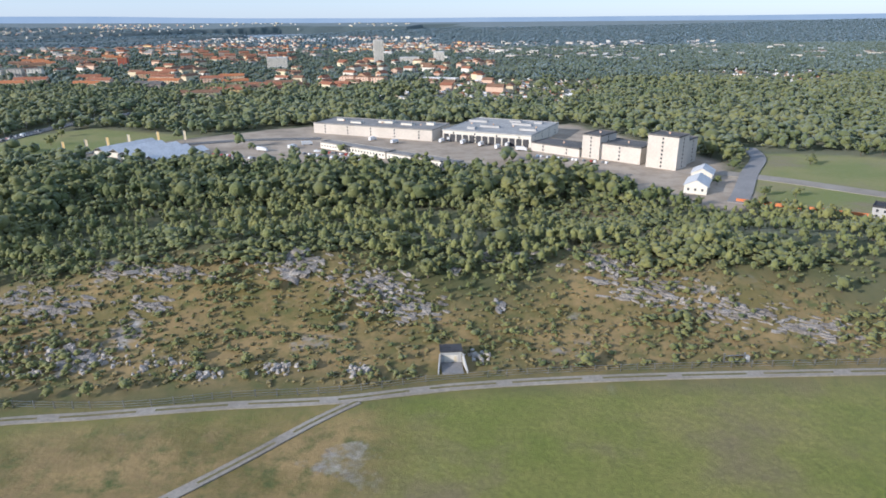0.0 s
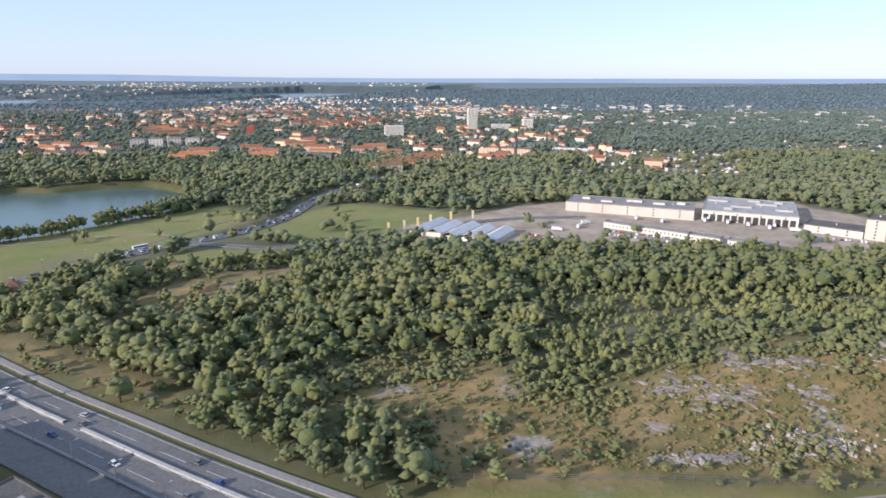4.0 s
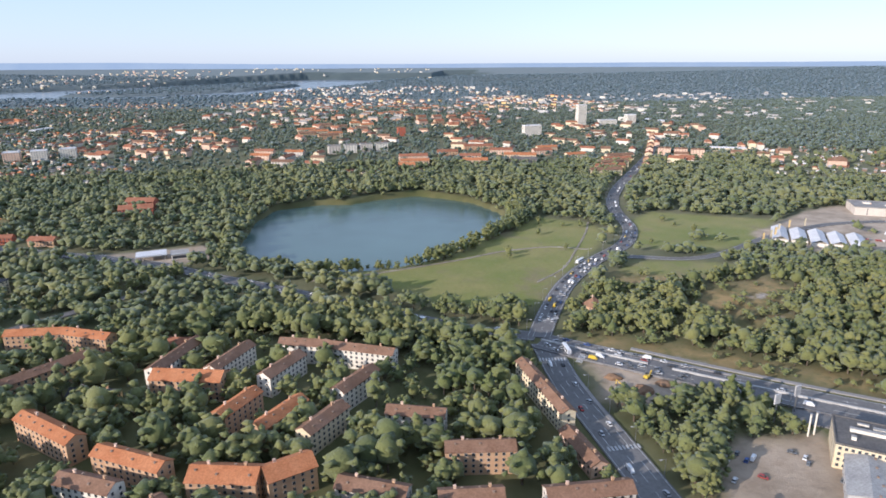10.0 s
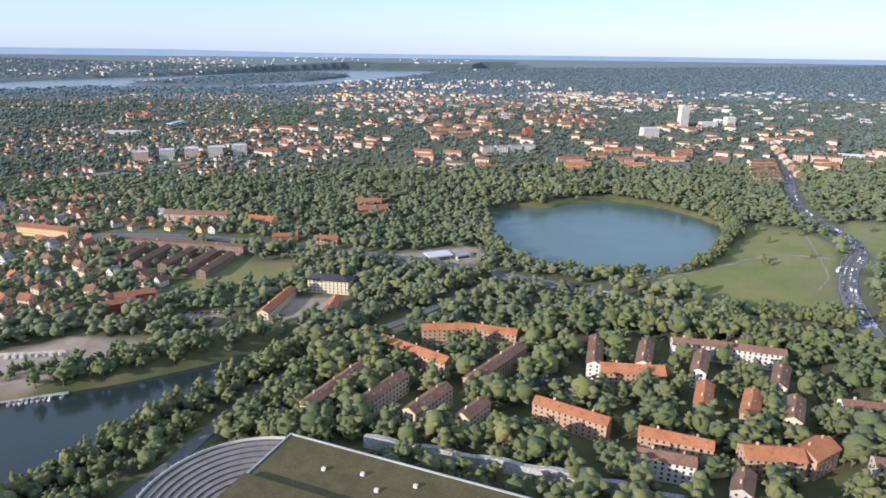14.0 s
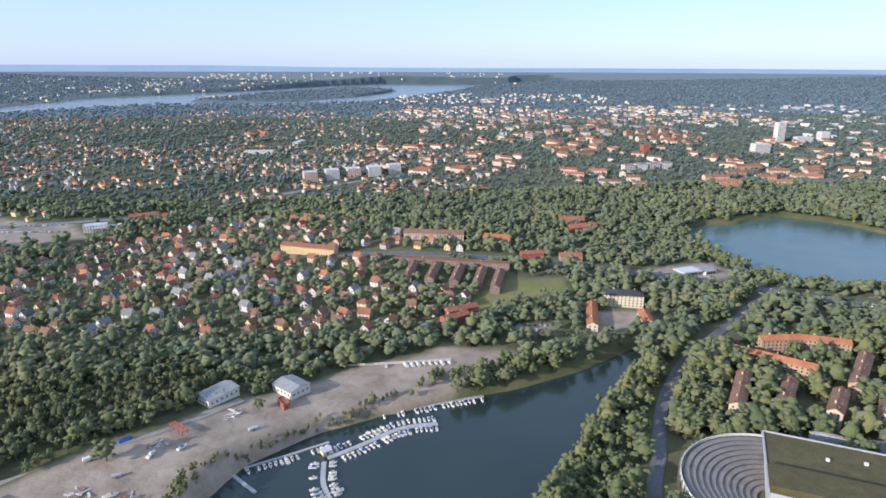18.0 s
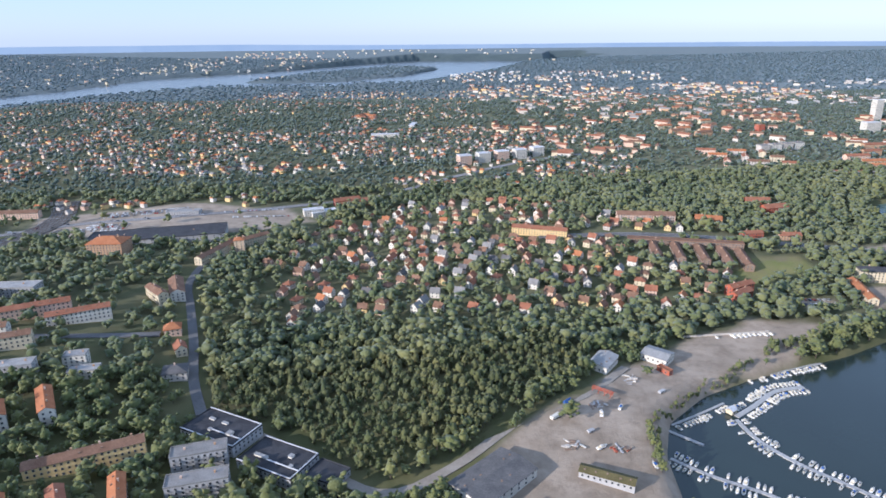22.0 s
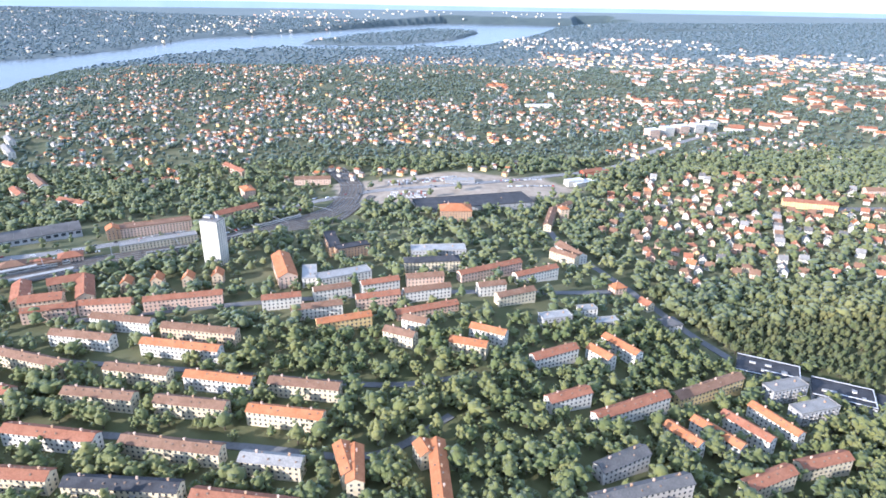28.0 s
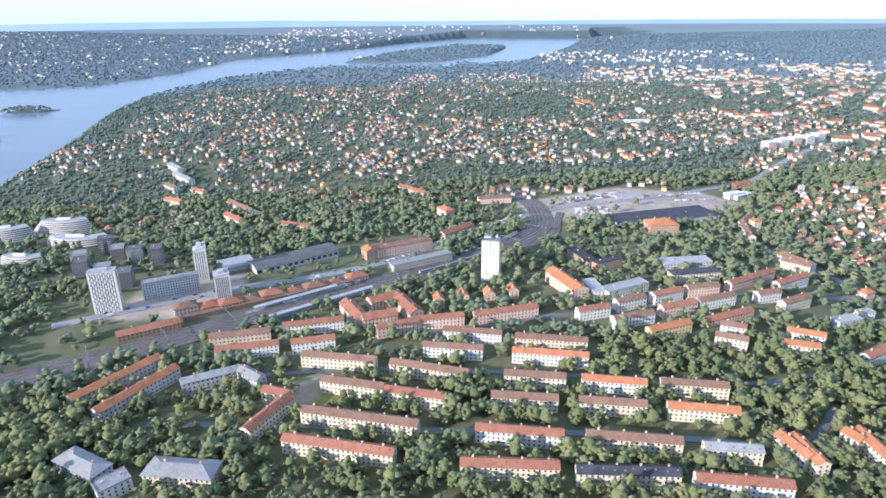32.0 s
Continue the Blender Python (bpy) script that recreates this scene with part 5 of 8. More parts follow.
def far_town():
    """The houses of the distant suburbs, too many to count, in clusters."""
    sets = {}
    rng = random.Random(7)

    def house(x, y, L, W, h, turn, wall, roof, flat=False):
        z = gz(x, y)
        if z < WATER_Z + 1.0:
            return
        m = pose(x, y, z, 0, 0, turn)
        far_houses.append((x, y, L))
        w = sets.setdefault(("wall", wall), Geo())
        r = sets.setdefault(("roof", roof), Geo())
        l, b, rise = L / 2, W / 2, 0.0 if flat else W * 0.3
        low = [(-l, -b, -3), (l, -b, -3), (l, b, -3), (-l, b, -3)]
        w.hull([tuple(m @ Vector(c)) for c in low], [tuple(m @ Vector((c[0], c[1], h))) for c in low])
        top = [(-l - 0.3, -b - 0.3, h), (l + 0.3, -b - 0.3, h), (l + 0.3, b + 0.3, h), (-l - 0.3, b + 0.3, h), (-l, 0, h + rise + 0.3), (l, 0, h + rise + 0.3)]
        r.add([tuple(m @ Vector(c)) for c in top], [(0, 1, 5, 4), (2, 3, 4, 5), (1, 2, 5), (3, 0, 4), (0, 3, 2, 1)])

    def cluster(x0, y0, x1, y1, n, big, walls, roofs, L=(3.1, 5.0), W=(2.8, 3.9), h=(2.4, 3.4), flat=False):
        for _ in range(n):
            x, y = rng.uniform(x0, x1), rng.uniform(y0, y1)
            if noise.noise((x * big, y * big, 3)) < -0.2 or within(x, y, WOODS) or within(x, y - 2, PAVED) or within(x, y + 6, PAVED):
                continue
            if any(abs(x - bx) < hl + 3 and abs(y - by) < hl + 3 for bx, by, c, s, hl, hw in blocked_areas if abs(x - bx) < 60):
                continue
            house(x, y, rng.uniform(*L), rng.uniform(*W), rng.uniform(*h), rng.choice((-25, -20, 65, 70, -40)) + rng.uniform(-6, 6), rng.choice(walls), rng.choice(roofs), flat)

    light, tile = ("white", "white", "cream", "beige", "yellow", "pink"), ("red", "brown", "orange", "slate", "grey")
    cluster(-900, 440, -560, 760, 620, 0.012, light, tile)
    cluster(-1200, 330, -900, 700, 1000, 0.012, light, tile)
    cluster(-1420, 270, -1180, 470, 240, 0.012, light, ("red", "brown", "orange", "grey"))
    cluster(-890, 826, -812, 872, 34, 0.001, ("pink", "cream"), ("orange", "red"), (9, 14), (5, 6), (3, 4))
    cluster(-1560, 450, -1180, 1150, 1300, 0.01, light, tile)
    cluster(-1200, 700, -700, 1500, 900, 0.008, light, tile)
    cluster(-700, 560, -510, 800, 60, 0.015, ("pink", "cream", "white"), ("red", "brown"), (8, 18), (5, 6), (3.5, 5))
    cluster(-420, 600, -150, 760, 36, 0.02, ("pink", "cream", "cream", "white"), ("red", "brown", "brown"), (8, 18), (5, 6), (3.5, 5))
    cluster(-640, 800, -200, 1150, 190, 0.015, ("pink", "brick", "beige", "cream"), ("red", "brown", "grey"), (7, 16), (5, 6), (3, 5))
    cluster(-140, 480, 60, 900, 60, 0.02, ("pink", "cream", "white"), ("red", "brown"), (9, 18), (6, 7), (4, 6))
    cluster(-700, 1150, 100, 1650, 480, 0.006, light, tile, (5, 14), (4, 6), (3, 6))
    cluster(-200, 900, 700, 1700, 220, 0.006, ("white", "beige", "grey"), ("white", "grey", "brown"), (7, 22), (6, 10), (3, 6), True)
    cluster(-50, 432, 150, 620, 330, 0.03, ("white", "brown", "cream"), ("white", "grey", "red"), (2, 3.5), (1.6, 2.4), (1.4, 1.8))
    cluster(230, 540, 420, 720, 200, 0.03, ("white", "brown", "cream"), ("white", "grey", "red"), (2, 3.5), (1.6, 2.4), (1.4, 1.8))
    cluster(-790, 1760, -40, 2250, 260, 0.006, ("white", "white", "cream"), ("white", "grey", "red"), (5, 9), (4, 6), (3, 6))
    cluster(-395, 466, -325, 484, 40, 0.001, ("white", "brown", "cream"), ("grey", "red"), (1.8, 3), (1.6, 2.2), (1.4, 1.8))
    cluster(-1900, 1900, -1300, 3900, 240, 0.004, ("white", "cream", "pink"), ("white", "grey"), (5, 15), (4, 7), (4, 7), True)
    cluster(-3300, 1500, -1850, 3200, 400, 0.004, ("white", "grey", "cream", "beige"), ("grey", "brown"), (5, 13), (4, 6), (3, 6), True)
    cluster(-1300, 2900, -200, 4100, 110, 0.004, ("white", "cream"), ("white", "grey"), (6, 16), (5, 7), (4, 7), True)
    for (kind, colour), g in sets.items():
        tagged(part("suburb_" + ("walls" if kind == "wall" else "roofs"), g, (WALLS if kind == "wall" else ROOFS)[colour], None), f"{colour} {'walls' if kind == 'wall' else 'roofs'} of distant suburban houses", "houses", kind="stuff")


far_town()


# ---- trees ----
def blob(seed, rough=0.35):
    """A ragged clump of leaves with eight faces."""
    rng = random.Random(seed)
    v = np.array([(1, 0, 0), (-1, 0, 0), (0, 1, 0), (0, -1, 0), (0, 0, 1), (0, 0, -1)], float)
    f = np.array([(4, 0, 2), (4, 2, 1), (4, 1, 3), (4, 3, 0), (5, 2, 0), (5, 1, 2), (5, 3, 1), (5, 0, 3)])
    a = rng.uniform(0, 3)
    v = v @ np.array([[math.cos(a), math.sin(a), 0], [-math.sin(a), math.cos(a), 0.3], [0.2, -0.3, 1]])
    v = v * np.array([[1 + rng.uniform(-rough, rough)] for _ in v])
    return v * (1, 1, 0.85), f


def core(seed, detail, pointed=0.0, rough=0.5):
    """The body of a crown, unit height: a lumpy dome, or a lumpy spire."""
    bm = bmesh.new()
    bmesh.ops.create_icosphere(bm, subdivisions=detail, radius=1)
    v = np.array([tuple(p.co) for p in bm.verts])
    f = np.array([[q.index for q in t.verts] for t in bm.faces])
    bm.free()
    off = Vector((seed * 7.3, seed * 3.1, 1.7))
    v = v * np.array([[1 + rough * noise.noise(Vector(p) * 1.7 + off) + rough * 0.7 * noise.noise(Vector(p) * 4.1 + off)] for p in v])
    lift = (v[:, 2:3] + 1) / 2
    wide = 0.40 * (1 - pointed * (lift - 0.25))
    return np.concatenate([v[:, :2] * wide, 0.56 + v[:, 2:3] * 0.40], 1), f


def crown(seed, clumps, size, rough, detail=2, pointed=0.0):
    """A lumpy crown with clumps of leaves standing out of it, unit height, with an uneven outline."""
    rng = random.Random(seed)
    v0, f0 = core(seed, detail, pointed)
    mid = np.array((0, 0, 0.52))
    V, F, o = [mid + (v0 - mid) * 0.80], [f0], len(v0)
    for i in range(clumps):
        v, f = blob(seed * 31 + i, rough)
        p = v0[rng.randrange(len(v0))]
        while p[2] < 0.34:
            p = v0[rng.randrange(len(v0))]
        s = size * rng.uniform(0.6, 1.3) * (1 - 0.4 * pointed * p[2])
        V.append(v * s * (1, 1, rng.uniform(0.6, 1.0)) + mid + (p - mid) * rng.uniform(0.62, 1.1))
        F.append(f + o)
        o += len(v)
    return np.concatenate(V), np.concatenate(F)


def trunk():
    n, V, F = 5, [], []
    for r, z in ((0.035, -0.12), (0.022, 0.45)):
        V += [(r * math.cos(k * math.tau / n), r * math.sin(k * math.tau / n), z) for k in range(n)]
    for k in range(n):
        F += [(k, (k + 1) % n, n + (k + 1) % n), (k, n + (k + 1) % n, n + k)]
    return np.array(V), np.array(F)


NEAR_KINDS = [crown(k, 16, 0.15, 0.55, 1) for k in range(1, 10)] + [crown(20 + k, 15, 0.13, 0.5, 1, 0.55) for k in range(4)] + [crown(30 + k, 17, 0.125, 0.5, 1) for k in range(3)]
MID_KINDS = [crown(40 + k, 5, 0.22, 0.5, 1) for k in range(8)] + [crown(50 + k, 5, 0.18, 0.45, 1, 0.6) for k in range(2)]
PINE_KINDS = [crown(80 + k, 13, 0.115, 0.55, 1, 0.6) for k in range(6)] + [crown(87 + k, 13, 0.13, 0.5, 1, 0.2) for k in range(2)]
BIRCH_KINDS = [crown(90 + k, 13, 0.115, 0.6, 1, 0.35) for k in range(6)]
TUSSOCK_KINDS = [crown(100 + k, 2, 0.30, 0.5, 1) for k in range(4)]
SHRUB_KINDS = [crown(70 + k, 4, 0.22, 0.5, 1) for k in range(6)]


def pair(seed):
    """Two leaf clumps for a tree far off."""
    (a, f), (b, h) = blob(seed, 0.45), blob(seed + 500, 0.45)
    return np.concatenate([a * (0.36, 0.36, 0.36) + (-0.14, 0.05, 0.5), b * (0.28, 0.3, 0.3) + (0.2, -0.08, 0.58)]), np.concatenate([f, h + len(a)])


FAR_KINDS = [pair(60 + k) for k in range(7)]
DISTANT_KINDS = [(v * 0.42 + (0, 0, 0.5), f) for v, f in (blob(110 + k, 0.4) for k in range(6))]
TRUNK = trunk()


def forest(name, spots, kinds_of, label, trunks=False, leaf=LEAF):
    """Many trees in one mesh. spots: rows of x, y, z, height, spread, tone."""
    if not len(spots):
        return
    rng = np.random.default_rng(5)
    pick = rng.integers(0, len(kinds_of), len(spots))
    V, F, T, o = [], [], [], 0
    for k, (v, f) in enumerate(kinds_of):
        s = spots[pick == k]
        if not len(s):
            continue
        a = rng.uniform(0, math.tau, len(s))
        ca, sa = np.cos(a)[:, None], np.sin(a)[:, None]
        P = np.stack([(v[None, :, 0] * ca - v[None, :, 1] * sa) * s[:, 4:5] + s[:, 0:1], (v[None, :, 0] * sa + v[None, :, 1] * ca) * s[:, 4:5] + s[:, 1:2], v[None, :, 2] * s[:, 3:4] + s[:, 2:3]], 2)
        V.append(P.reshape(-1, 3))
        F.append((f[None] + (np.arange(len(s)) * len(v))[:, None, None]).reshape(-1, 3) + o)
        T.append(np.repeat(s[:, 5], len(v)))
        o += P.shape[0] * P.shape[1]
    me = bpy.data.meshes.new(name)
    fill(me, np.concatenate(V), np.concatenate(F))
    t = me.attributes.new("tone", "FLOAT", "POINT")
    t.data.foreach_set("value", np.concatenate(T).astype(np.float32))
    me.materials.append(leaf)
    tagged(new(name, me), label, "trees", kind="stuff")
    if trunks:
        v, f = TRUNK
        P = v[None] * np.stack([spots[:, 4], spots[:, 4], spots[:, 3]], 1)[:, None] + spots[:, None, :3]
        me = bpy.data.meshes.new("trunks")
        fill(me, P.reshape(-1, 3), (f[None] + (np.arange(len(spots)) * len(v))[:, None, None]).reshape(-1, 3))
        me.materials.append(BARK)
        tagged(new("trunks", me), "brown trunks under the canopy", "trees", kind="stuff")


def density(x, y):
    """How thickly trees stand: woods, gardens, streets and open ground."""
    d = np.full(x.shape, 0.92)
    for o, v, soft in ZONES:
        m = ss(0.5 - to_outline(x, y, o) / soft)
        d = d * (1 - m) + v * m
    for o in WOODS:
        m = ss(0.5 - to_outline(x, y, o) / 20)
        d = d * (1 - m) + 0.95 * m
    for o in SCRUB:
        m = ss(0.5 - to_outline(x, y, o) / 12)
        d = d * (1 - m) + 0.13 * m
    for o in LAWNS:
        d = np.where(to_outline(x, y, o) < 1.5, 0.012 if o[0][1] > 100 else 0.0, d)
    for o in PAVED:
        d = np.where(to_outline(x, y, o) < 1.0, 0.02, d)
    for ln, half in blocked_lines:
        d = np.where(to_line(x, y, ln) < half + 1.0, 0, d)
    for bx, by, c, s, hl, hw in blocked_areas:
        u, w = (x - bx) * c + (y - by) * s, -(x - bx) * s + (y - by) * c
        d = np.where((abs(u) < hl + 1.2) & (abs(w) < hw + 1.9), 0, d)
    gx, gy = ((x + 3800) // 4).astype(int), ((y + 200) // 4).astype(int)
    ok = (gx >= 0) & (gx < 1800) & (gy >= 0) & (gy < 1150)
    d = np.where(ok & clearing[np.clip(gx, 0, 1799), np.clip(gy, 0, 1149)], 0, d)
    d = np.where(to_outline(x, y, LAKE) < 1.5, 0, d)
    return np.where(ground_z(x, y) < WATER_Z + 0.3, 0, d)


clearing = np.zeros((1800, 1150), bool)
for hx, hy, hl in far_houses:
    r = int(hl / 7)
    i, j = int((hx + 3800) // 4), int((hy + 200) // 4)
    clearing[max(i - r, 0):i + r + 1, max(j - r, 0):j + r + 1] = True


ZONES = [([(-880, 150), (-870, 250), (-845, 340), (-780, 395), (-690, 385), (-600, 300), (-592, 215), (-640, 170), (-770, 165)], 0.60, 8),
         ([(-1240, -30), (-1250, 90), (-1150, 140), (-890, 170), (-850, 100), (-900, -30)], 0.66, 10), ([(-1120, 100), (-1100, 170), (-1060, 260), (-900, 260), (-880, 120), (-1000, 95)], 0.52, 12),
         ([(-1340, 60), (-1330, 160), (-1150, 260), (-1110, 200), (-1200, 90)], 0.25, 12), ([(-1365, 168), (-1360, 236), (-1292, 228), (-1285, 150)], 0.25, 10), ([(-1400, 270), (-1400, 470), (-1080, 430), (-1080, 290), (-1200, 260)], 0.62, 20), ([(-1075, 270), (-1060, 400), (-860, 380), (-840, 310), (-960, 290)], 0.22, 12),
         ([(-1600, 400), (-1500, 1100), (-700, 1500), (100, 1650), (700, 1700), (200, 900), (-140, 560), (-560, 480), (-900, 420)], 0.6, 30), ([(-55, 440), (40, 630), (150, 560), (80, 425), (0, 430)], 0.22, 16), ([(230, 610), (245, 730), (420, 640), (300, 535)], 0.25, 16),
         ([(-480, 60), (-500, 180), (-410, 170), (-320, 150), (-300, 60)], 0.40, 8)]


HILL = [(-850, 90), (-862, 115), (-875, 145), (-840, 160), (-770, 165), (-715, 150), (-700, 120), (-740, 85), (-765, 62), (-790, 52), (-815, 76)]


def scatter(x0, x1, y0, y1, step, keep, tall, wide, seed):
    rng = np.random.default_rng(seed)
    X, Y = np.meshgrid(np.arange(x0, x1, step), np.arange(y0, y1, step))
    x = X.ravel() + rng.uniform(-0.45, 0.45, X.size) * step
    y = Y.ravel() + rng.uniform(-0.45, 0.45, X.size) * step
    m = keep(x, y)
    x, y = x[m], y[m]
    m = rng.random(len(x)) < density(x, y)
    x, y = x[m], y[m]
    patch = np.array([noise.noise((a * 0.02, b * 0.02, 5)) for a, b in zip(x, y)])
    low = np.zeros(len(x), bool)
    for o in SCRUB:
        low |= to_outline(x, y, o) < 2
    h = rng.uniform(*tall, len(x)) * (1 + 0.25 * patch) * np.where(low, 0.45, 1) * np.where((x > -110) & (y < 185), 0.68, 1) * np.where((x > -520) & (x < -300) & (y < 178), 1.32, 1)
    w = h * rng.uniform(*wide, len(x)) * np.where(low, 1.3, 1)
    tone = np.clip(0.5 + 0.6 * patch + rng.normal(0, 0.28, len(x)) + np.where((x > -110) & (y < 185), 0.25, 0), 0, 1)
    return np.stack([x, y, ground_z(x, y) - 0.1, h, w, tone], 1)


def off_path(x, y):
    return y - x * 0.151


# ---- low growth on the rocky slope ----
def shrubs():
    rng = np.random.default_rng(21)
    X, Y = np.meshgrid(np.arange(-180, 130, 1.45), np.arange(86, 212, 1.45))
    x, y = X.ravel() + rng.uniform(-0.8, 0.8, X.size), Y.ravel() + rng.uniform(-0.8, 0.8, X.size)
    m = np.zeros(len(x), bool)
    for o in SCRUB:
        m |= to_outline(x, y, o) < (16 if o is SCRUB[0] else 4)
    for ln, half in blocked_lines:
        m &= to_line(x, y, ln) > half + 0.6
    m &= np.hypot(x - 1, y - 88) > 4.5
    patch = np.array([noise.noise((a * 0.06, b * 0.06, 9)) + 0.5 * noise.noise((a * 0.2, b * 0.2, 4)) for a, b in zip(x, y)])
    m &= rng.random(len(x)) < 0.52 + 0.80 * patch + np.where(y > 116, 0.2, 0.0)
    x, y, patch = x[m], y[m], patch[m]
    h = rng.uniform(0.3, 1.2, len(x)) * (1 + 0.9 * np.clip(patch, 0, 1)) * np.where(y > 118, 1.7, 1.0)
    tone = np.clip(0.70 + 0.5 * patch + rng.normal(0, 0.3, len(x)), 0, 1)
    X, Y = np.meshgrid(np.arange(-112, 112, 1.15), np.arange(84.5, 134, 1.15))
    u, v = X.ravel() + rng.uniform(-0.6, 0.6, X.size), Y.ravel() + rng.uniform(-0.6, 0.6, X.size)
    k = np.zeros(len(u), bool)
    for o in SCRUB[:4]:
        k |= to_outline(u, v, o) < 1
    for ln, half in blocked_lines:
        k &= to_line(u, v, ln) > half + 0.3
    k &= (np.hypot(u - 1, v - 88) > 4.5) & (rng.random(len(u)) < 0.5)
    u, v = u[k], v[k]
    th = rng.uniform(0.22, 0.6, len(u))
    forest("heath", np.stack([u, v, ground_z(u, v) - 0.12, th, th * rng.uniform(1.6, 3.0, len(u)), rng.random(len(u))], 1), TUSSOCK_KINDS, "dry ochre heath and tussock grass on the slope", leaf=HEATH)
    forest("shrubs", np.stack([x, y, ground_z(x, y) - 0.15, h, h * rng.uniform(1.0, 1.8, len(x)), tone], 1), SHRUB_KINDS, "low green and ochre shrubs on a rocky slope")


shrubs()


def lump(seed, rough, subdiv=2):
    rng = random.Random(seed)
    bm = bmesh.new()
    bmesh.ops.create_icosphere(bm, subdivisions=subdiv, radius=1)
    off = Vector((rng.uniform(0, 50), rng.uniform(0, 50), 0))
    for v in bm.verts:
        v.co *= 1 + rough * noise.noise(v.co * 1.3 + off) + rough * 0.5 * noise.noise(v.co * 4 + off)
    me = bpy.data.meshes.new("rock")
    bm.to_mesh(me)
    bm.free()
    me.materials.append(ROCK)
    return me


ROCKS = [lump(k, 0.8, 3) for k in range(5)]
for k, (x, y, a, b, h) in enumerate(((-35, 121, 3, 2.4, 2.2), (-31, 123, 2.4, 2.4, 2.8), (10, 108, 2.6, 1.2, 1.2), (32, 121, 3, 2.2, 1.8), (-62, 118, 2.6, 1.6, 1.2), (-62, 91, 2.6, 1.5, 1.3), (-59, 93.5, 2.2, 1.6, 1.5), (-66, 88.4, 1.6, 0.9, 1.0), (-96, 87.2, 1.3, 0.8, 1.5), (-92, 87.0, 1.6, 0.8, 1.4), (-88, 86.6, 1.2, 0.7, 1.6), (-84, 86.5, 1.5, 0.7, 1.3), (-79, 86.2, 1.3, 0.7, 1.4), (2, 119.5, 2.6, 1.6, 1.5), (-30, 116, 3.2, 2.4, 2.6), (30, 115, 2.4, 1.6, 1.2))):
    ob = tagged(new("rock_outcrop", ROCKS[k % 5]), "weathered grey-pink granite outcrop with lichen", "rock", "granite outcrops")
    ob.matrix_world = pose(x, y, gz(x, y) - h * 0.28, 0, 0, k * 47) @ Matrix.Diagonal((a * 1.1, b * 1.1, h * 0.55, 1))


def boulders():
    rng = random.Random(3)
    g = Geo()
    for _ in range(420):
        cx, cy, r = rng.choice(((-38, 87.5, 3.0), (-27, 89, 3.5), (-48, 90, 6), (-13, 88.6, 3), (-60, 92, 8), (-70, 95, 8), (-10, 108, 9), (48, 108, 12), (34, 120, 6), (-35, 119, 6), (5, 92, 3), (-58, 91, 5), (-66, 90.5, 5), (-75, 91, 5)))
        x, y = cx + rng.gauss(0, r * 0.5), cy + rng.gauss(0, r * 0.28)
        if y < 85.5 or abs(x - 1) < 3.5 and y < 92:
            continue
        s, z = rng.uniform(0.15, 0.7), gz(x, y)
        ring = [(x + s * math.cos(a + rng.uniform(-0.3, 0.3)) * rng.uniform(0.7, 1.2), y + s * math.sin(a) * rng.uniform(0.7, 1.2)) for a in (0, 1.2, 2.4, 3.6, 4.9)]
        g.hull([(a, b, z - 0.3) for a, b in ring], [(x + (a - x) * 0.6, y + (b - y) * 0.6, z + s * rng.uniform(0.5, 1.0)) for a, b in ring])
    tagged(part("boulders", g, surface("pale stone", (0.36, 0.32, 0.28), (0.50, 0.46, 0.41), 0.6, 3.0, 0.9), None), "scattered pale boulders and rubble", "rocks", kind="stuff")


boulders()


def rock_fields():
    """Flat granite broken into tilted slabs, lying in streaks along the slope."""
    rng = random.Random(9)
    for cx, cy, rx, ry, n in ((-65, 119, 9, 4, 90), (-55, 116, 7, 3, 60), (-30, 119, 6, 4, 70), (-14, 113, 8, 5, 110), (-6, 107, 6, 4, 70), (-73, 107, 8, 4, 90), (-84, 111, 7, 4, 60), (34, 121, 6, 5, 70), (40, 112, 8, 5, 90), (53, 105, 9, 4, 90), (64, 99, 8, 4, 80), (-64, 93, 3, 3, 40), (-85, 87.6, 9, 1.6, 80), (-55, 107, 5, 4, 40), (12, 124, 8, 4, 40)):
        g = Geo()
        for _ in range(n):
            x, y = cx + rng.gauss(0, rx * 0.5), cy + rng.gauss(0, ry * 0.5)
            if abs(x - 1) < 4 and y < 93 or y < 85.6:
                continue
            s, z, turn = rng.uniform(0.3, 1.25), gz(x, y), radians(-25) + rng.gauss(0, 0.35)
            a, b, h = s * rng.uniform(0.9, 1.9), s * rng.uniform(0.3, 0.7), rng.uniform(0.08, 0.34)
            ca, sa, dip = math.cos(turn), math.sin(turn), rng.uniform(-0.12, 0.12)
            ring = [(a * math.cos(q) * rng.uniform(0.75, 1.15), b * math.sin(q) * rng.uniform(0.75, 1.15)) for q in (0.2, 1.1, 2.2, 3.3, 4.2, 5.3)]
            g.hull([(x + u * ca - v * sa, y + u * sa + v * ca, z - 0.4) for u, v in ring], [(x + (u * ca - v * sa) * 0.86, y + (u * sa + v * ca) * 0.86, z + h + dip * u) for u, v in ring])
        tagged(part("rock_field", g, ROCK, None), "pinkish grey bedrock broken into flat slabs", "rocks", kind="stuff")


rock_fields()


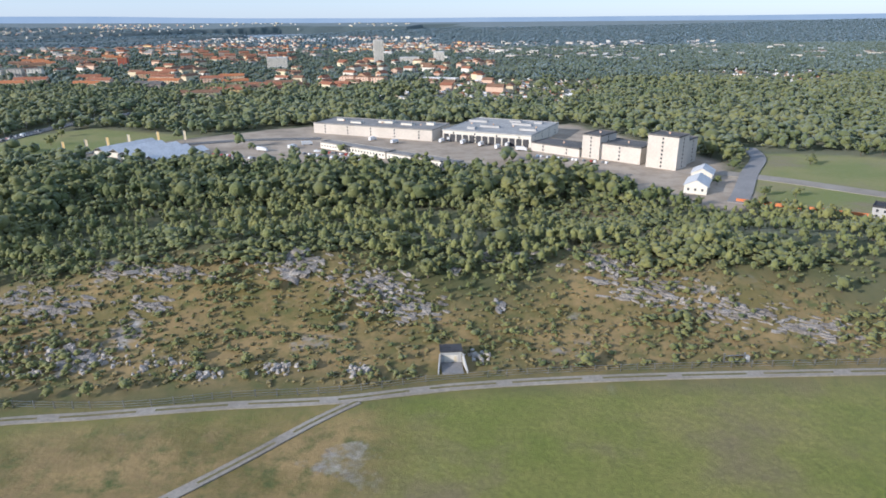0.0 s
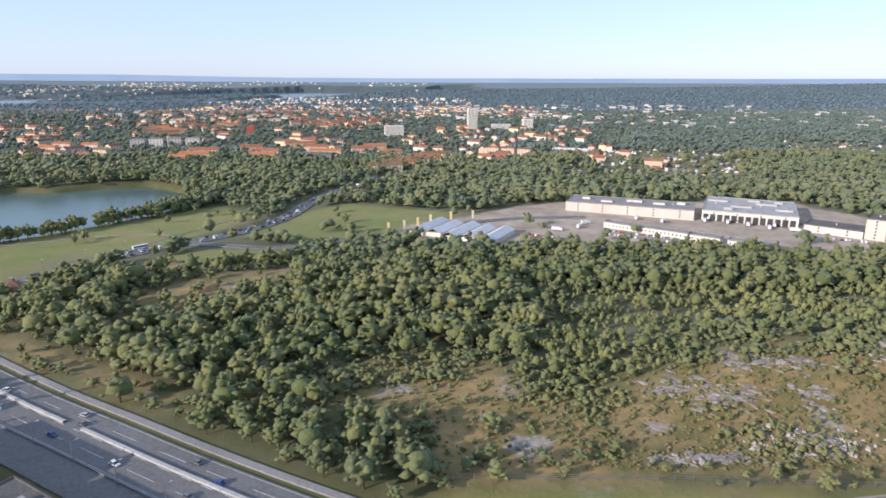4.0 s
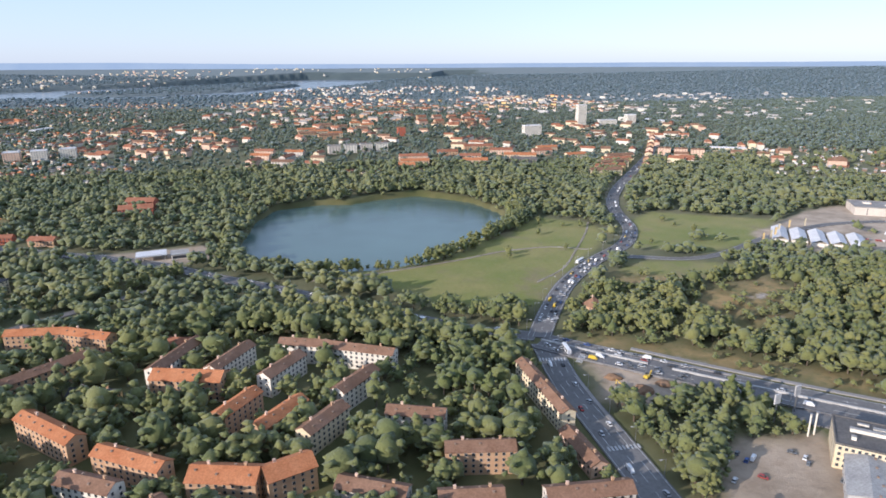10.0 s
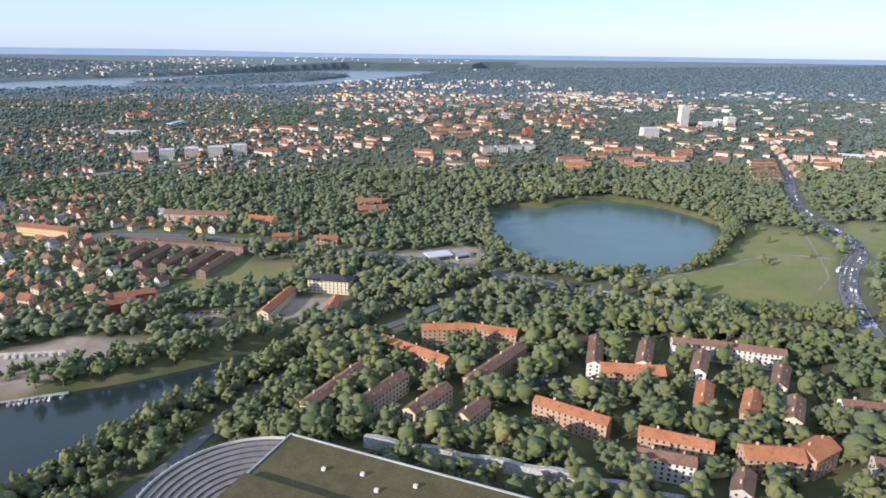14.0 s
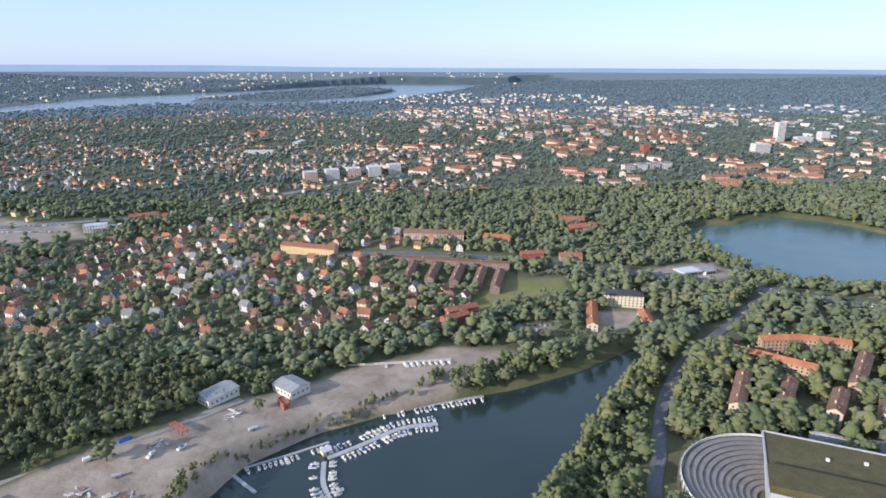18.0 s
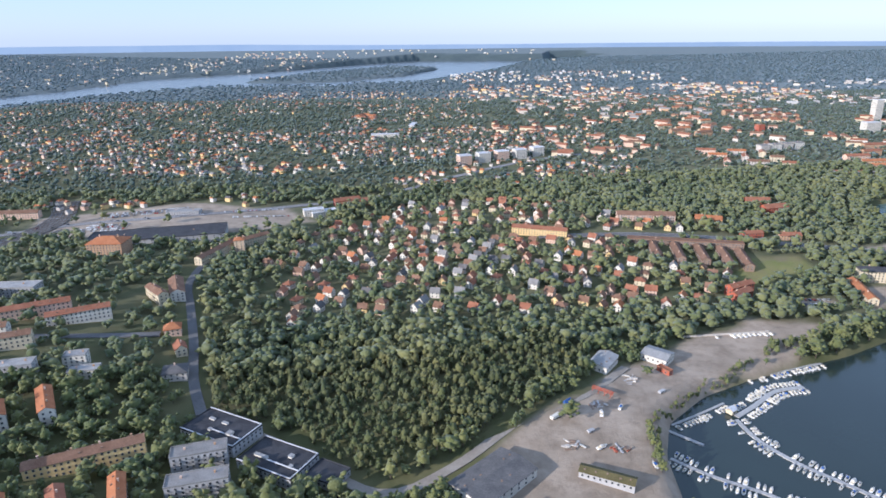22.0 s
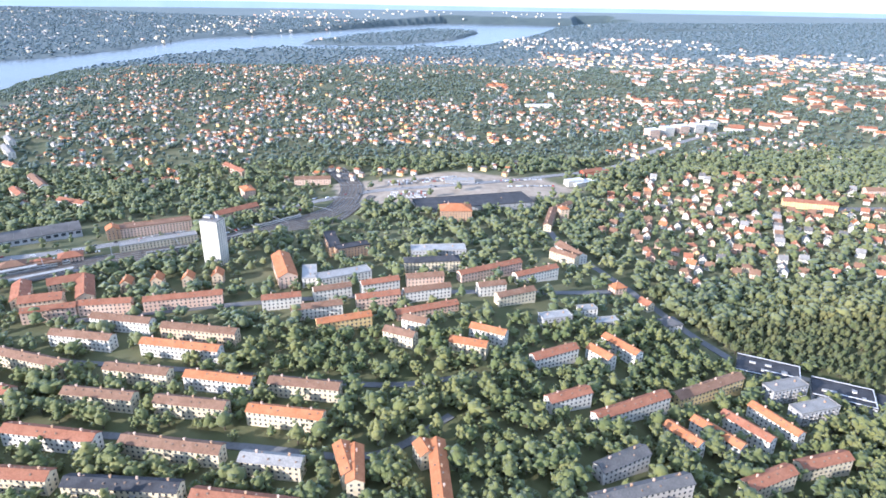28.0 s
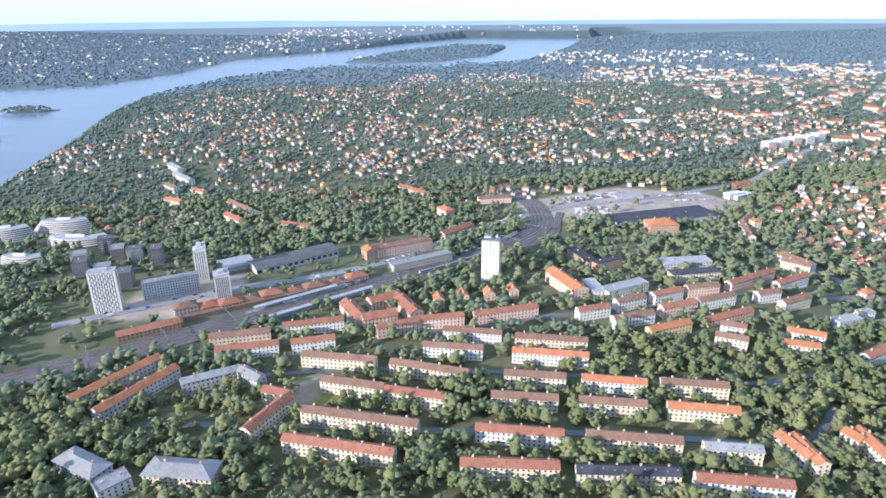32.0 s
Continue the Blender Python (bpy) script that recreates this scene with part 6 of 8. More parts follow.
# ---- the bunker door, the fence and the gate ----
def bunker():
    z = gz(1, 88.5)
    root = new("bunker")
    root.matrix_world = pose(1, 90.5, z, 0, 0, 4) @ Matrix.Diagonal((0.66, 0.66, 0.8, 1))
    part("portal", Geo().box(-2.6, 0, -0.5, -1.75, 0.6, 2.6).box(1.75, 0, -0.5, 2.6, 0.6, 2.6).box(-1.75, 0, 1.9, 1.75, 0.6, 2.6), CONCRETE, root)
    door = part("door", Geo().box(-1.74, 0.2, -0.4, 1.74, 0.4, 1.89), WALLS["white"], root, "white double steel door")
    part("door_leaf", Geo().box(0.04, 0.14, 0.02, 1.6, 0.199, 1.8), WALLS["white"], door)
    part("wicket", Geo().box(0.7, 0.10, 0.05, 1.3, 0.139, 1.5), WALLS["cream"], door)
    part("roof", Geo().box(-2.8, -0.2, 2.61, 2.8, 3.5, 2.9), ROOFS["dark"], root)
    for s in (-1, 1):
        v = [(s * 2.7, 0, -0.6), (s * 3.4, -5.0, -0.6), (s * 3.7, -5.0, -0.6), (s * 3.0, 0, -0.6)]
        part("wing_wall", Geo().hull(v if s > 0 else v[::-1], [(a, b, 2.3 if b == 0 else 0.6) for a, b, _ in (v if s > 0 else v[::-1])]), CONCRETE, root, "sloping concrete wing wall")
    part("ramp", Geo().box(-2.6, -5.2, -0.6, 2.6, -0.01, 0.25), PAVING, root)
    tagged(root, "concrete bunker portal with a white steel door set in the slope", "bunker")


bunker()
fence_line = [(x, y + 2.0) for x, y in smooth([(-134, 80), (-98, 79), (-52, 76.5), (-32, 79), (-16, 80.2), (1, 83.5), (28, 85.8), (70, 87), (120, 88)], 3.2)]
fence = tagged(new("fence"), "wire mesh fence along the airfield track", "fence", kind="structure")
post = Geo().box(-0.05, -0.05, -0.3, 0.05, 0.05, 1.3).data("post", STEEL)
for x, y in fence_line:
    if abs(x - 1) > 3:
        part("post", post, None, fence, at=pose(x, y, gz(x, y)))
for h in (0.3, 0.7, 1.15):
    g = ribbon(fence_line, 0.03, h, thick=0.04)
    part("wire", g, STEEL, fence)
gate = new("gate")
gate.matrix_world = pose(47, 90, gz(47, 90), 0, 0, 5)
part("gate_frame", Geo().box(-1.6, -0.06, 0.1, 1.6, 0.06, 0.22).box(-1.6, -0.06, 1.2, 1.6, 0.06, 1.32).box(-0.06, -0.05, 0.22, 0.06, 0.05, 1.2), STEEL, gate)
for s in (-1.7, 1.7):
    part("gate_post", Geo().box(s - 0.1, -0.1, -0.3, s + 0.1, 0.1, 1.7), STEEL, gate)
part("box", Geo().box(1.95, -0.3, -0.2, 2.5, 0.3, 1.1), WALLS["grey"], gate)
tagged(gate, "grey steel field gate with a switch box", "gate")


# ---- tents, banners, race course ----
def tent(x, y, L, W, turn):
    root = new("market_tent")
    root.matrix_world = pose(x, y, gz(x, y), 0, 0, turn)
    g = Geo()
    roof_gable(g, L, W, 2.0, W * 0.22, 0.1, 0.06)
    part("canvas_roof", g, ROOFS["white"], root)
    part("canvas_wall", Geo().box(-L / 2 + 0.05, -W / 2 + 0.05, -1, L / 2 - 0.05, W / 2 - 0.05, 1.95), WALLS["white"], root)
    tagged(root, "long white market tent", "tent", "white tents")
    blocked_areas.append((x, y, math.cos(radians(turn)), math.sin(radians(turn)), L / 2, W / 2))


for i in range(5):
    tent(-141 + i * 7.6, 278 - i * 4.9, 27 - 3 * (i % 2), 7.6, 62)
for i, (x, y) in enumerate(((-153, 267), (-147, 273), (-141, 280), (-131, 287), (-120, 290), (-160, 262))):
    banner = new("banner_pole")
    banner.matrix_world = pose(x, y, gz(x, y))
    part("pole", Geo().box(-0.08, -0.08, -0.3, 0.08, 0.08, 7.0), STEEL, banner)
    part("flag", Geo().box(0.09, -0.02, 2.6, 1.2, 0.02, 6.8), WALLS["yellow" if i % 2 else "cream"], banner)
    tagged(banner, "tall pole with a long upright banner", "flag", "banner poles")
road("race_track", [(101, 229), (112, 221), (124, 211), (143, 193), (180, 165), (230, 120)], 8.0, TRACK, "pale oval racing track", edge=False, middle=False)
road("works_road", [(90, 186), (98, 200), (112, 226), (128, 253), (134, 275)], 6.0, PAVING, "pale road past the mill", edge=False, middle=False)
block(132, 160, 30, -40, 6, 2, "grey", "dark", top="flat", chimneys=0, name="grandstand", label="long grandstand with a dark roof")
part("barrier", Geo().box(-18, -0.2, -0.3, 18, 0.2, 1.0), surface("orange board", (0.62, 0.20, 0.08), (0.70, 0.26, 0.10), 0.5, 2.0), None, at=pose(106, 179, gz(106, 179), 0, 0, -30))
tagged(bpy.data.objects["barrier"], "orange-red barrier boards by the track", "barrier")


# ---- filling station, arena, terraced offices ----
def filling_station(x, y, turn):
    root = new("filling_station")
    root.matrix_world = pose(x, y, gz(x, y), 0, 0, turn)
    part("canopy", Geo().box(-7, -4.5, 2.6, 7, 4.5, 3.2), ROOFS["white"], root, "wide white canopy")
    for a in (-5, 5):
        for b in (-2.5, 2.5):
            part("post", Geo().box(a - 0.2, b - 0.2, -0.3, a + 0.2, b + 0.2, 2.6), STEEL, root)
            part("pump", Geo().box(a + 0.8, b - 0.3, 0, a + 1.3, b + 0.3, 0.9), WALLS["white"], root)
    shop = part("shop", Geo().box(9, -5, -0.5, 17, 3, 2.2), WALLS["white"], root)
    part("shop_roof", Geo().box(8.7, -5.3, 2.21, 17.3, 3.3, 2.5), ROOFS["metal"], shop)
    part("shop_window", Geo().box(9.5, -5.06, 0.3, 16.5, -5.01, 1.7), PANE, shop)
    tagged(root, "white filling station with a flat canopy and shop", "filling station")
    blocked_areas.append((x, y, math.cos(radians(turn)), math.sin(radians(turn)), 18, 7))


filling_station(-471, 262, 20)


def arc(angles, r0, r1, z0, z1):
    """One curved solid between two radii."""
    n = len(angles)
    v = [(r * math.cos(a), r * math.sin(a), z) for a in angles for r, z in ((r0, z0), (r1, z0), (r1, z1), (r0, z1))]
    f = [(0, 1, 2, 3), (4 * n - 1, 4 * n - 2, 4 * n - 3, 4 * n - 4)]
    for i in range(n - 1):
        a = 4 * i
        f += [(a + k, a + 4 + k, a + 4 + (k + 1) % 4, a + (k + 1) % 4) for k in range(4)]
    return Geo().add(v, f)


def arena():
    z = gz(-520, 65)
    root = new("arena")
    root.matrix_world = pose(-522, 63, z)
    panel = Geo().box(-1.25, -0.12, 0, 1.25, 0.12, 2.2).data("panel", WALLS["white"])
    n = 13
    for k in range(11):
        r0, r1, h = 6.0 + k * 1.86, 7.86 + k * 1.86, 0.6 + k * 0.42
        angles = [radians(72 + 128 * i / 22) for i in range(23)]
        part("tier", arc(angles, r0, r1, -0.5, h), SEATING, root)
        part("railing", arc(angles, r1 - 0.2, r1 - 0.1, h + 0.01, h + 0.4), ROOFS["slate"], root)
    for i in range(28):
        a = radians(70 + 132 * i / 27)
        part("panel", panel, None, root, at=pose(27 * math.cos(a), 27 * math.sin(a), 3.4, 0, 0, math.degrees(a) + 90))
        part("rib", Geo().box(-0.1, -0.15, -1, 0.1, 0.15, 5.8), STEEL, root, at=pose(27.5 * math.cos(a), 27.5 * math.sin(a), 0, 0, 0, math.degrees(a) + 90))
    hall = part("hall", Geo().box(-38, -15, -2, 38, 15, 7.6), WALLS["grey"], root, at=pose(35, -6, 0, 0, 0, -24))
    part("hall_roof", Geo().box(-38.5, -15.5, 7.61, 38.5, 15.5, 8.2), ROOFS["olive"], hall, "moss-stained olive felt roof")
    part("upper_roof", Geo().box(-38.3, -15.3, 8.21, 30, -4.0, 9.8), ROOFS["olive"], hall)
    part("parapet", Geo().box(-38.5, 15.5, 7.4, 38.5, 15.9, 8.6).box(-38.9, -15.5, 7.4, -38.5, 15.9, 8.6), WALLS["grey"], hall)
    for a, b in ((-12, 8), (-6, 4), (2, 9), (10, 5), (-22, 6), (18, 10)):
        part("roof_vent", Geo().box(a - 0.5, b - 0.4, 8.21, a + 0.5, b + 0.4, 9.0), WALLS["white"], hall)
    tagged(root, "open arena with curved concrete tiers and a wide olive-brown roof", "arena")
    blocked_areas.append((-522, 64, 1.0, 0.0, 28, 28))
    blocked_areas.append((-487, 57, math.cos(radians(-24)), math.sin(radians(-24)), 40, 17))


arena()
cut = smooth([(-497, 92), (-480, 86.5), (-466, 82), (-450, 77), (-436, 72), (-420, 66), (-400, 55)], 3.0)
g = Geo()
for i, ((ax, ay), (bx, by)) in enumerate(zip(cut, cut[1:])):
    h0, h1 = 3.4 + math.sin(i * 1.3) * 0.5, 3.4 + math.sin(i * 1.3 + 1.3) * 0.5
    g.hull([(ax, ay, -17), (bx, by, -17), (bx + 0.8, by + 2.2, -17), (ax + 0.8, ay + 2.2, -17)], [(ax + 0.3, ay + 0.8, -14 + h0), (bx + 0.3, by + 0.8, -14 + h1), (bx + 0.9, by + 2.2, -14 + h1), (ax + 0.9, ay + 2.2, -14 + h0)])
tagged(part("rock_cutting", g, surface("pale rock face", (0.46, 0.43, 0.39), (0.62, 0.59, 0.54), 0.2, 1.4, 0.9, 0.6, 0.2, 0.8), None), "pale blasted rock face behind the arena", "rock face", kind="structure")
blocked_lines.append((cut, 1.5))


def terraces(x, y, r, deep, floors, a0, a1):
    """A curved office wing: bands of glass and parapet, each floor set back behind the one below."""
    root = new("terraced_office")
    root.matrix_world = pose(x, y, gz(x, y))
    for k in range(floors):
        z, back = k * 1.35, 0.55 * k
        lo, hi = a0 + 3.0 * k, a1 - 1.2 * k
        angles = [radians(lo + (hi - lo) * i / 20) for i in range(21)]
        part("window_band", arc(angles, r - deep, r - back - 0.35, z - (3 if k == 0 else 0), z + 0.60), PANE, root)
        part("parapet_band", arc(angles, r - deep - 0.1, r - back, z + 0.605, z + 1.345), WALLS["beige"], root)
    part("roof", arc(angles, r - deep + 0.5, r - back - 0.8, floors * 1.35, floors * 1.35 + 0.3), ROOFS["metal"], root)
    part("plant_room", arc(angles[6:14], r - deep + 1.5, r - deep + 4.0, floors * 1.35 + 0.305, floors * 1.35 + 1.6), WALLS["white"], root)
    tagged(root, "cream office building of stacked curved terraces", "office", "terraced offices")
    mid = radians((a0 + a1) / 2)
    blocked_areas.append((x + (r - deep / 2) * math.cos(mid), y + (r - deep / 2) * math.sin(mid), 1.0, 0.0, r * 0.8, deep))


terraces(-1376, 268, 30, 12, 5, 205, 322)
terraces(-1402, 300, 32, 13, 8, 215, 318)
terraces(-1440, 282, 30, 12, 8, 225, 330)
terraces(-1392, 226, 22, 9, 4, 215, 310)


# ---- the harbour ----
def boat_kind(L, hull, cover):
    root = new("boat")
    w = L * 0.17
    low = [(-L / 2, -w * 0.7, -0.1), (L * 0.2, -w * 0.7, -0.1), (L * 0.42, 0, -0.1), (L * 0.2, w * 0.7, -0.1), (-L / 2, w * 0.7, -0.1)]
    high = [(-L / 2, -w, 0.45), (L * 0.18, -w, 0.5), (L / 2, 0, 0.62), (L * 0.18, w, 0.5), (-L / 2, w, 0.45)]
    part("hull", Geo().hull(low, high), hull, root)
    part("deck", Geo().hull([(a * 0.86, b * 0.8, 0.47) for a, b, _ in high], [(a * 0.84, b * 0.76, 0.60) for a, b, _ in high]), WALLS["cream"], root)
    cab = part("cabin", Geo().hull([(-L * 0.2, -w * 0.6, 0.6), (L * 0.16, -w * 0.6, 0.6), (L * 0.16, w * 0.6, 0.6), (-L * 0.2, w * 0.6, 0.6)], [(-L * 0.18, -w * 0.5, 1.05), (L * 0.05, -w * 0.5, 1.05), (L * 0.05, w * 0.5, 1.05), (-L * 0.18, w * 0.5, 1.05)]), cover, root)
    part("windscreen", Geo().hull([(L * 0.10, -w * 0.52, 0.75), (L * 0.165, -w * 0.52, 0.62), (L * 0.165, w * 0.52, 0.62), (L * 0.10, w * 0.52, 0.75)], [(L * 0.05, -w * 0.45, 1.06), (L * 0.07, -w * 0.45, 1.06), (L * 0.07, w * 0.45, 1.06), (L * 0.05, w * 0.45, 1.06)]), PANE, cab)
    return tagged(root, "small white motor boat", "boat", "boats in the harbour")


BLUE = surface("blue tarpaulin", (0.05, 0.12, 0.35), (0.08, 0.18, 0.45), 0.8, 3.0, 0.6)
BOAT_WHITE = surface("boat gelcoat", (0.76, 0.76, 0.74), (0.84, 0.84, 0.82), 0.4, 3.0, 0.3, 0.92, 0.5, 0.05)
fleet = [boat_kind(3.0, BOAT_WHITE, WALLS["white"]), boat_kind(3.6, BOAT_WHITE, BLUE), boat_kind(2.6, BOAT_WHITE, WALLS["grey"]), boat_kind(4.2, BOAT_WHITE, WALLS["white"])]
tagged(fleet[1], "white motor boat with a blue cover")
tagged(fleet[3], "larger white cabin cruiser")
moored, used = 0, set()
crew = random.Random(12)


def moor(x, y, z, turn, lift=0.0):
    k = crew.choices((0, 1, 2, 3), (5, 2, 4, 2))[0]
    m = pose(x, y, z, 0, 0, turn)
    if k in used:
        copy_thing(fleet[k], m)
    else:
        used.add(k)
        fleet[k].matrix_basis = m


def jetty(points, width, boats, sides=(-1, 1)):
    root = tagged(new("jetty"), "grey wooden floating jetty with moored boats", "jetty", "harbour jetties")
    line = smooth(points, 2.0)
    for (ax, ay), (bx, by) in zip(line, line[1:]):
        d = math.hypot(bx - ax, by - ay)
        part("deck_section", Geo().box(-d / 2, -width / 2, -0.15, d / 2 - 0.05, width / 2, 0.35), CONCRETE, root, at=pose((ax + bx) / 2, (ay + by) / 2, WATER_Z, 0, 0, math.degrees(math.atan2(by - ay, bx - ax))))
    if boats:
        p = np.array(line)
        s = np.concatenate([[0], np.cumsum(np.linalg.norm(np.diff(p, axis=0), axis=1))])
        for u in np.arange(0.8, s[-1], 1.75):
            x, y = np.interp(u, s, p[:, 0]), np.interp(u, s, p[:, 1])
            x2, y2 = np.interp(u + 0.5, s, p[:, 0]), np.interp(u + 0.5, s, p[:, 1])
            a = math.atan2(y2 - y, x2 - x + 1e-6)
            for side in sides:
                if crew.random() < 0.27:
                    continue
                off = width / 2 + 2.2
                moor(x - math.sin(a) * off * side, y + math.cos(a) * off * side, WATER_Z, math.degrees(a) + 90 * side + crew.uniform(-6, 6) + (180 if crew.random() < 0.3 else 0))


jetty([(-694, 94), (-685, 85), (-674, 75)], 1.2, False)
jetty([(-681, 87), (-668, 94), (-656, 101)], 1.0, True, (-1,))
jetty([(-655, 92), (-645, 99), (-632, 109), (-619, 112)], 2.0, True)
jetty([(-656, 90), (-654, 78), (-647, 65), (-636, 53), (-626, 42)], 1.6, True)
jetty([(-640, 119), (-627, 123), (-612, 128), (-601, 131)], 1.2, True, (-1,))
jetty([(-688, 68), (-678, 59), (-664, 50), (-652, 40)], 1.4, True)
hut = new("harbour_hut")
hut.matrix_world = pose(-656, 94.5, WATER_Z + 0.3, 0, 0, 35)
part("wall", Geo().box(-1.6, -1.3, 0, 1.6, 1.3, 1.7), WALLS["cream"], hut)
g = Geo()
roof_gable(g, 3.2, 2.6, 1.7, 0.7, 0.2, 0.1)
part("roof", g, ROOFS["white"], hut)
part("door", Geo().box(-0.3, -1.36, 0.02, 0.3, -1.31, 1.2), DARK_METAL, hut)
tagged(hut, "small cream hut on the jetty", "hut")
for x, y, turn in ((-712, 66, 30), (-700, 88, 60), (-708, 84, 80), (-697, 58, 100), (-632, 149, 118), (-629.5, 149.2, 121), (-627, 149.6, 117), (-624.5, 150, 122), (-622, 150.2, 119), (-619.5, 150.4, 123), (-617, 150.6, 118), (-614, 150.8, 126), (-640, 148, 100)):
    moor(x, y, gz(x, y) + 0.35, turn)
fence = tagged(new("yard_fence"), "low pale board fence round the winter berths of the yard", "fence")
for i in range(16):
    x, y = -655 + 2.7 * i, 148.6 + 0.32 * i
    part("panel", Geo().box(-1.28, -0.06, -0.3, 1.28, 0.06, 1.0), WALLS["beige"], fence, at=pose(x, y, gz(x, y), 0, 0, 6.8))


# ---- clutter of the boat yard ----
def scrap(x, y, n, spread_by, mats, label, seed):
    rng = random.Random(seed)
    root = tagged(new("scrap_pile"), label, "scrap pile", "yard piles")
    root.matrix_world = pose(x, y, gz(x, y))
    for i in range(n):
        a, b, h = rng.uniform(0.5, 1.8), rng.uniform(0.1, 0.4), rng.uniform(0.1, 0.45)
        part("plank", Geo().box(-a, -b, 0, a, b, h), mats[i % len(mats)], root, at=pose(rng.gauss(0, spread_by), rng.gauss(0, spread_by * 0.6), rng.uniform(-0.05, 0.25), 0, rng.uniform(-6, 6), rng.uniform(0, 180)))


scrap(-708, 89, 14, 1.6, (WALLS["brown"], WALLS["grey"], WALLS["beige"]), "heap of weathered timber and scrap", 1)
scrap(-723, 67, 14, 1.8, (WALLS["beige"], WALLS["brown"], WALLS["white"]), "heap of pale timber on the gravel", 2)
scrap(-706, 66, 10, 1.4, (WALLS["brown"], WALLS["red"], WALLS["grey"]), "heap of scrap on the gravel", 3)
scrap(-690, 108, 14, 2.6, (WALLS["grey"], WALLS["white"], WALLS["beige"]), "scattered boat parts beside a shed", 4)
rack = tagged(new("mast_rack"), "long red steel rack for masts", "rack")
rack.matrix_world = pose(-704.5, 97, gz(-704.5, 97), 0, 0, -38)
for u in (-3.6, -1.2, 1.2, 3.6):
    for v in (-0.9, 0.9):
        part("upright", Geo().box(u - 0.1, v - 0.1, -0.3, u + 0.1, v + 0.1, 1.5), WALLS["red"], rack)
for v in (-0.9, 0.0, 0.9):
    part("beam", Geo().box(-4.2, v - 0.12, 1.5, 4.2, v + 0.12, 1.72), WALLS["red"], rack)
for x, y, turn, a, b, h, colour, label in ((-725, 81, 40, 2.2, 0.7, 1.3, "white", "white trailer parked on gravel"), (-681, 100, 35, 1.5, 0.6, 1.0, "grey", "grey trailer parked on gravel"), (-714, 74, 30, 1.3, 0.6, 1.0, "grey", "grey work trailer on gravel")):
    t = tagged(new("trailer"), label, "trailer")
    t.matrix_world = pose(x, y, gz(x, y), 0, 0, turn)
    part("bed", Geo().box(-a, -b, 0.25, a, b, h), WALLS[colour], t)
    part("drawbar", Geo().box(a, -0.06, 0.3, a + 0.8, 0.06, 0.42), STEEL, t)
    for v in (-b - 0.02, b + 0.02):
        part("wheel", Geo().hull([(0.3 * math.cos(i * 0.785), v - 0.06, 0.3 + 0.3 * math.sin(i * 0.785)) for i in range(8)], [(0.3 * math.cos(i * 0.785), v + 0.06, 0.3 + 0.3 * math.sin(i * 0.785)) for i in range(8)]), DARK_METAL, t)
tarp = tagged(new("covered_boat"), "boat under a blue tarpaulin on the gravel", "boat")
tarp.matrix_world = pose(-719, 90.5, gz(-719, 90.5), 0, 0, 40)
part("tarpaulin", Geo().hull([(-2, -0.8, 0), (1.2, -0.8, 0), (2.2, 0, 0), (1.2, 0.8, 0), (-2, 0.8, 0)], [(-1.9, -0.1, 1.1), (1.0, -0.1, 1.2), (1.9, 0, 0.9), (1.0, 0.1, 1.2), (-1.9, 0.1, 1.1)]), BLUE, tarp)


# ---- vehicles ----
def car_kind(paint, L, H, label, van=False):
    root = new("car")
    w = 0.46
    part("body", Geo().hull([(-L / 2, -w, 0.15), (L / 2, -w, 0.15), (L / 2, w, 0.15), (-L / 2, w, 0.15)], [(-L / 2 + 0.04, -w, H * 0.58), (L / 2 - 0.05, -w, H * 0.5), (L / 2 - 0.05, w, H * 0.5), (-L / 2 + 0.04, w, H * 0.58)]), paint, root)
    a, b = (-L * 0.48, L * 0.30) if van else (-L * 0.40, L * 0.16)
    cab = part("cabin", Geo().hull([(a, -w * 0.95, H * 0.55), (b + L * 0.1, -w * 0.95, H * 0.5), (b + L * 0.1, w * 0.95, H * 0.5), (a, w * 0.95, H * 0.55)], [(a + L * 0.06, -w * 0.8, H), (b - L * 0.06, -w * 0.8, H), (b - L * 0.06, w * 0.8, H), (a + L * 0.06, w * 0.8, H)]), paint if van else PANE, root)
    if not van:
        part("roof", Geo().box(a + L * 0.07, -w * 0.78, H + 0.002, b - L * 0.07, w * 0.78, H + 0.03), paint, cab)
    n = 10
    for x in (-L * 0.31, L * 0.31):
        for s in (-1, 1):
            ring = [(x + 0.17 * math.cos(i * math.tau / n), 0.17 + 0.17 * math.sin(i * math.tau / n)) for i in range(n)]
            part("wheel", Geo().hull([(p, s * w - 0.06, q) for p, q in ring], [(p, s * w + 0.02, q) for p, q in ring]), DARK_METAL, root)
    return tagged(root, label, "car", "cars on the roads")


def paint_of(name, c, rough=0.3):
    return surface(name, c, tuple(v * 0.9 for v in c), 0.5, 4.0, rough, 0.95, 0.5, 0.0)


CAR_PAINTS = [("white car paint", (0.75, 0.75, 0.74)), ("silver car paint", (0.45, 0.46, 0.47)), ("black car paint", (0.03, 0.03, 0.035)), ("grey car paint", (0.16, 0.17, 0.18)), ("red car paint", (0.35, 0.04, 0.03)), ("blue car paint", (0.04, 0.09, 0.28)), ("yellow car paint", (0.70, 0.48, 0.05))]
garage = [car_kind(paint_of(n, c), 2.3, 0.78, f"{n.split()[0]} passenger car on the asphalt") for n, c in CAR_PAINTS]
garage += [car_kind(bpy.data.materials["white car paint"], 2.9, 1.15, "white delivery van on the asphalt", True), car_kind(bpy.data.materials["yellow car paint"], 2.9, 1.15, "yellow van on the asphalt", True)]
driven, drivers_seat = set(), random.Random(4)


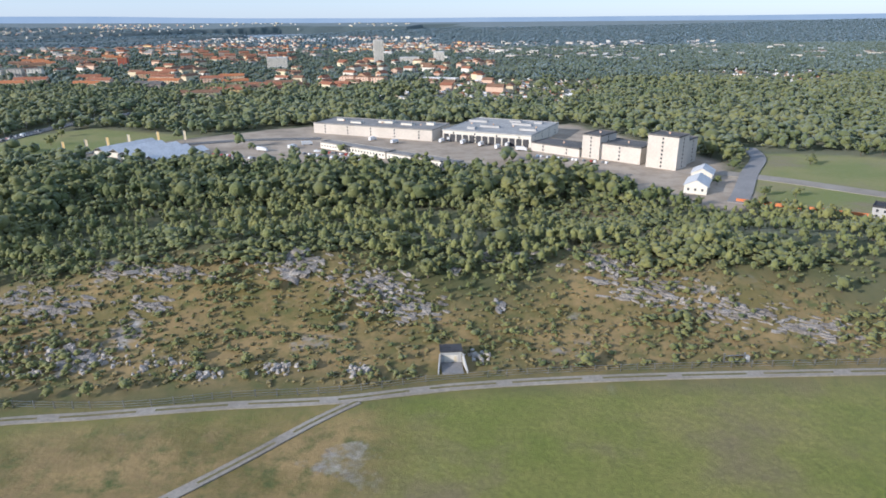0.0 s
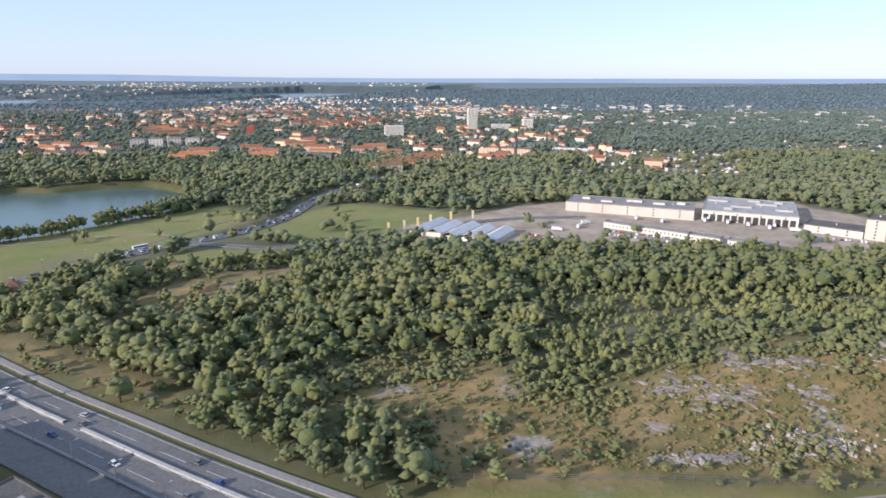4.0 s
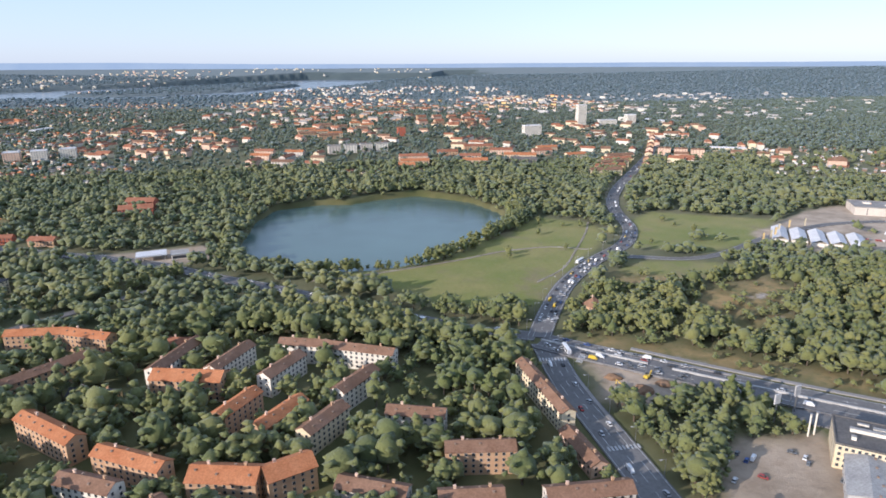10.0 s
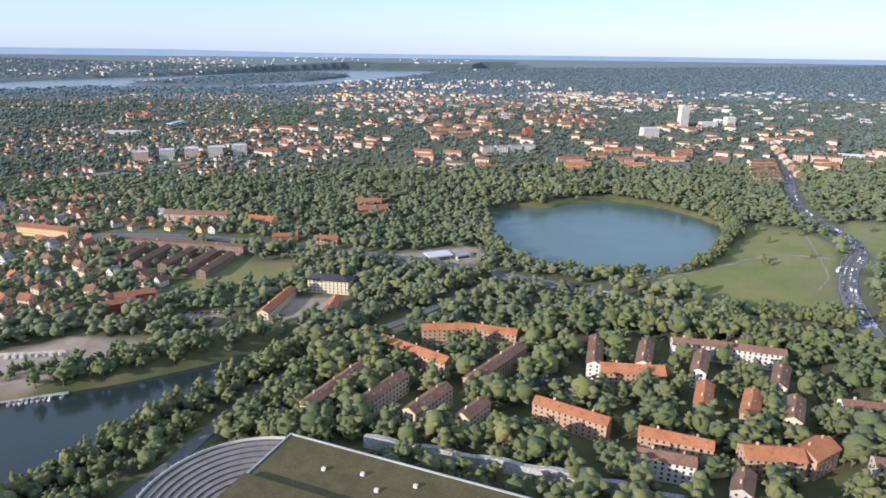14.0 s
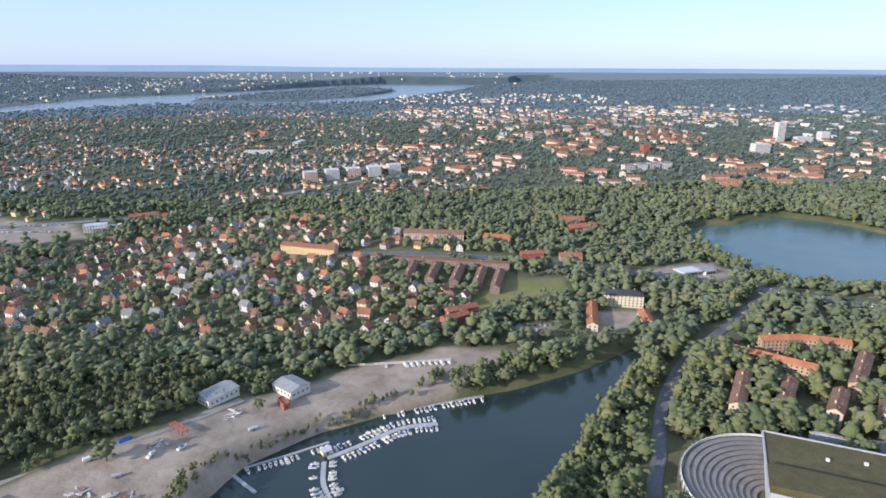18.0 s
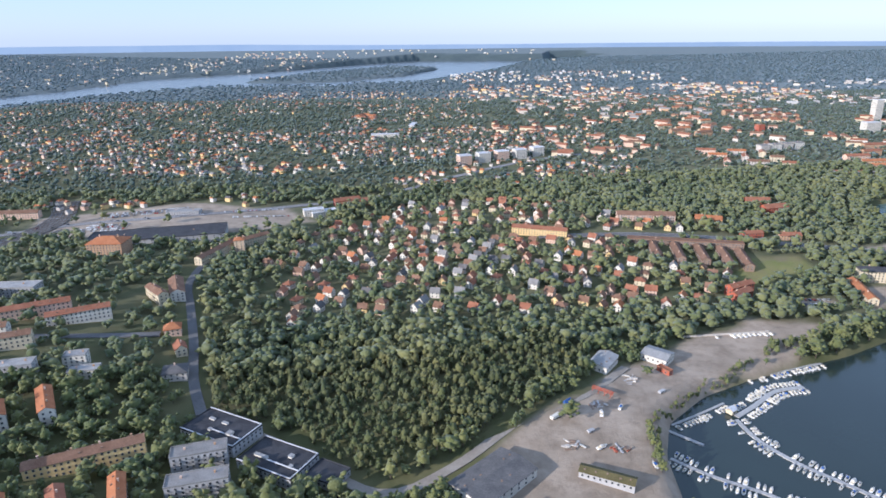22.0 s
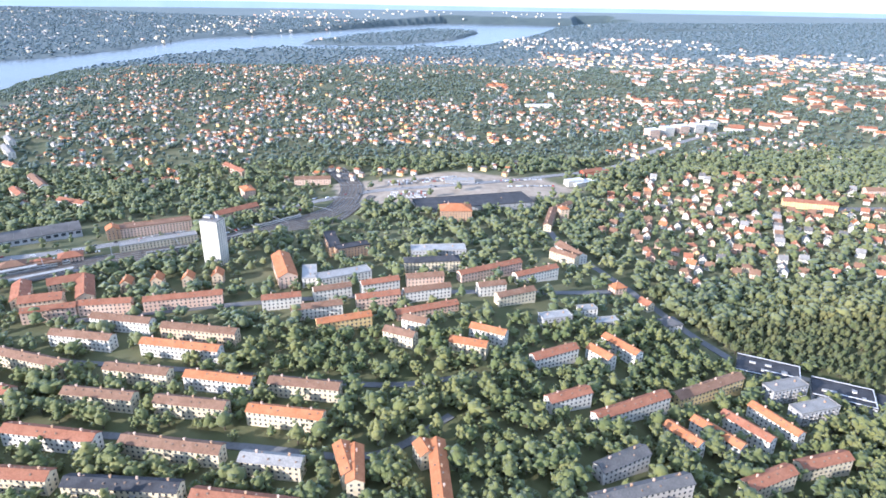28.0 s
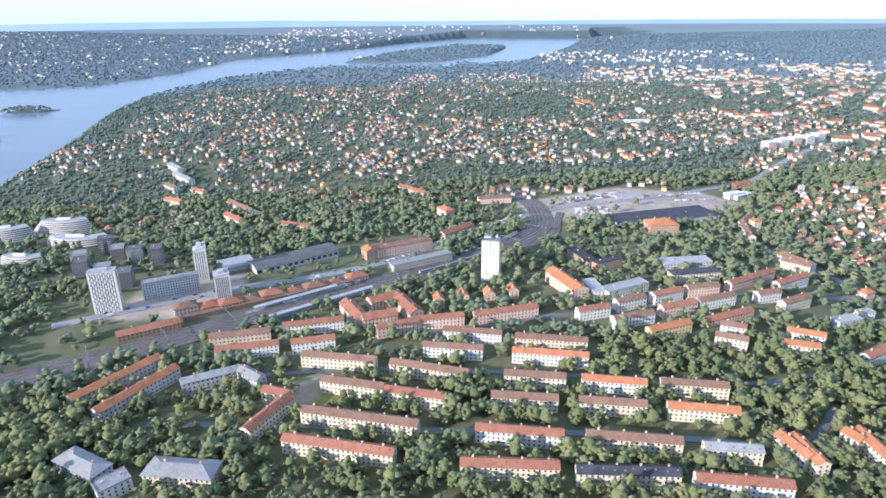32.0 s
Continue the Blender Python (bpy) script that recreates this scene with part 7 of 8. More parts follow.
def park(x, y, z, turn):
    k = drivers_seat.choices(range(9), (6, 5, 5, 4, 2, 2, 0.6, 2.5, 0.5))[0]
    m = pose(x, y, z, 0, 0, turn)
    if k in driven:
        copy_thing(garage[k], m)
    else:
        driven.add(k)
        garage[k].matrix_basis = m


def traffic(line, a, b, gap, shifts, lift=0.37):
    p = np.array(line)
    s = np.concatenate([[0], np.cumsum(np.linalg.norm(np.diff(p, axis=0), axis=1))])
    for off in shifts:
        u = a * s[-1] + drivers_seat.uniform(0, gap)
        while u < b * s[-1]:
            x, y = np.interp(u, s, p[:, 0]), np.interp(u, s, p[:, 1])
            x2, y2 = np.interp(u + 1, s, p[:, 0]), np.interp(u + 1, s, p[:, 1])
            t = math.atan2(y2 - y, x2 - x)
            park(x - math.sin(t) * off, y + math.cos(t) * off, gz(x, y) + lift, math.degrees(t) + (180 if off > 0 else 0))
            u += gap * drivers_seat.uniform(0.6, 1.8)


traffic(UPHILL, 0.02, 0.27, 5.6, (-2.6, -0.9, 2.0))
traffic(UPHILL, 0.27, 0.9, 16, (-1.8, 1.8))
traffic(HIGHWAY, 0.45, 0.8, 26, (-4.2, -1.8, 3.6))
traffic(HIGHWAY, 0.82, 0.99, 4.8, (-4.4, -2.2, 2.2, 4.4))
traffic(STREET, 0.1, 0.9, 16, (-2, 2))
traffic(smooth([(-300, 158), (-324, 167), (-355, 186), (-381, 202), (-407, 218), (-437, 235), (-465, 252)]), 0.02, 0.95, 15, (-1.8, 1.8))
traffic(smooth([(-1320, 112), (-1245, 152), (-1190, 176), (-1150, 204), (-1102, 259), (-1048, 304), (-1020, 321), (-970, 335), (-923, 354), (-876, 380)]), 0.02, 0.95, 17, (-2, 2))


def car_park(rows, label):
    """Cars far off, side by side in rows, too many to count."""
    rng = random.Random(8)
    g = Geo()
    for ax, ay, bx, by, turn in rows:
        n = int(math.hypot(bx - ax, by - ay) / 1.5)
        ca, sa = math.cos(radians(turn)), math.sin(radians(turn))
        for i in range(n):
            if rng.random() < 0.22:
                continue
            x, y = ax + (bx - ax) * i / n, ay + (by - ay) * i / n
            z, mi = gz(x, y) + 0.12, rng.choice((0, 0, 0, 1, 1, 2, 2, 3))
            at = lambda u, v, h: (x + u * ca - v * sa, y + u * sa + v * ca, z + h)
            g.hull([at(u, v, 0) for u, v in ((-1.1, -0.45), (1.1, -0.45), (1.1, 0.45), (-1.1, 0.45))], [at(u, v, 0.45) for u, v in ((-1.05, -0.44), (1.05, -0.44), (1.05, 0.44), (-1.05, 0.44))], mi)
            g.hull([at(u, v, 0.451) for u, v in ((-0.9, -0.42), (0.5, -0.42), (0.5, 0.42), (-0.9, 0.42))], [at(u, v, 0.75) for u, v in ((-0.7, -0.34), (0.25, -0.34), (0.25, 0.34), (-0.7, 0.34))], mi)
    mats = tuple(bpy.data.materials[k + " car paint"] for k in ("white", "silver", "grey", "red"))
    tagged(part("parked_cars", g, mats, None), label, "cars", kind="stuff")


car_park([(-1016, 334 + 4.5 * j, -960, 352 + 4.5 * j, 105) for j in range(3)] + [(-1014, 300 + 5 * j, -985, 304 + 5 * j, 100) for j in range(4)] + [(-930, 352, -888, 366, 110), (-920, 340, -880, 350, 110)], "rows of parked cars on the depot yard")
car_park([(-1160, 196, -1130, 222, 130), (-1145, 183, -1118, 204, 40), (-1112, 208, -1092, 236, 140), (-1098, 200, -1082, 218, 50), (-1185, 168, -1164, 181, 120), (-1088, 250, -1070, 272, 140), (-1082, 278, -1066, 300, 60)], "cars parked along the station approach")
car_park([(-60 + 4 * j, 268 + 6 * j, -32 + 4 * j, 252 + 6 * j, 60) for j in range(2)] + [(38, 262, 66, 246, 60), (44, 290, 56, 282, 60), (-100, 268, -78, 258, 70)], "cars parked round the warehouses")


def train(first_at, off, cars, colour):
    root = tagged(new("train"), f"{colour} commuter train standing on the track", "train", "trains")
    p = np.array(RAILWAY)
    s = np.concatenate([[0], np.cumsum(np.linalg.norm(np.diff(p, axis=0), axis=1))])
    for i in range(cars):
        u = first_at + i * 9.3
        x, y, x2, y2 = np.interp(u, s, p[:, 0]), np.interp(u, s, p[:, 1]), np.interp(u + 1, s, p[:, 0]), np.interp(u + 1, s, p[:, 1])
        t = math.atan2(y2 - y, x2 - x)
        x, y = x - math.sin(t) * off, y + math.cos(t) * off
        car = part("carriage", Geo().box(-4.5, -0.72, 0.25, 4.5, 0.72, 1.75), WALLS[colour], root, at=pose(x, y, gz(x, y) + 0.6, 0, 0, math.degrees(t)))
        part("window_band", Geo().box(-4.2, -0.74, 0.95, 4.2, 0.74, 1.4), PANE, car)
        part("roof", Geo().hull([(-4.5, -0.7, 1.751), (4.5, -0.7, 1.751), (4.5, 0.7, 1.751), (-4.5, 0.7, 1.751)], [(-4.4, -0.4, 1.95), (4.4, -0.4, 1.95), (4.4, 0.4, 1.95), (-4.4, 0.4, 1.95)]), ROOFS["grey"], car)


train(150, 4.75, 5, "white")
train(232, -1.55, 6, "grey")
train(300, 7.75, 4, "white")
for i in range(12):
    x, y = drivers_seat.uniform(-270, -242), drivers_seat.uniform(62, 88)
    park(x, y, gz(x, y) + 0.05, drivers_seat.choice((48, -40)))
for i in range(16):
    if i != 7:
        x, y = -582 + (i % 8) * 2.4, 183.5 + (i // 8) * 5.5
        park(x, y, gz(x, y) + 0.05, 96)
for x, y in ((-491, 262), (-486, 265), (-455, 268), (-450, 270), (-459, 258), (-497, 268)):
    park(x, y, gz(x, y) + 0.05, 25)


def truck(x, y, turn, L=5.0):
    root = new("truck")
    root.matrix_world = pose(x, y, gz(x, y) + 0.05, 0, 0, turn)
    white = bpy.data.materials["white car paint"]
    part("box", Geo().box(-L / 2, -0.62, 0.5, L / 2 - 1.2, 0.62, 1.9), white, root)
    part("cab", Geo().hull([(L / 2 - 1.1, -0.58, 0.25), (L / 2, -0.58, 0.25), (L / 2, 0.58, 0.25), (L / 2 - 1.1, 0.58, 0.25)], [(L / 2 - 1.1, -0.55, 1.6), (L / 2 - 0.2, -0.55, 1.5), (L / 2 - 0.2, 0.55, 1.5), (L / 2 - 1.1, 0.55, 1.6)]), white, root)
    for u in (-L * 0.3, L * 0.34):
        for s in (-1, 1):
            part("wheel", Geo().hull([(u + 0.26 * math.cos(i * 0.785), s * 0.56 - 0.08, 0.26 + 0.26 * math.sin(i * 0.785)) for i in range(8)], [(u + 0.26 * math.cos(i * 0.785), s * 0.56 + 0.08, 0.26 + 0.26 * math.sin(i * 0.785)) for i in range(8)]), DARK_METAL, root)
    tagged(root, "white box truck in the warehouse yard", "truck", "trucks in the yard")


for x, y, turn in ((-68, 281, 60), (-63, 289, 20), (-48, 284, -30), (-34, 300, 60), (-23, 293, 60), (-1, 295, 70), (9, 291, 68), (17, 286, 68), (24, 279, 66), (34, 274, -20), (-40, 280, -36), (3, 300, 68), (-80, 275, -20), (29, 284, 68)):
    truck(x, y, turn)
dock = tagged(new("dock_doors"), "row of dark loading doors in the white hall", "loading doors")
for i in range(13):
    u = -20 + i * 3.3
    part("door", Geo().box(u - 1.2, -21.85, -0.5, u + 1.2, -21.58, 3.4), DARK_METAL, dock)
dock.matrix_world = pose(28.7, 309.7, gz(28.7, 309.7), 0, 0, -26)


def bus(x, y, z, turn, L=6.2):
    root = new("bus")
    root.matrix_world = pose(x, y, z, 0, 0, turn)
    white = bpy.data.materials["white car paint"]
    part("body", Geo().box(-L / 2, -0.65, 0.2, L / 2, 0.65, 1.62), white, root)
    for s in (-1, 1):
        part("window_band", Geo().box(-L / 2 + 0.2, s * 0.66 - 0.01, 0.85, L / 2 - 0.2, s * 0.66 + 0.01, 1.35), PANE, root)
        for u in (-L * 0.3, L * 0.32):
            part("wheel", Geo().hull([(u + 0.24 * math.cos(i * 0.785), s * 0.6 - 0.08, 0.24 + 0.24 * math.sin(i * 0.785)) for i in range(8)], [(u + 0.24 * math.cos(i * 0.785), s * 0.6 + 0.08, 0.24 + 0.24 * math.sin(i * 0.785)) for i in range(8)]), DARK_METAL, root)
    part("windscreen", Geo().box(L / 2 - 0.01, -0.55, 0.75, L / 2 + 0.02, 0.55, 1.4), PANE, root)
    tagged(root, "long white bus on the asphalt road", "bus", "buses on the road")


for x, y, turn in ((-394, 208.5, 148), (-341, 175.5, 150), (-327, 166, 152), (-292, 146, 95), (-262, 240, 48)):
    bus(x, y, gz(x, y) + 0.37, turn)


# ---- platform roofs at the station ----
def platform(ax, ay, bx, by):
    L, turn = math.hypot(bx - ax, by - ay), math.degrees(math.atan2(by - ay, bx - ax))
    x, y = (ax + bx) / 2, (ay + by) / 2
    root = new("platform")
    root.matrix_world = pose(x, y, gz(x, y) + 0.4, 0, 0, turn)
    part("slab", Geo().box(-L / 2, -1.6, 0, L / 2, 1.6, 0.55), PAVING, root)
    part("canopy", Geo().box(-L / 2 + 4, -1.5, 2.3, L / 2 - 4, 1.5, 2.5), ROOFS["metal"], root, "long pale platform canopy")
    for i in range(int(L / 7)):
        u = -L / 2 + 5 + i * 7
        part("column", Geo().box(u - 0.12, -0.12, 0.55, u + 0.12, 0.12, 2.3), STEEL, root)
    tagged(root, "railway platform with a long pale canopy", "platform", "station platforms")


platform(-1218, 110, -1160, 150)
platform(-1226, 122, -1180, 153)
for x, y in ((-247, 100), (-239, 104)):
    sign = new("advertising_mast")
    sign.matrix_world = pose(x, y, gz(x, y), 0, 0, 20)
    part("pole", Geo().box(-0.15, -0.15, -0.4, 0.15, 0.15, 5.6), STEEL, sign)
    for k in range(4):
        part("board", Geo().box(-1.0, -0.2, 5.6 + k * 0.75, 1.0, 0.2, 6.2 + k * 0.75), WALLS["grey"], sign)
    tagged(sign, "tall steel mast with stacked sign boards", "sign", "sign masts")


# ---- digging works at the junction ----
def excavator(x, y, turn):
    root = new("excavator")
    root.matrix_world = pose(x, y, gz(x, y), 0, 0, turn)
    yellow = bpy.data.materials["yellow car paint"]
    for s in (-0.6, 0.6):
        part("track", Geo().box(-1.0, s - 0.2, 0, 1.0, s + 0.2, 0.4), DARK_METAL, root)
    part("house", Geo().box(-0.9, -0.65, 0.41, 0.6, 0.65, 1.1), yellow, root)
    part("cab", Geo().box(0.0, 0.1, 1.11, 0.6, 0.65, 1.7), PANE, root)
    part("boom", Geo().hull([(0.6, -0.3, 0.7), (0.6, -0.1, 0.7), (0.6, -0.1, 1.0), (0.6, -0.3, 1.0)], [(2.2, -0.3, 2.0), (2.2, -0.1, 2.0), (2.2, -0.1, 2.2), (2.2, -0.3, 2.2)]), yellow, root)
    part("stick", Geo().box(2.1, -0.28, 0.6, 2.3, -0.12, 2.0), yellow, root)
    part("bucket", Geo().box(1.8, -0.45, 0.2, 2.4, 0.05, 0.7), DARK_METAL, root)
    tagged(root, "yellow tracked excavator on bare soil", "excavator")


excavator(-272, 126, 40)
excavator(-281, 121, 150)
for x, y, r in ((-276, 119, 3.5), (-268, 122, 2.6), (-282, 127, 2.8)):
    heap = tagged(new("soil_heap", lump(int(r * 10), 0.35)), "heap of brown excavated soil", "heap", "soil heaps")
    heap.data.materials[0] = DIRT
    heap.matrix_world = pose(x, y, gz(x, y)) @ Matrix.Diagonal((r, r * 0.8, r * 0.45, 1))


# ---- crossings, lane lines and islands at the junction ----
def zebra(x, y, turn, n, length=2.2):
    root = tagged(new("zebra_crossing"), "worn white zebra crossing on the asphalt", "road marking", "zebra crossings")
    root.matrix_world = pose(x, y, gz(x, y) + 0.40, 0, 0, turn)
    for i in range(n):
        part("stripe", Geo().box((i - (n - 1) / 2) * 1.0 - 0.25, -length / 2, -0.04, (i - (n - 1) / 2) * 1.0 + 0.25, length / 2, 0.012), PAINT, root)


zebra(-292, 172, 18, 8)
zebra(-288, 141, 60, 9)
zebra(-298, 140, -4, 9)
zebra(-310, 161, 118, 7)
zebra(-291, 91, 6, 9, 1.8)
for line, shifts in ((STREET, (-2.4, 2.4)), (HIGHWAY, (-3.4, 3.4)), (UPHILL[:40], (-2.1, 2.1))):
    for s in shifts:
        tagged(part("lane_line", ribbon(line, 0.13, 0.39, s, dash=(2, 1), thick=0.02), PAINT, None), "white dashed lane line", "road marking", kind="structure")
for pts in ([(-281, 147), (-268, 139.5), (-255, 131), (-245, 125)], [(-287, 186), (-281, 196), (-273, 210)], [(-293.5, 128), (-291.5, 112), (-289.5, 98)]):
    island = tagged(part("traffic_island", ribbon(smooth(pts, 3), 1.1, 0.55, thick=0.4), PAVING, None), "narrow raised traffic island with pale kerbs", "traffic island", kind="structure")


# ---- lamps and masts ----
def lamp_kind():
    root = new("street_lamp")
    part("pole", Geo().hull([(-0.07, -0.07, -0.4), (0.07, -0.07, -0.4), (0.07, 0.07, -0.4), (-0.07, 0.07, -0.4)], [(-0.04, -0.04, 5.0), (0.04, -0.04, 5.0), (0.04, 0.04, 5.0), (-0.04, 0.04, 5.0)]), STEEL, root)
    part("arm", Geo().box(-0.03, -1.2, 4.9, 0.03, 0.04, 4.98), STEEL, root)
    part("lamp_head", Geo().box(-0.1, -1.6, 4.84, 0.1, -1.0, 5.0), WALLS["grey"], root)
    return tagged(root, "grey steel street lamp with one arm", "street lamp", "street lamps")


lamp = lamp_kind()
first = True
for line, half, gap in ((HIGHWAY, 7.2, 13), (UPHILL, 5.0, 16), (STREET, 4.8, 14)):
    p = np.array(line)
    s = np.concatenate([[0], np.cumsum(np.linalg.norm(np.diff(p, axis=0), axis=1))])
    for u in np.arange(4, min(s[-1], 330), gap):
        x, y = np.interp(u, s, p[:, 0]), np.interp(u, s, p[:, 1])
        x2, y2 = np.interp(u + 1, s, p[:, 0]), np.interp(u + 1, s, p[:, 1])
        t = math.atan2(y2 - y, x2 - x)
        qx, qy = x - math.sin(t) * half, y + math.cos(t) * half
        m = pose(qx, qy, gz(qx, qy), 0, 0, math.degrees(t))
        if first:
            lamp.matrix_basis, first = m, False
        else:
            copy_thing(lamp, m)
mast = new("rail_mast")
for s in (-8, 8):
    part("pole", Geo().box(-0.12, s - 0.12, -0.4, 0.12, s + 0.12, 4.4), STEEL, mast)
part("crossbar", Geo().box(-0.1, -8, 4.41, 0.1, 8, 4.65), STEEL, mast)
tagged(mast, "steel portal mast over the railway tracks", "mast", "railway masts")
for i, k in enumerate(range(3, len(RAILWAY) - 4, 5)):
    (x, y), (x2, y2) = RAILWAY[k], RAILWAY[k + 1]
    m = pose(x, y, gz(x, y) + 0.4, 0, 0, math.degrees(math.atan2(y2 - y, x2 - x)))
    if i:
        copy_thing(mast, m)
    else:
        mast.matrix_basis = m
guard = tagged(new("guard_rail"), "low steel barrier along the highway", "barrier", kind="structure")
part("median", ribbon(HIGHWAY, 0.7, 0.85, -0.6, dash=(9, 8), thick=0.7), CONCRETE, guard, "pale concrete median wall in lengths")
part("barrier_run", ribbon(HIGHWAY, 0.12, 0.8, 6.7, thick=0.7), STEEL, guard)


# ---- single trees: by the lake, on the lawns and between the apartment rows ----
def tree_kind(k, tone):
    root = new("tree")
    v, f = TRUNK
    me = bpy.data.meshes.new("trunk")
    fill(me, v, f)
    me.materials.append(BARK)
    part("trunk", me, None, root)
    v, f = NEAR_KINDS[k]
    me = bpy.data.meshes.new("crown")
    fill(me, v, f)
    a = me.attributes.new("tone", "FLOAT", "POINT")
    a.data.foreach_set("value", np.full(len(v), tone, np.float32))
    me.materials.append(LEAF)
    part("crown", me, None, root)
    return tagged(root, "broadleaf tree with an uneven green crown", "tree", "single trees")


def single_trees():
    rng = random.Random(31)
    stock, first = [tree_kind(k, t) for k, t in zip(range(7), (0.2, 0.45, 0.6, 0.75, 0.35, 0.9, 0.5))], set()
    count = 0
    places = []
    for (ax, ay), (bx, by) in zip(LAKE, LAKE[1:] + LAKE[:1]):
        n = int(math.hypot(bx - ax, by - ay) / 4)
        for i in range(n):
            t = (i + rng.random()) / n
            x, y = ax + (bx - ax) * t, ay + (by - ay) * t
            d = math.hypot(x + 355, y - 335)
            if rng.random() < 0.25:
                continue
            places.append((x + (x + 355) / d * rng.uniform(7, 11), y + (y - 335) / d * rng.uniform(7, 11), rng.uniform(5, 8.5)))
    for _ in range(60):
        places.append((rng.uniform(-1200, -980), rng.uniform(0, 70), rng.uniform(3.5, 6)))
    for _ in range(26):
        places.append((rng.uniform(-300, -180), rng.uniform(200, 320), rng.uniform(3, 5.5)))
    for x, y, h in places:
        if count > 210 or not free_of(x, y, 1.2) or gz(x, y) < WATER_Z + 0.3 or any((to_line(np.array([x]), np.array([y]), ln) < half + 1)[0] for ln, half in blocked_lines):
            continue
        k = rng.randrange(len(stock))
        w = h * rng.uniform(0.8, 1.1)
        m = pose(x, y, gz(x, y) - 0.1, 0, 0, rng.uniform(0, 360))
        ob = stock[k]
        if k in first:
            ob = copy_thing(stock[k], m)
        first.add(k)
        ob.matrix_basis = m @ Matrix.Diagonal((w, w, h, 1))
        count += 1


single_trees()


# ---- the woods ----
def shore_trees():
    rng = random.Random(17)
    rows = []
    for line, wide, gap, tall in (([(-693, 79), (-680, 91), (-665, 105), (-649, 115), (-634, 126)], 1.3, 1.3, (1.4, 2.6)), ([(-624, 132), (-615, 140), (-603, 142)], 3.0, 1.2, (3.0, 5.5)), ([(-696, 56), (-694, 66), (-692, 76)], 1.6, 1.5, (3.0, 5.2)), ([(-741, 75), (-733, 84), (-722, 98)], 1.0, 4.0, (3.2, 5.5)), ([(-268, 372), (-276, 345), (-280, 318), (-294, 296)], 5.5, 1.3, (6.0, 9.5)), ([(-294, 300), (-310, 274), (-338, 244)], 2.6, 1.8, (4.5, 8.0)), ([(-338, 243), (-365, 235), (-392, 236), (-418, 244), (-434, 256)], 2.2, 2.2, (3.2, 6.0)), ([(-530, 152), (-538, 140), (-555, 117), (-570, 93), (-584, 73), (-590, 40)], 3.2, 1.5, (7.0, 10.5)), ([(-533, 150), (-548, 128), (-562, 106), (-578, 82), (-592, 50)], 1.5, 2.2, (3.5, 6.0)),
                                  ([(-506, 152), (-521, 128), (-531, 108)], 2.0, 3.0, (6.5, 9.5)), ([(-490, 190), (-470, 212), (-448, 232)], 2.5, 3.0, (6.0, 8.5))):
        p = smooth(line, gap)
        for x, y in p:
            x, y, h = x + rng.uniform(-wide, wide), y + rng.uniform(-wide, wide), rng.uniform(*tall)
            z = gz(x, y)
            if z > WATER_Z - 0.8 and free_of(x, y, 1.0):
                rows.append((x, y, max(z, WATER_Z) - 0.1, h, h * rng.uniform(0.6, 0.85), rng.uniform(0.2, 0.9)))
    forest("shore_trees", np.array(rows), NEAR_KINDS, "tall leafy trees in rows along the shore road", True)


shore_trees()
def in_sight(x, y):
    """The strip under the flight path itself is never looked down upon."""
    return off_path(x, y) > 46 - 0.075 * np.minimum(x, 0)


def open_slope(x, y):
    return np.random.default_rng(3).random(x.shape) < np.where((x > -95) & (y < 180) & (y > 86), 0.22, 1.0)


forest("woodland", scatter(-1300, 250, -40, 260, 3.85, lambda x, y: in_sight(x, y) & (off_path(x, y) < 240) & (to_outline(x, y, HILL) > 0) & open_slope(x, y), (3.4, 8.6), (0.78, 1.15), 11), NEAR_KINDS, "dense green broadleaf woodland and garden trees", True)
forest("woodland_below", scatter(-1300, 250, -230, 150, 5.5, lambda x, y: ~in_sight(x, y) & (off_path(x, y) > -20), (4.0, 8.4), (0.8, 1.1), 16), FAR_KINDS, "green woodland under the flight path")
forest("birch_wood", scatter(-112, 130, 96, 190, 3.0, lambda x, y: (to_outline(x, y, SCRUB[0]) > -14) & (np.array([noise.noise((a * 0.045, b * 0.06, 2)) for a, b in zip(x, y)]) + 0.9 * np.exp(-((x - 20) / 26) ** 2 - ((y - 128) / 12) ** 2) > np.where(y < 150, -0.14, -0.4)), (2.6, 6.0), (0.55, 0.95), 19), BIRCH_KINDS, "light green birch wood on the rocky hill", True, leaf=LEAF_YOUNG)
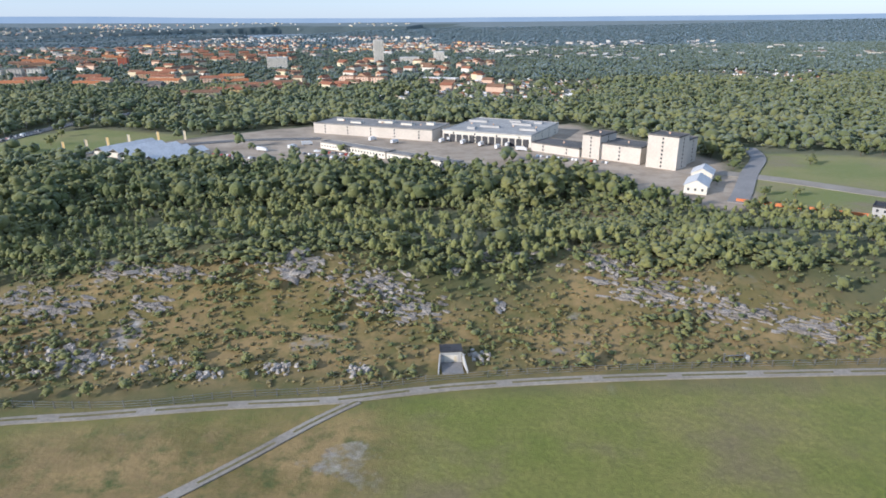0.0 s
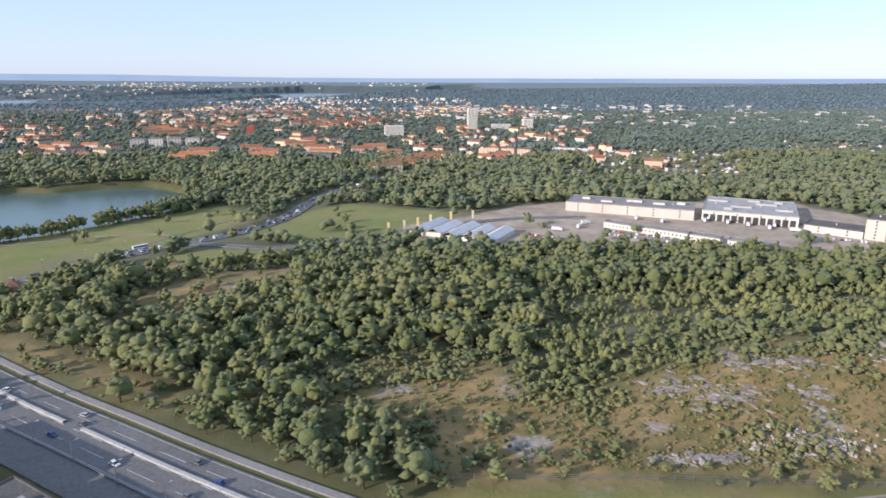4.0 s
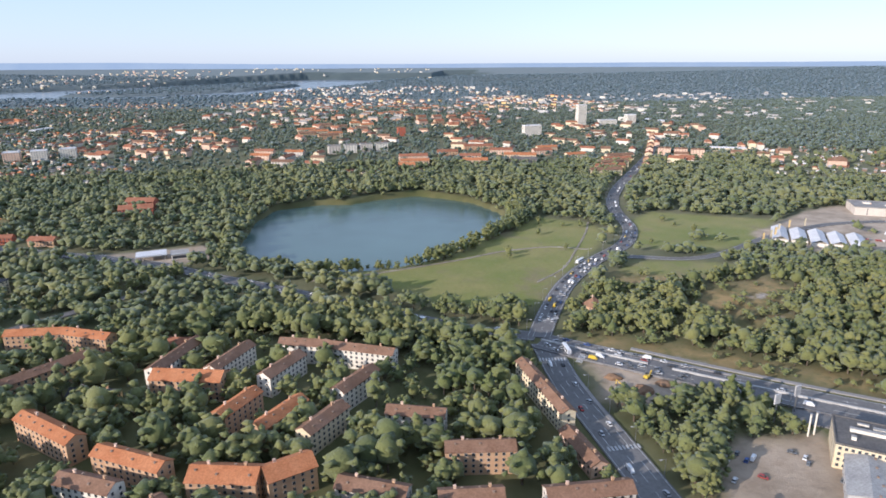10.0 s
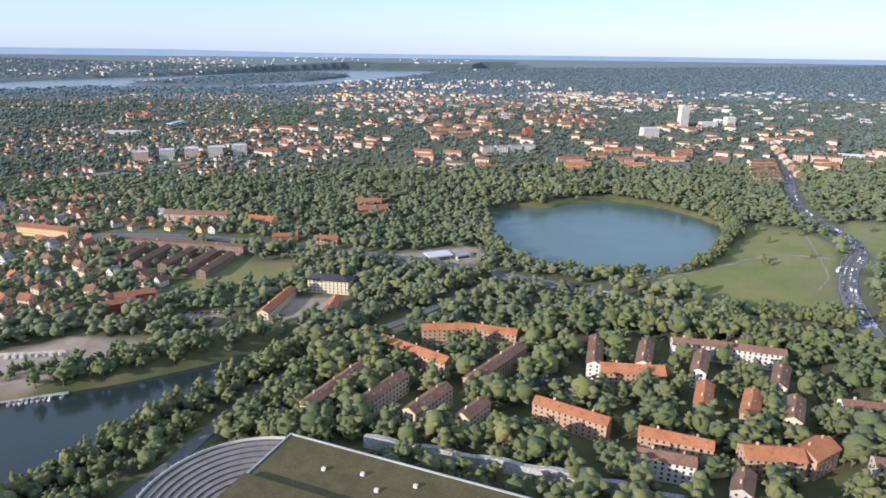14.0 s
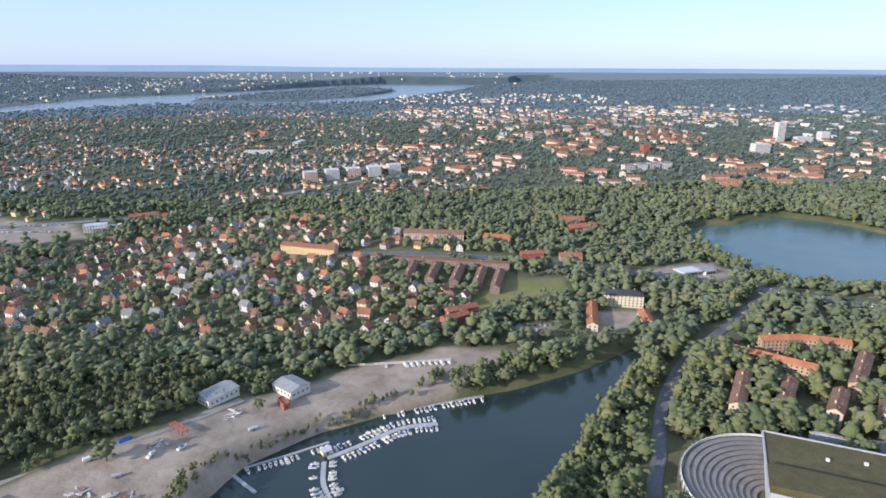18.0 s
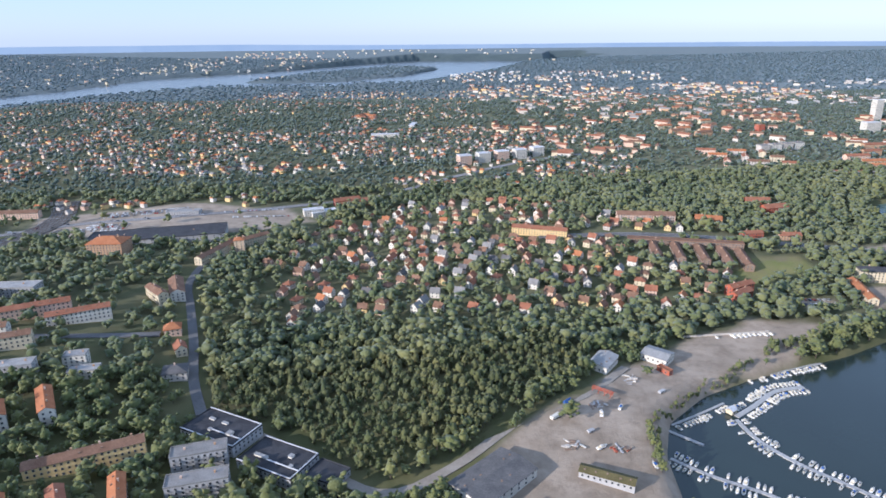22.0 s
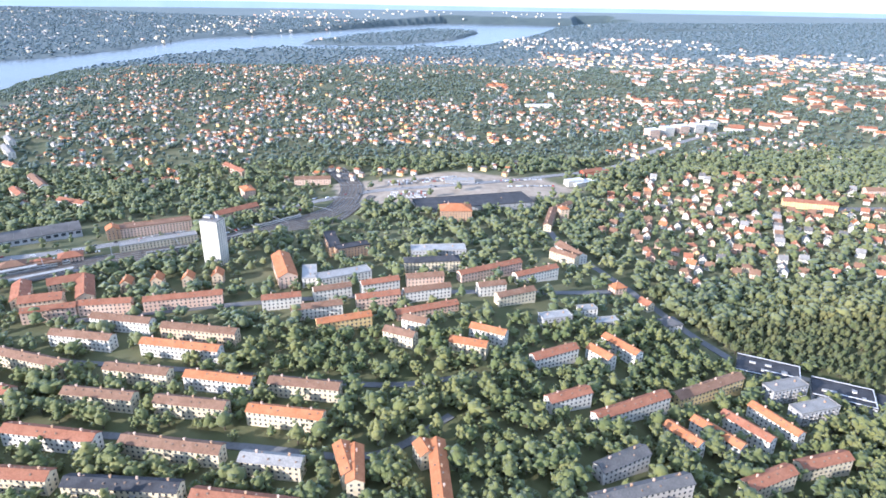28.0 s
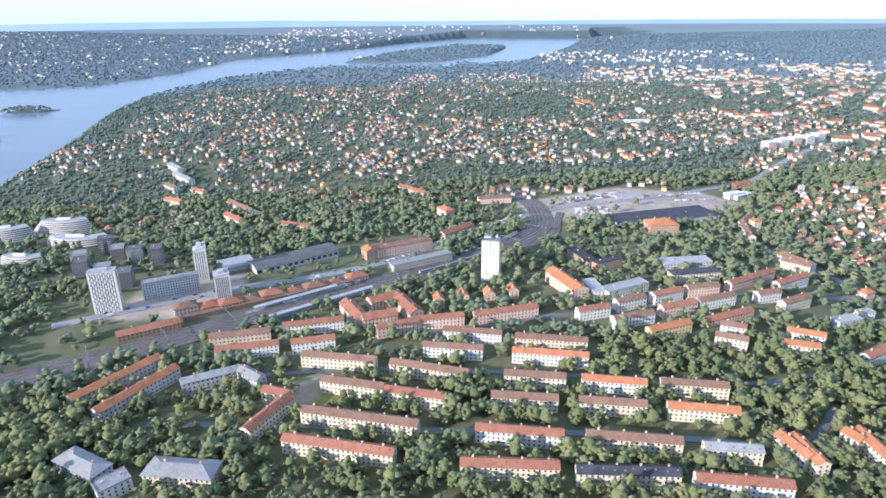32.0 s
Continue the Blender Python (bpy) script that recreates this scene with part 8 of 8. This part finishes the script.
forest("pine_hill", scatter(-880, -690, 45, 175, 2.9, lambda x, y: to_outline(x, y, HILL) <= 0, (3.4, 7.2), (0.60, 0.95), 15), PINE_KINDS, "dense mixed pine wood on a low hill", True, leaf=LEAF_PINE)
# each belt further off takes leaves with more haze in their colour
forest("woodland_behind", scatter(-1720, 480, 20, 620, 5.2, lambda x, y: (off_path(x, y) >= 240) & (off_path(x, y) < 560), (3.6, 8.4), (0.9, 1.25), 12), MID_KINDS, "green woodland among houses, further off", leaf=LEAF_MID_HAZED)
forest("woodland_far", scatter(-2200, 1000, 160, 1500, 7.3, lambda x, y: (off_path(x, y) >= 560) & (off_path(x, y) < 1350), (4.0, 7.0), (0.9, 1.35), 13), FAR_KINDS, "far woodland between the suburbs", leaf=LEAF_FAR_HAZED)
forest("woodland_distant", scatter(-3600, 2400, 900, 3300, 18.0, lambda x, y: (off_path(x, y) >= 1350), (4.0, 7.0), (1.5, 2.4), 14), DISTANT_KINDS, "distant wooded hills", leaf=LEAF_DISTANT_HAZED)


# ---- the rim of hills on the horizon: a glowing backdrop with haze in its colour ----
def rim():
    g, n = Geo(), 160
    v = []
    for i in range(n + 1):
        a = math.pi * (-0.06 + 1.12 * i / n)
        x, y = -560 + 4280 * math.cos(a), 4280 * math.sin(a)
        # height chosen to fit the camera's horizon, higher to the left
        v.append((x, y, 62 + 26 * ss((-x - 200) / 3000) + 5 * noise.noise((i * 0.12, 0, 0))))
    for (ax, ay, az), (bx, by, bz) in zip(v, v[1:]):
        g.add([(ax, ay, -60), (bx, by, -60), (bx, by, bz), (ax, ay, az)], [(0, 1, 2, 3)])
    m = bpy.data.materials.new("glowing haze backdrop")
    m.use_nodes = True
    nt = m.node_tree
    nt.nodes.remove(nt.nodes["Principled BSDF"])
    # emission in place of real hills seen through haze
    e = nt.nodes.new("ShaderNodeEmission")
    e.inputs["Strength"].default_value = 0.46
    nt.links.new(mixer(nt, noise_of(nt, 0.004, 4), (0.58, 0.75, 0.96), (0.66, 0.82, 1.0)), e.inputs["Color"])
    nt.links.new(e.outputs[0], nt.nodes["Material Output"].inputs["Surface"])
    tagged(part("backdrop", g, m, None), "glowing pale blue backdrop for hazy hills on the horizon", "backdrop", kind="structure")


rim()
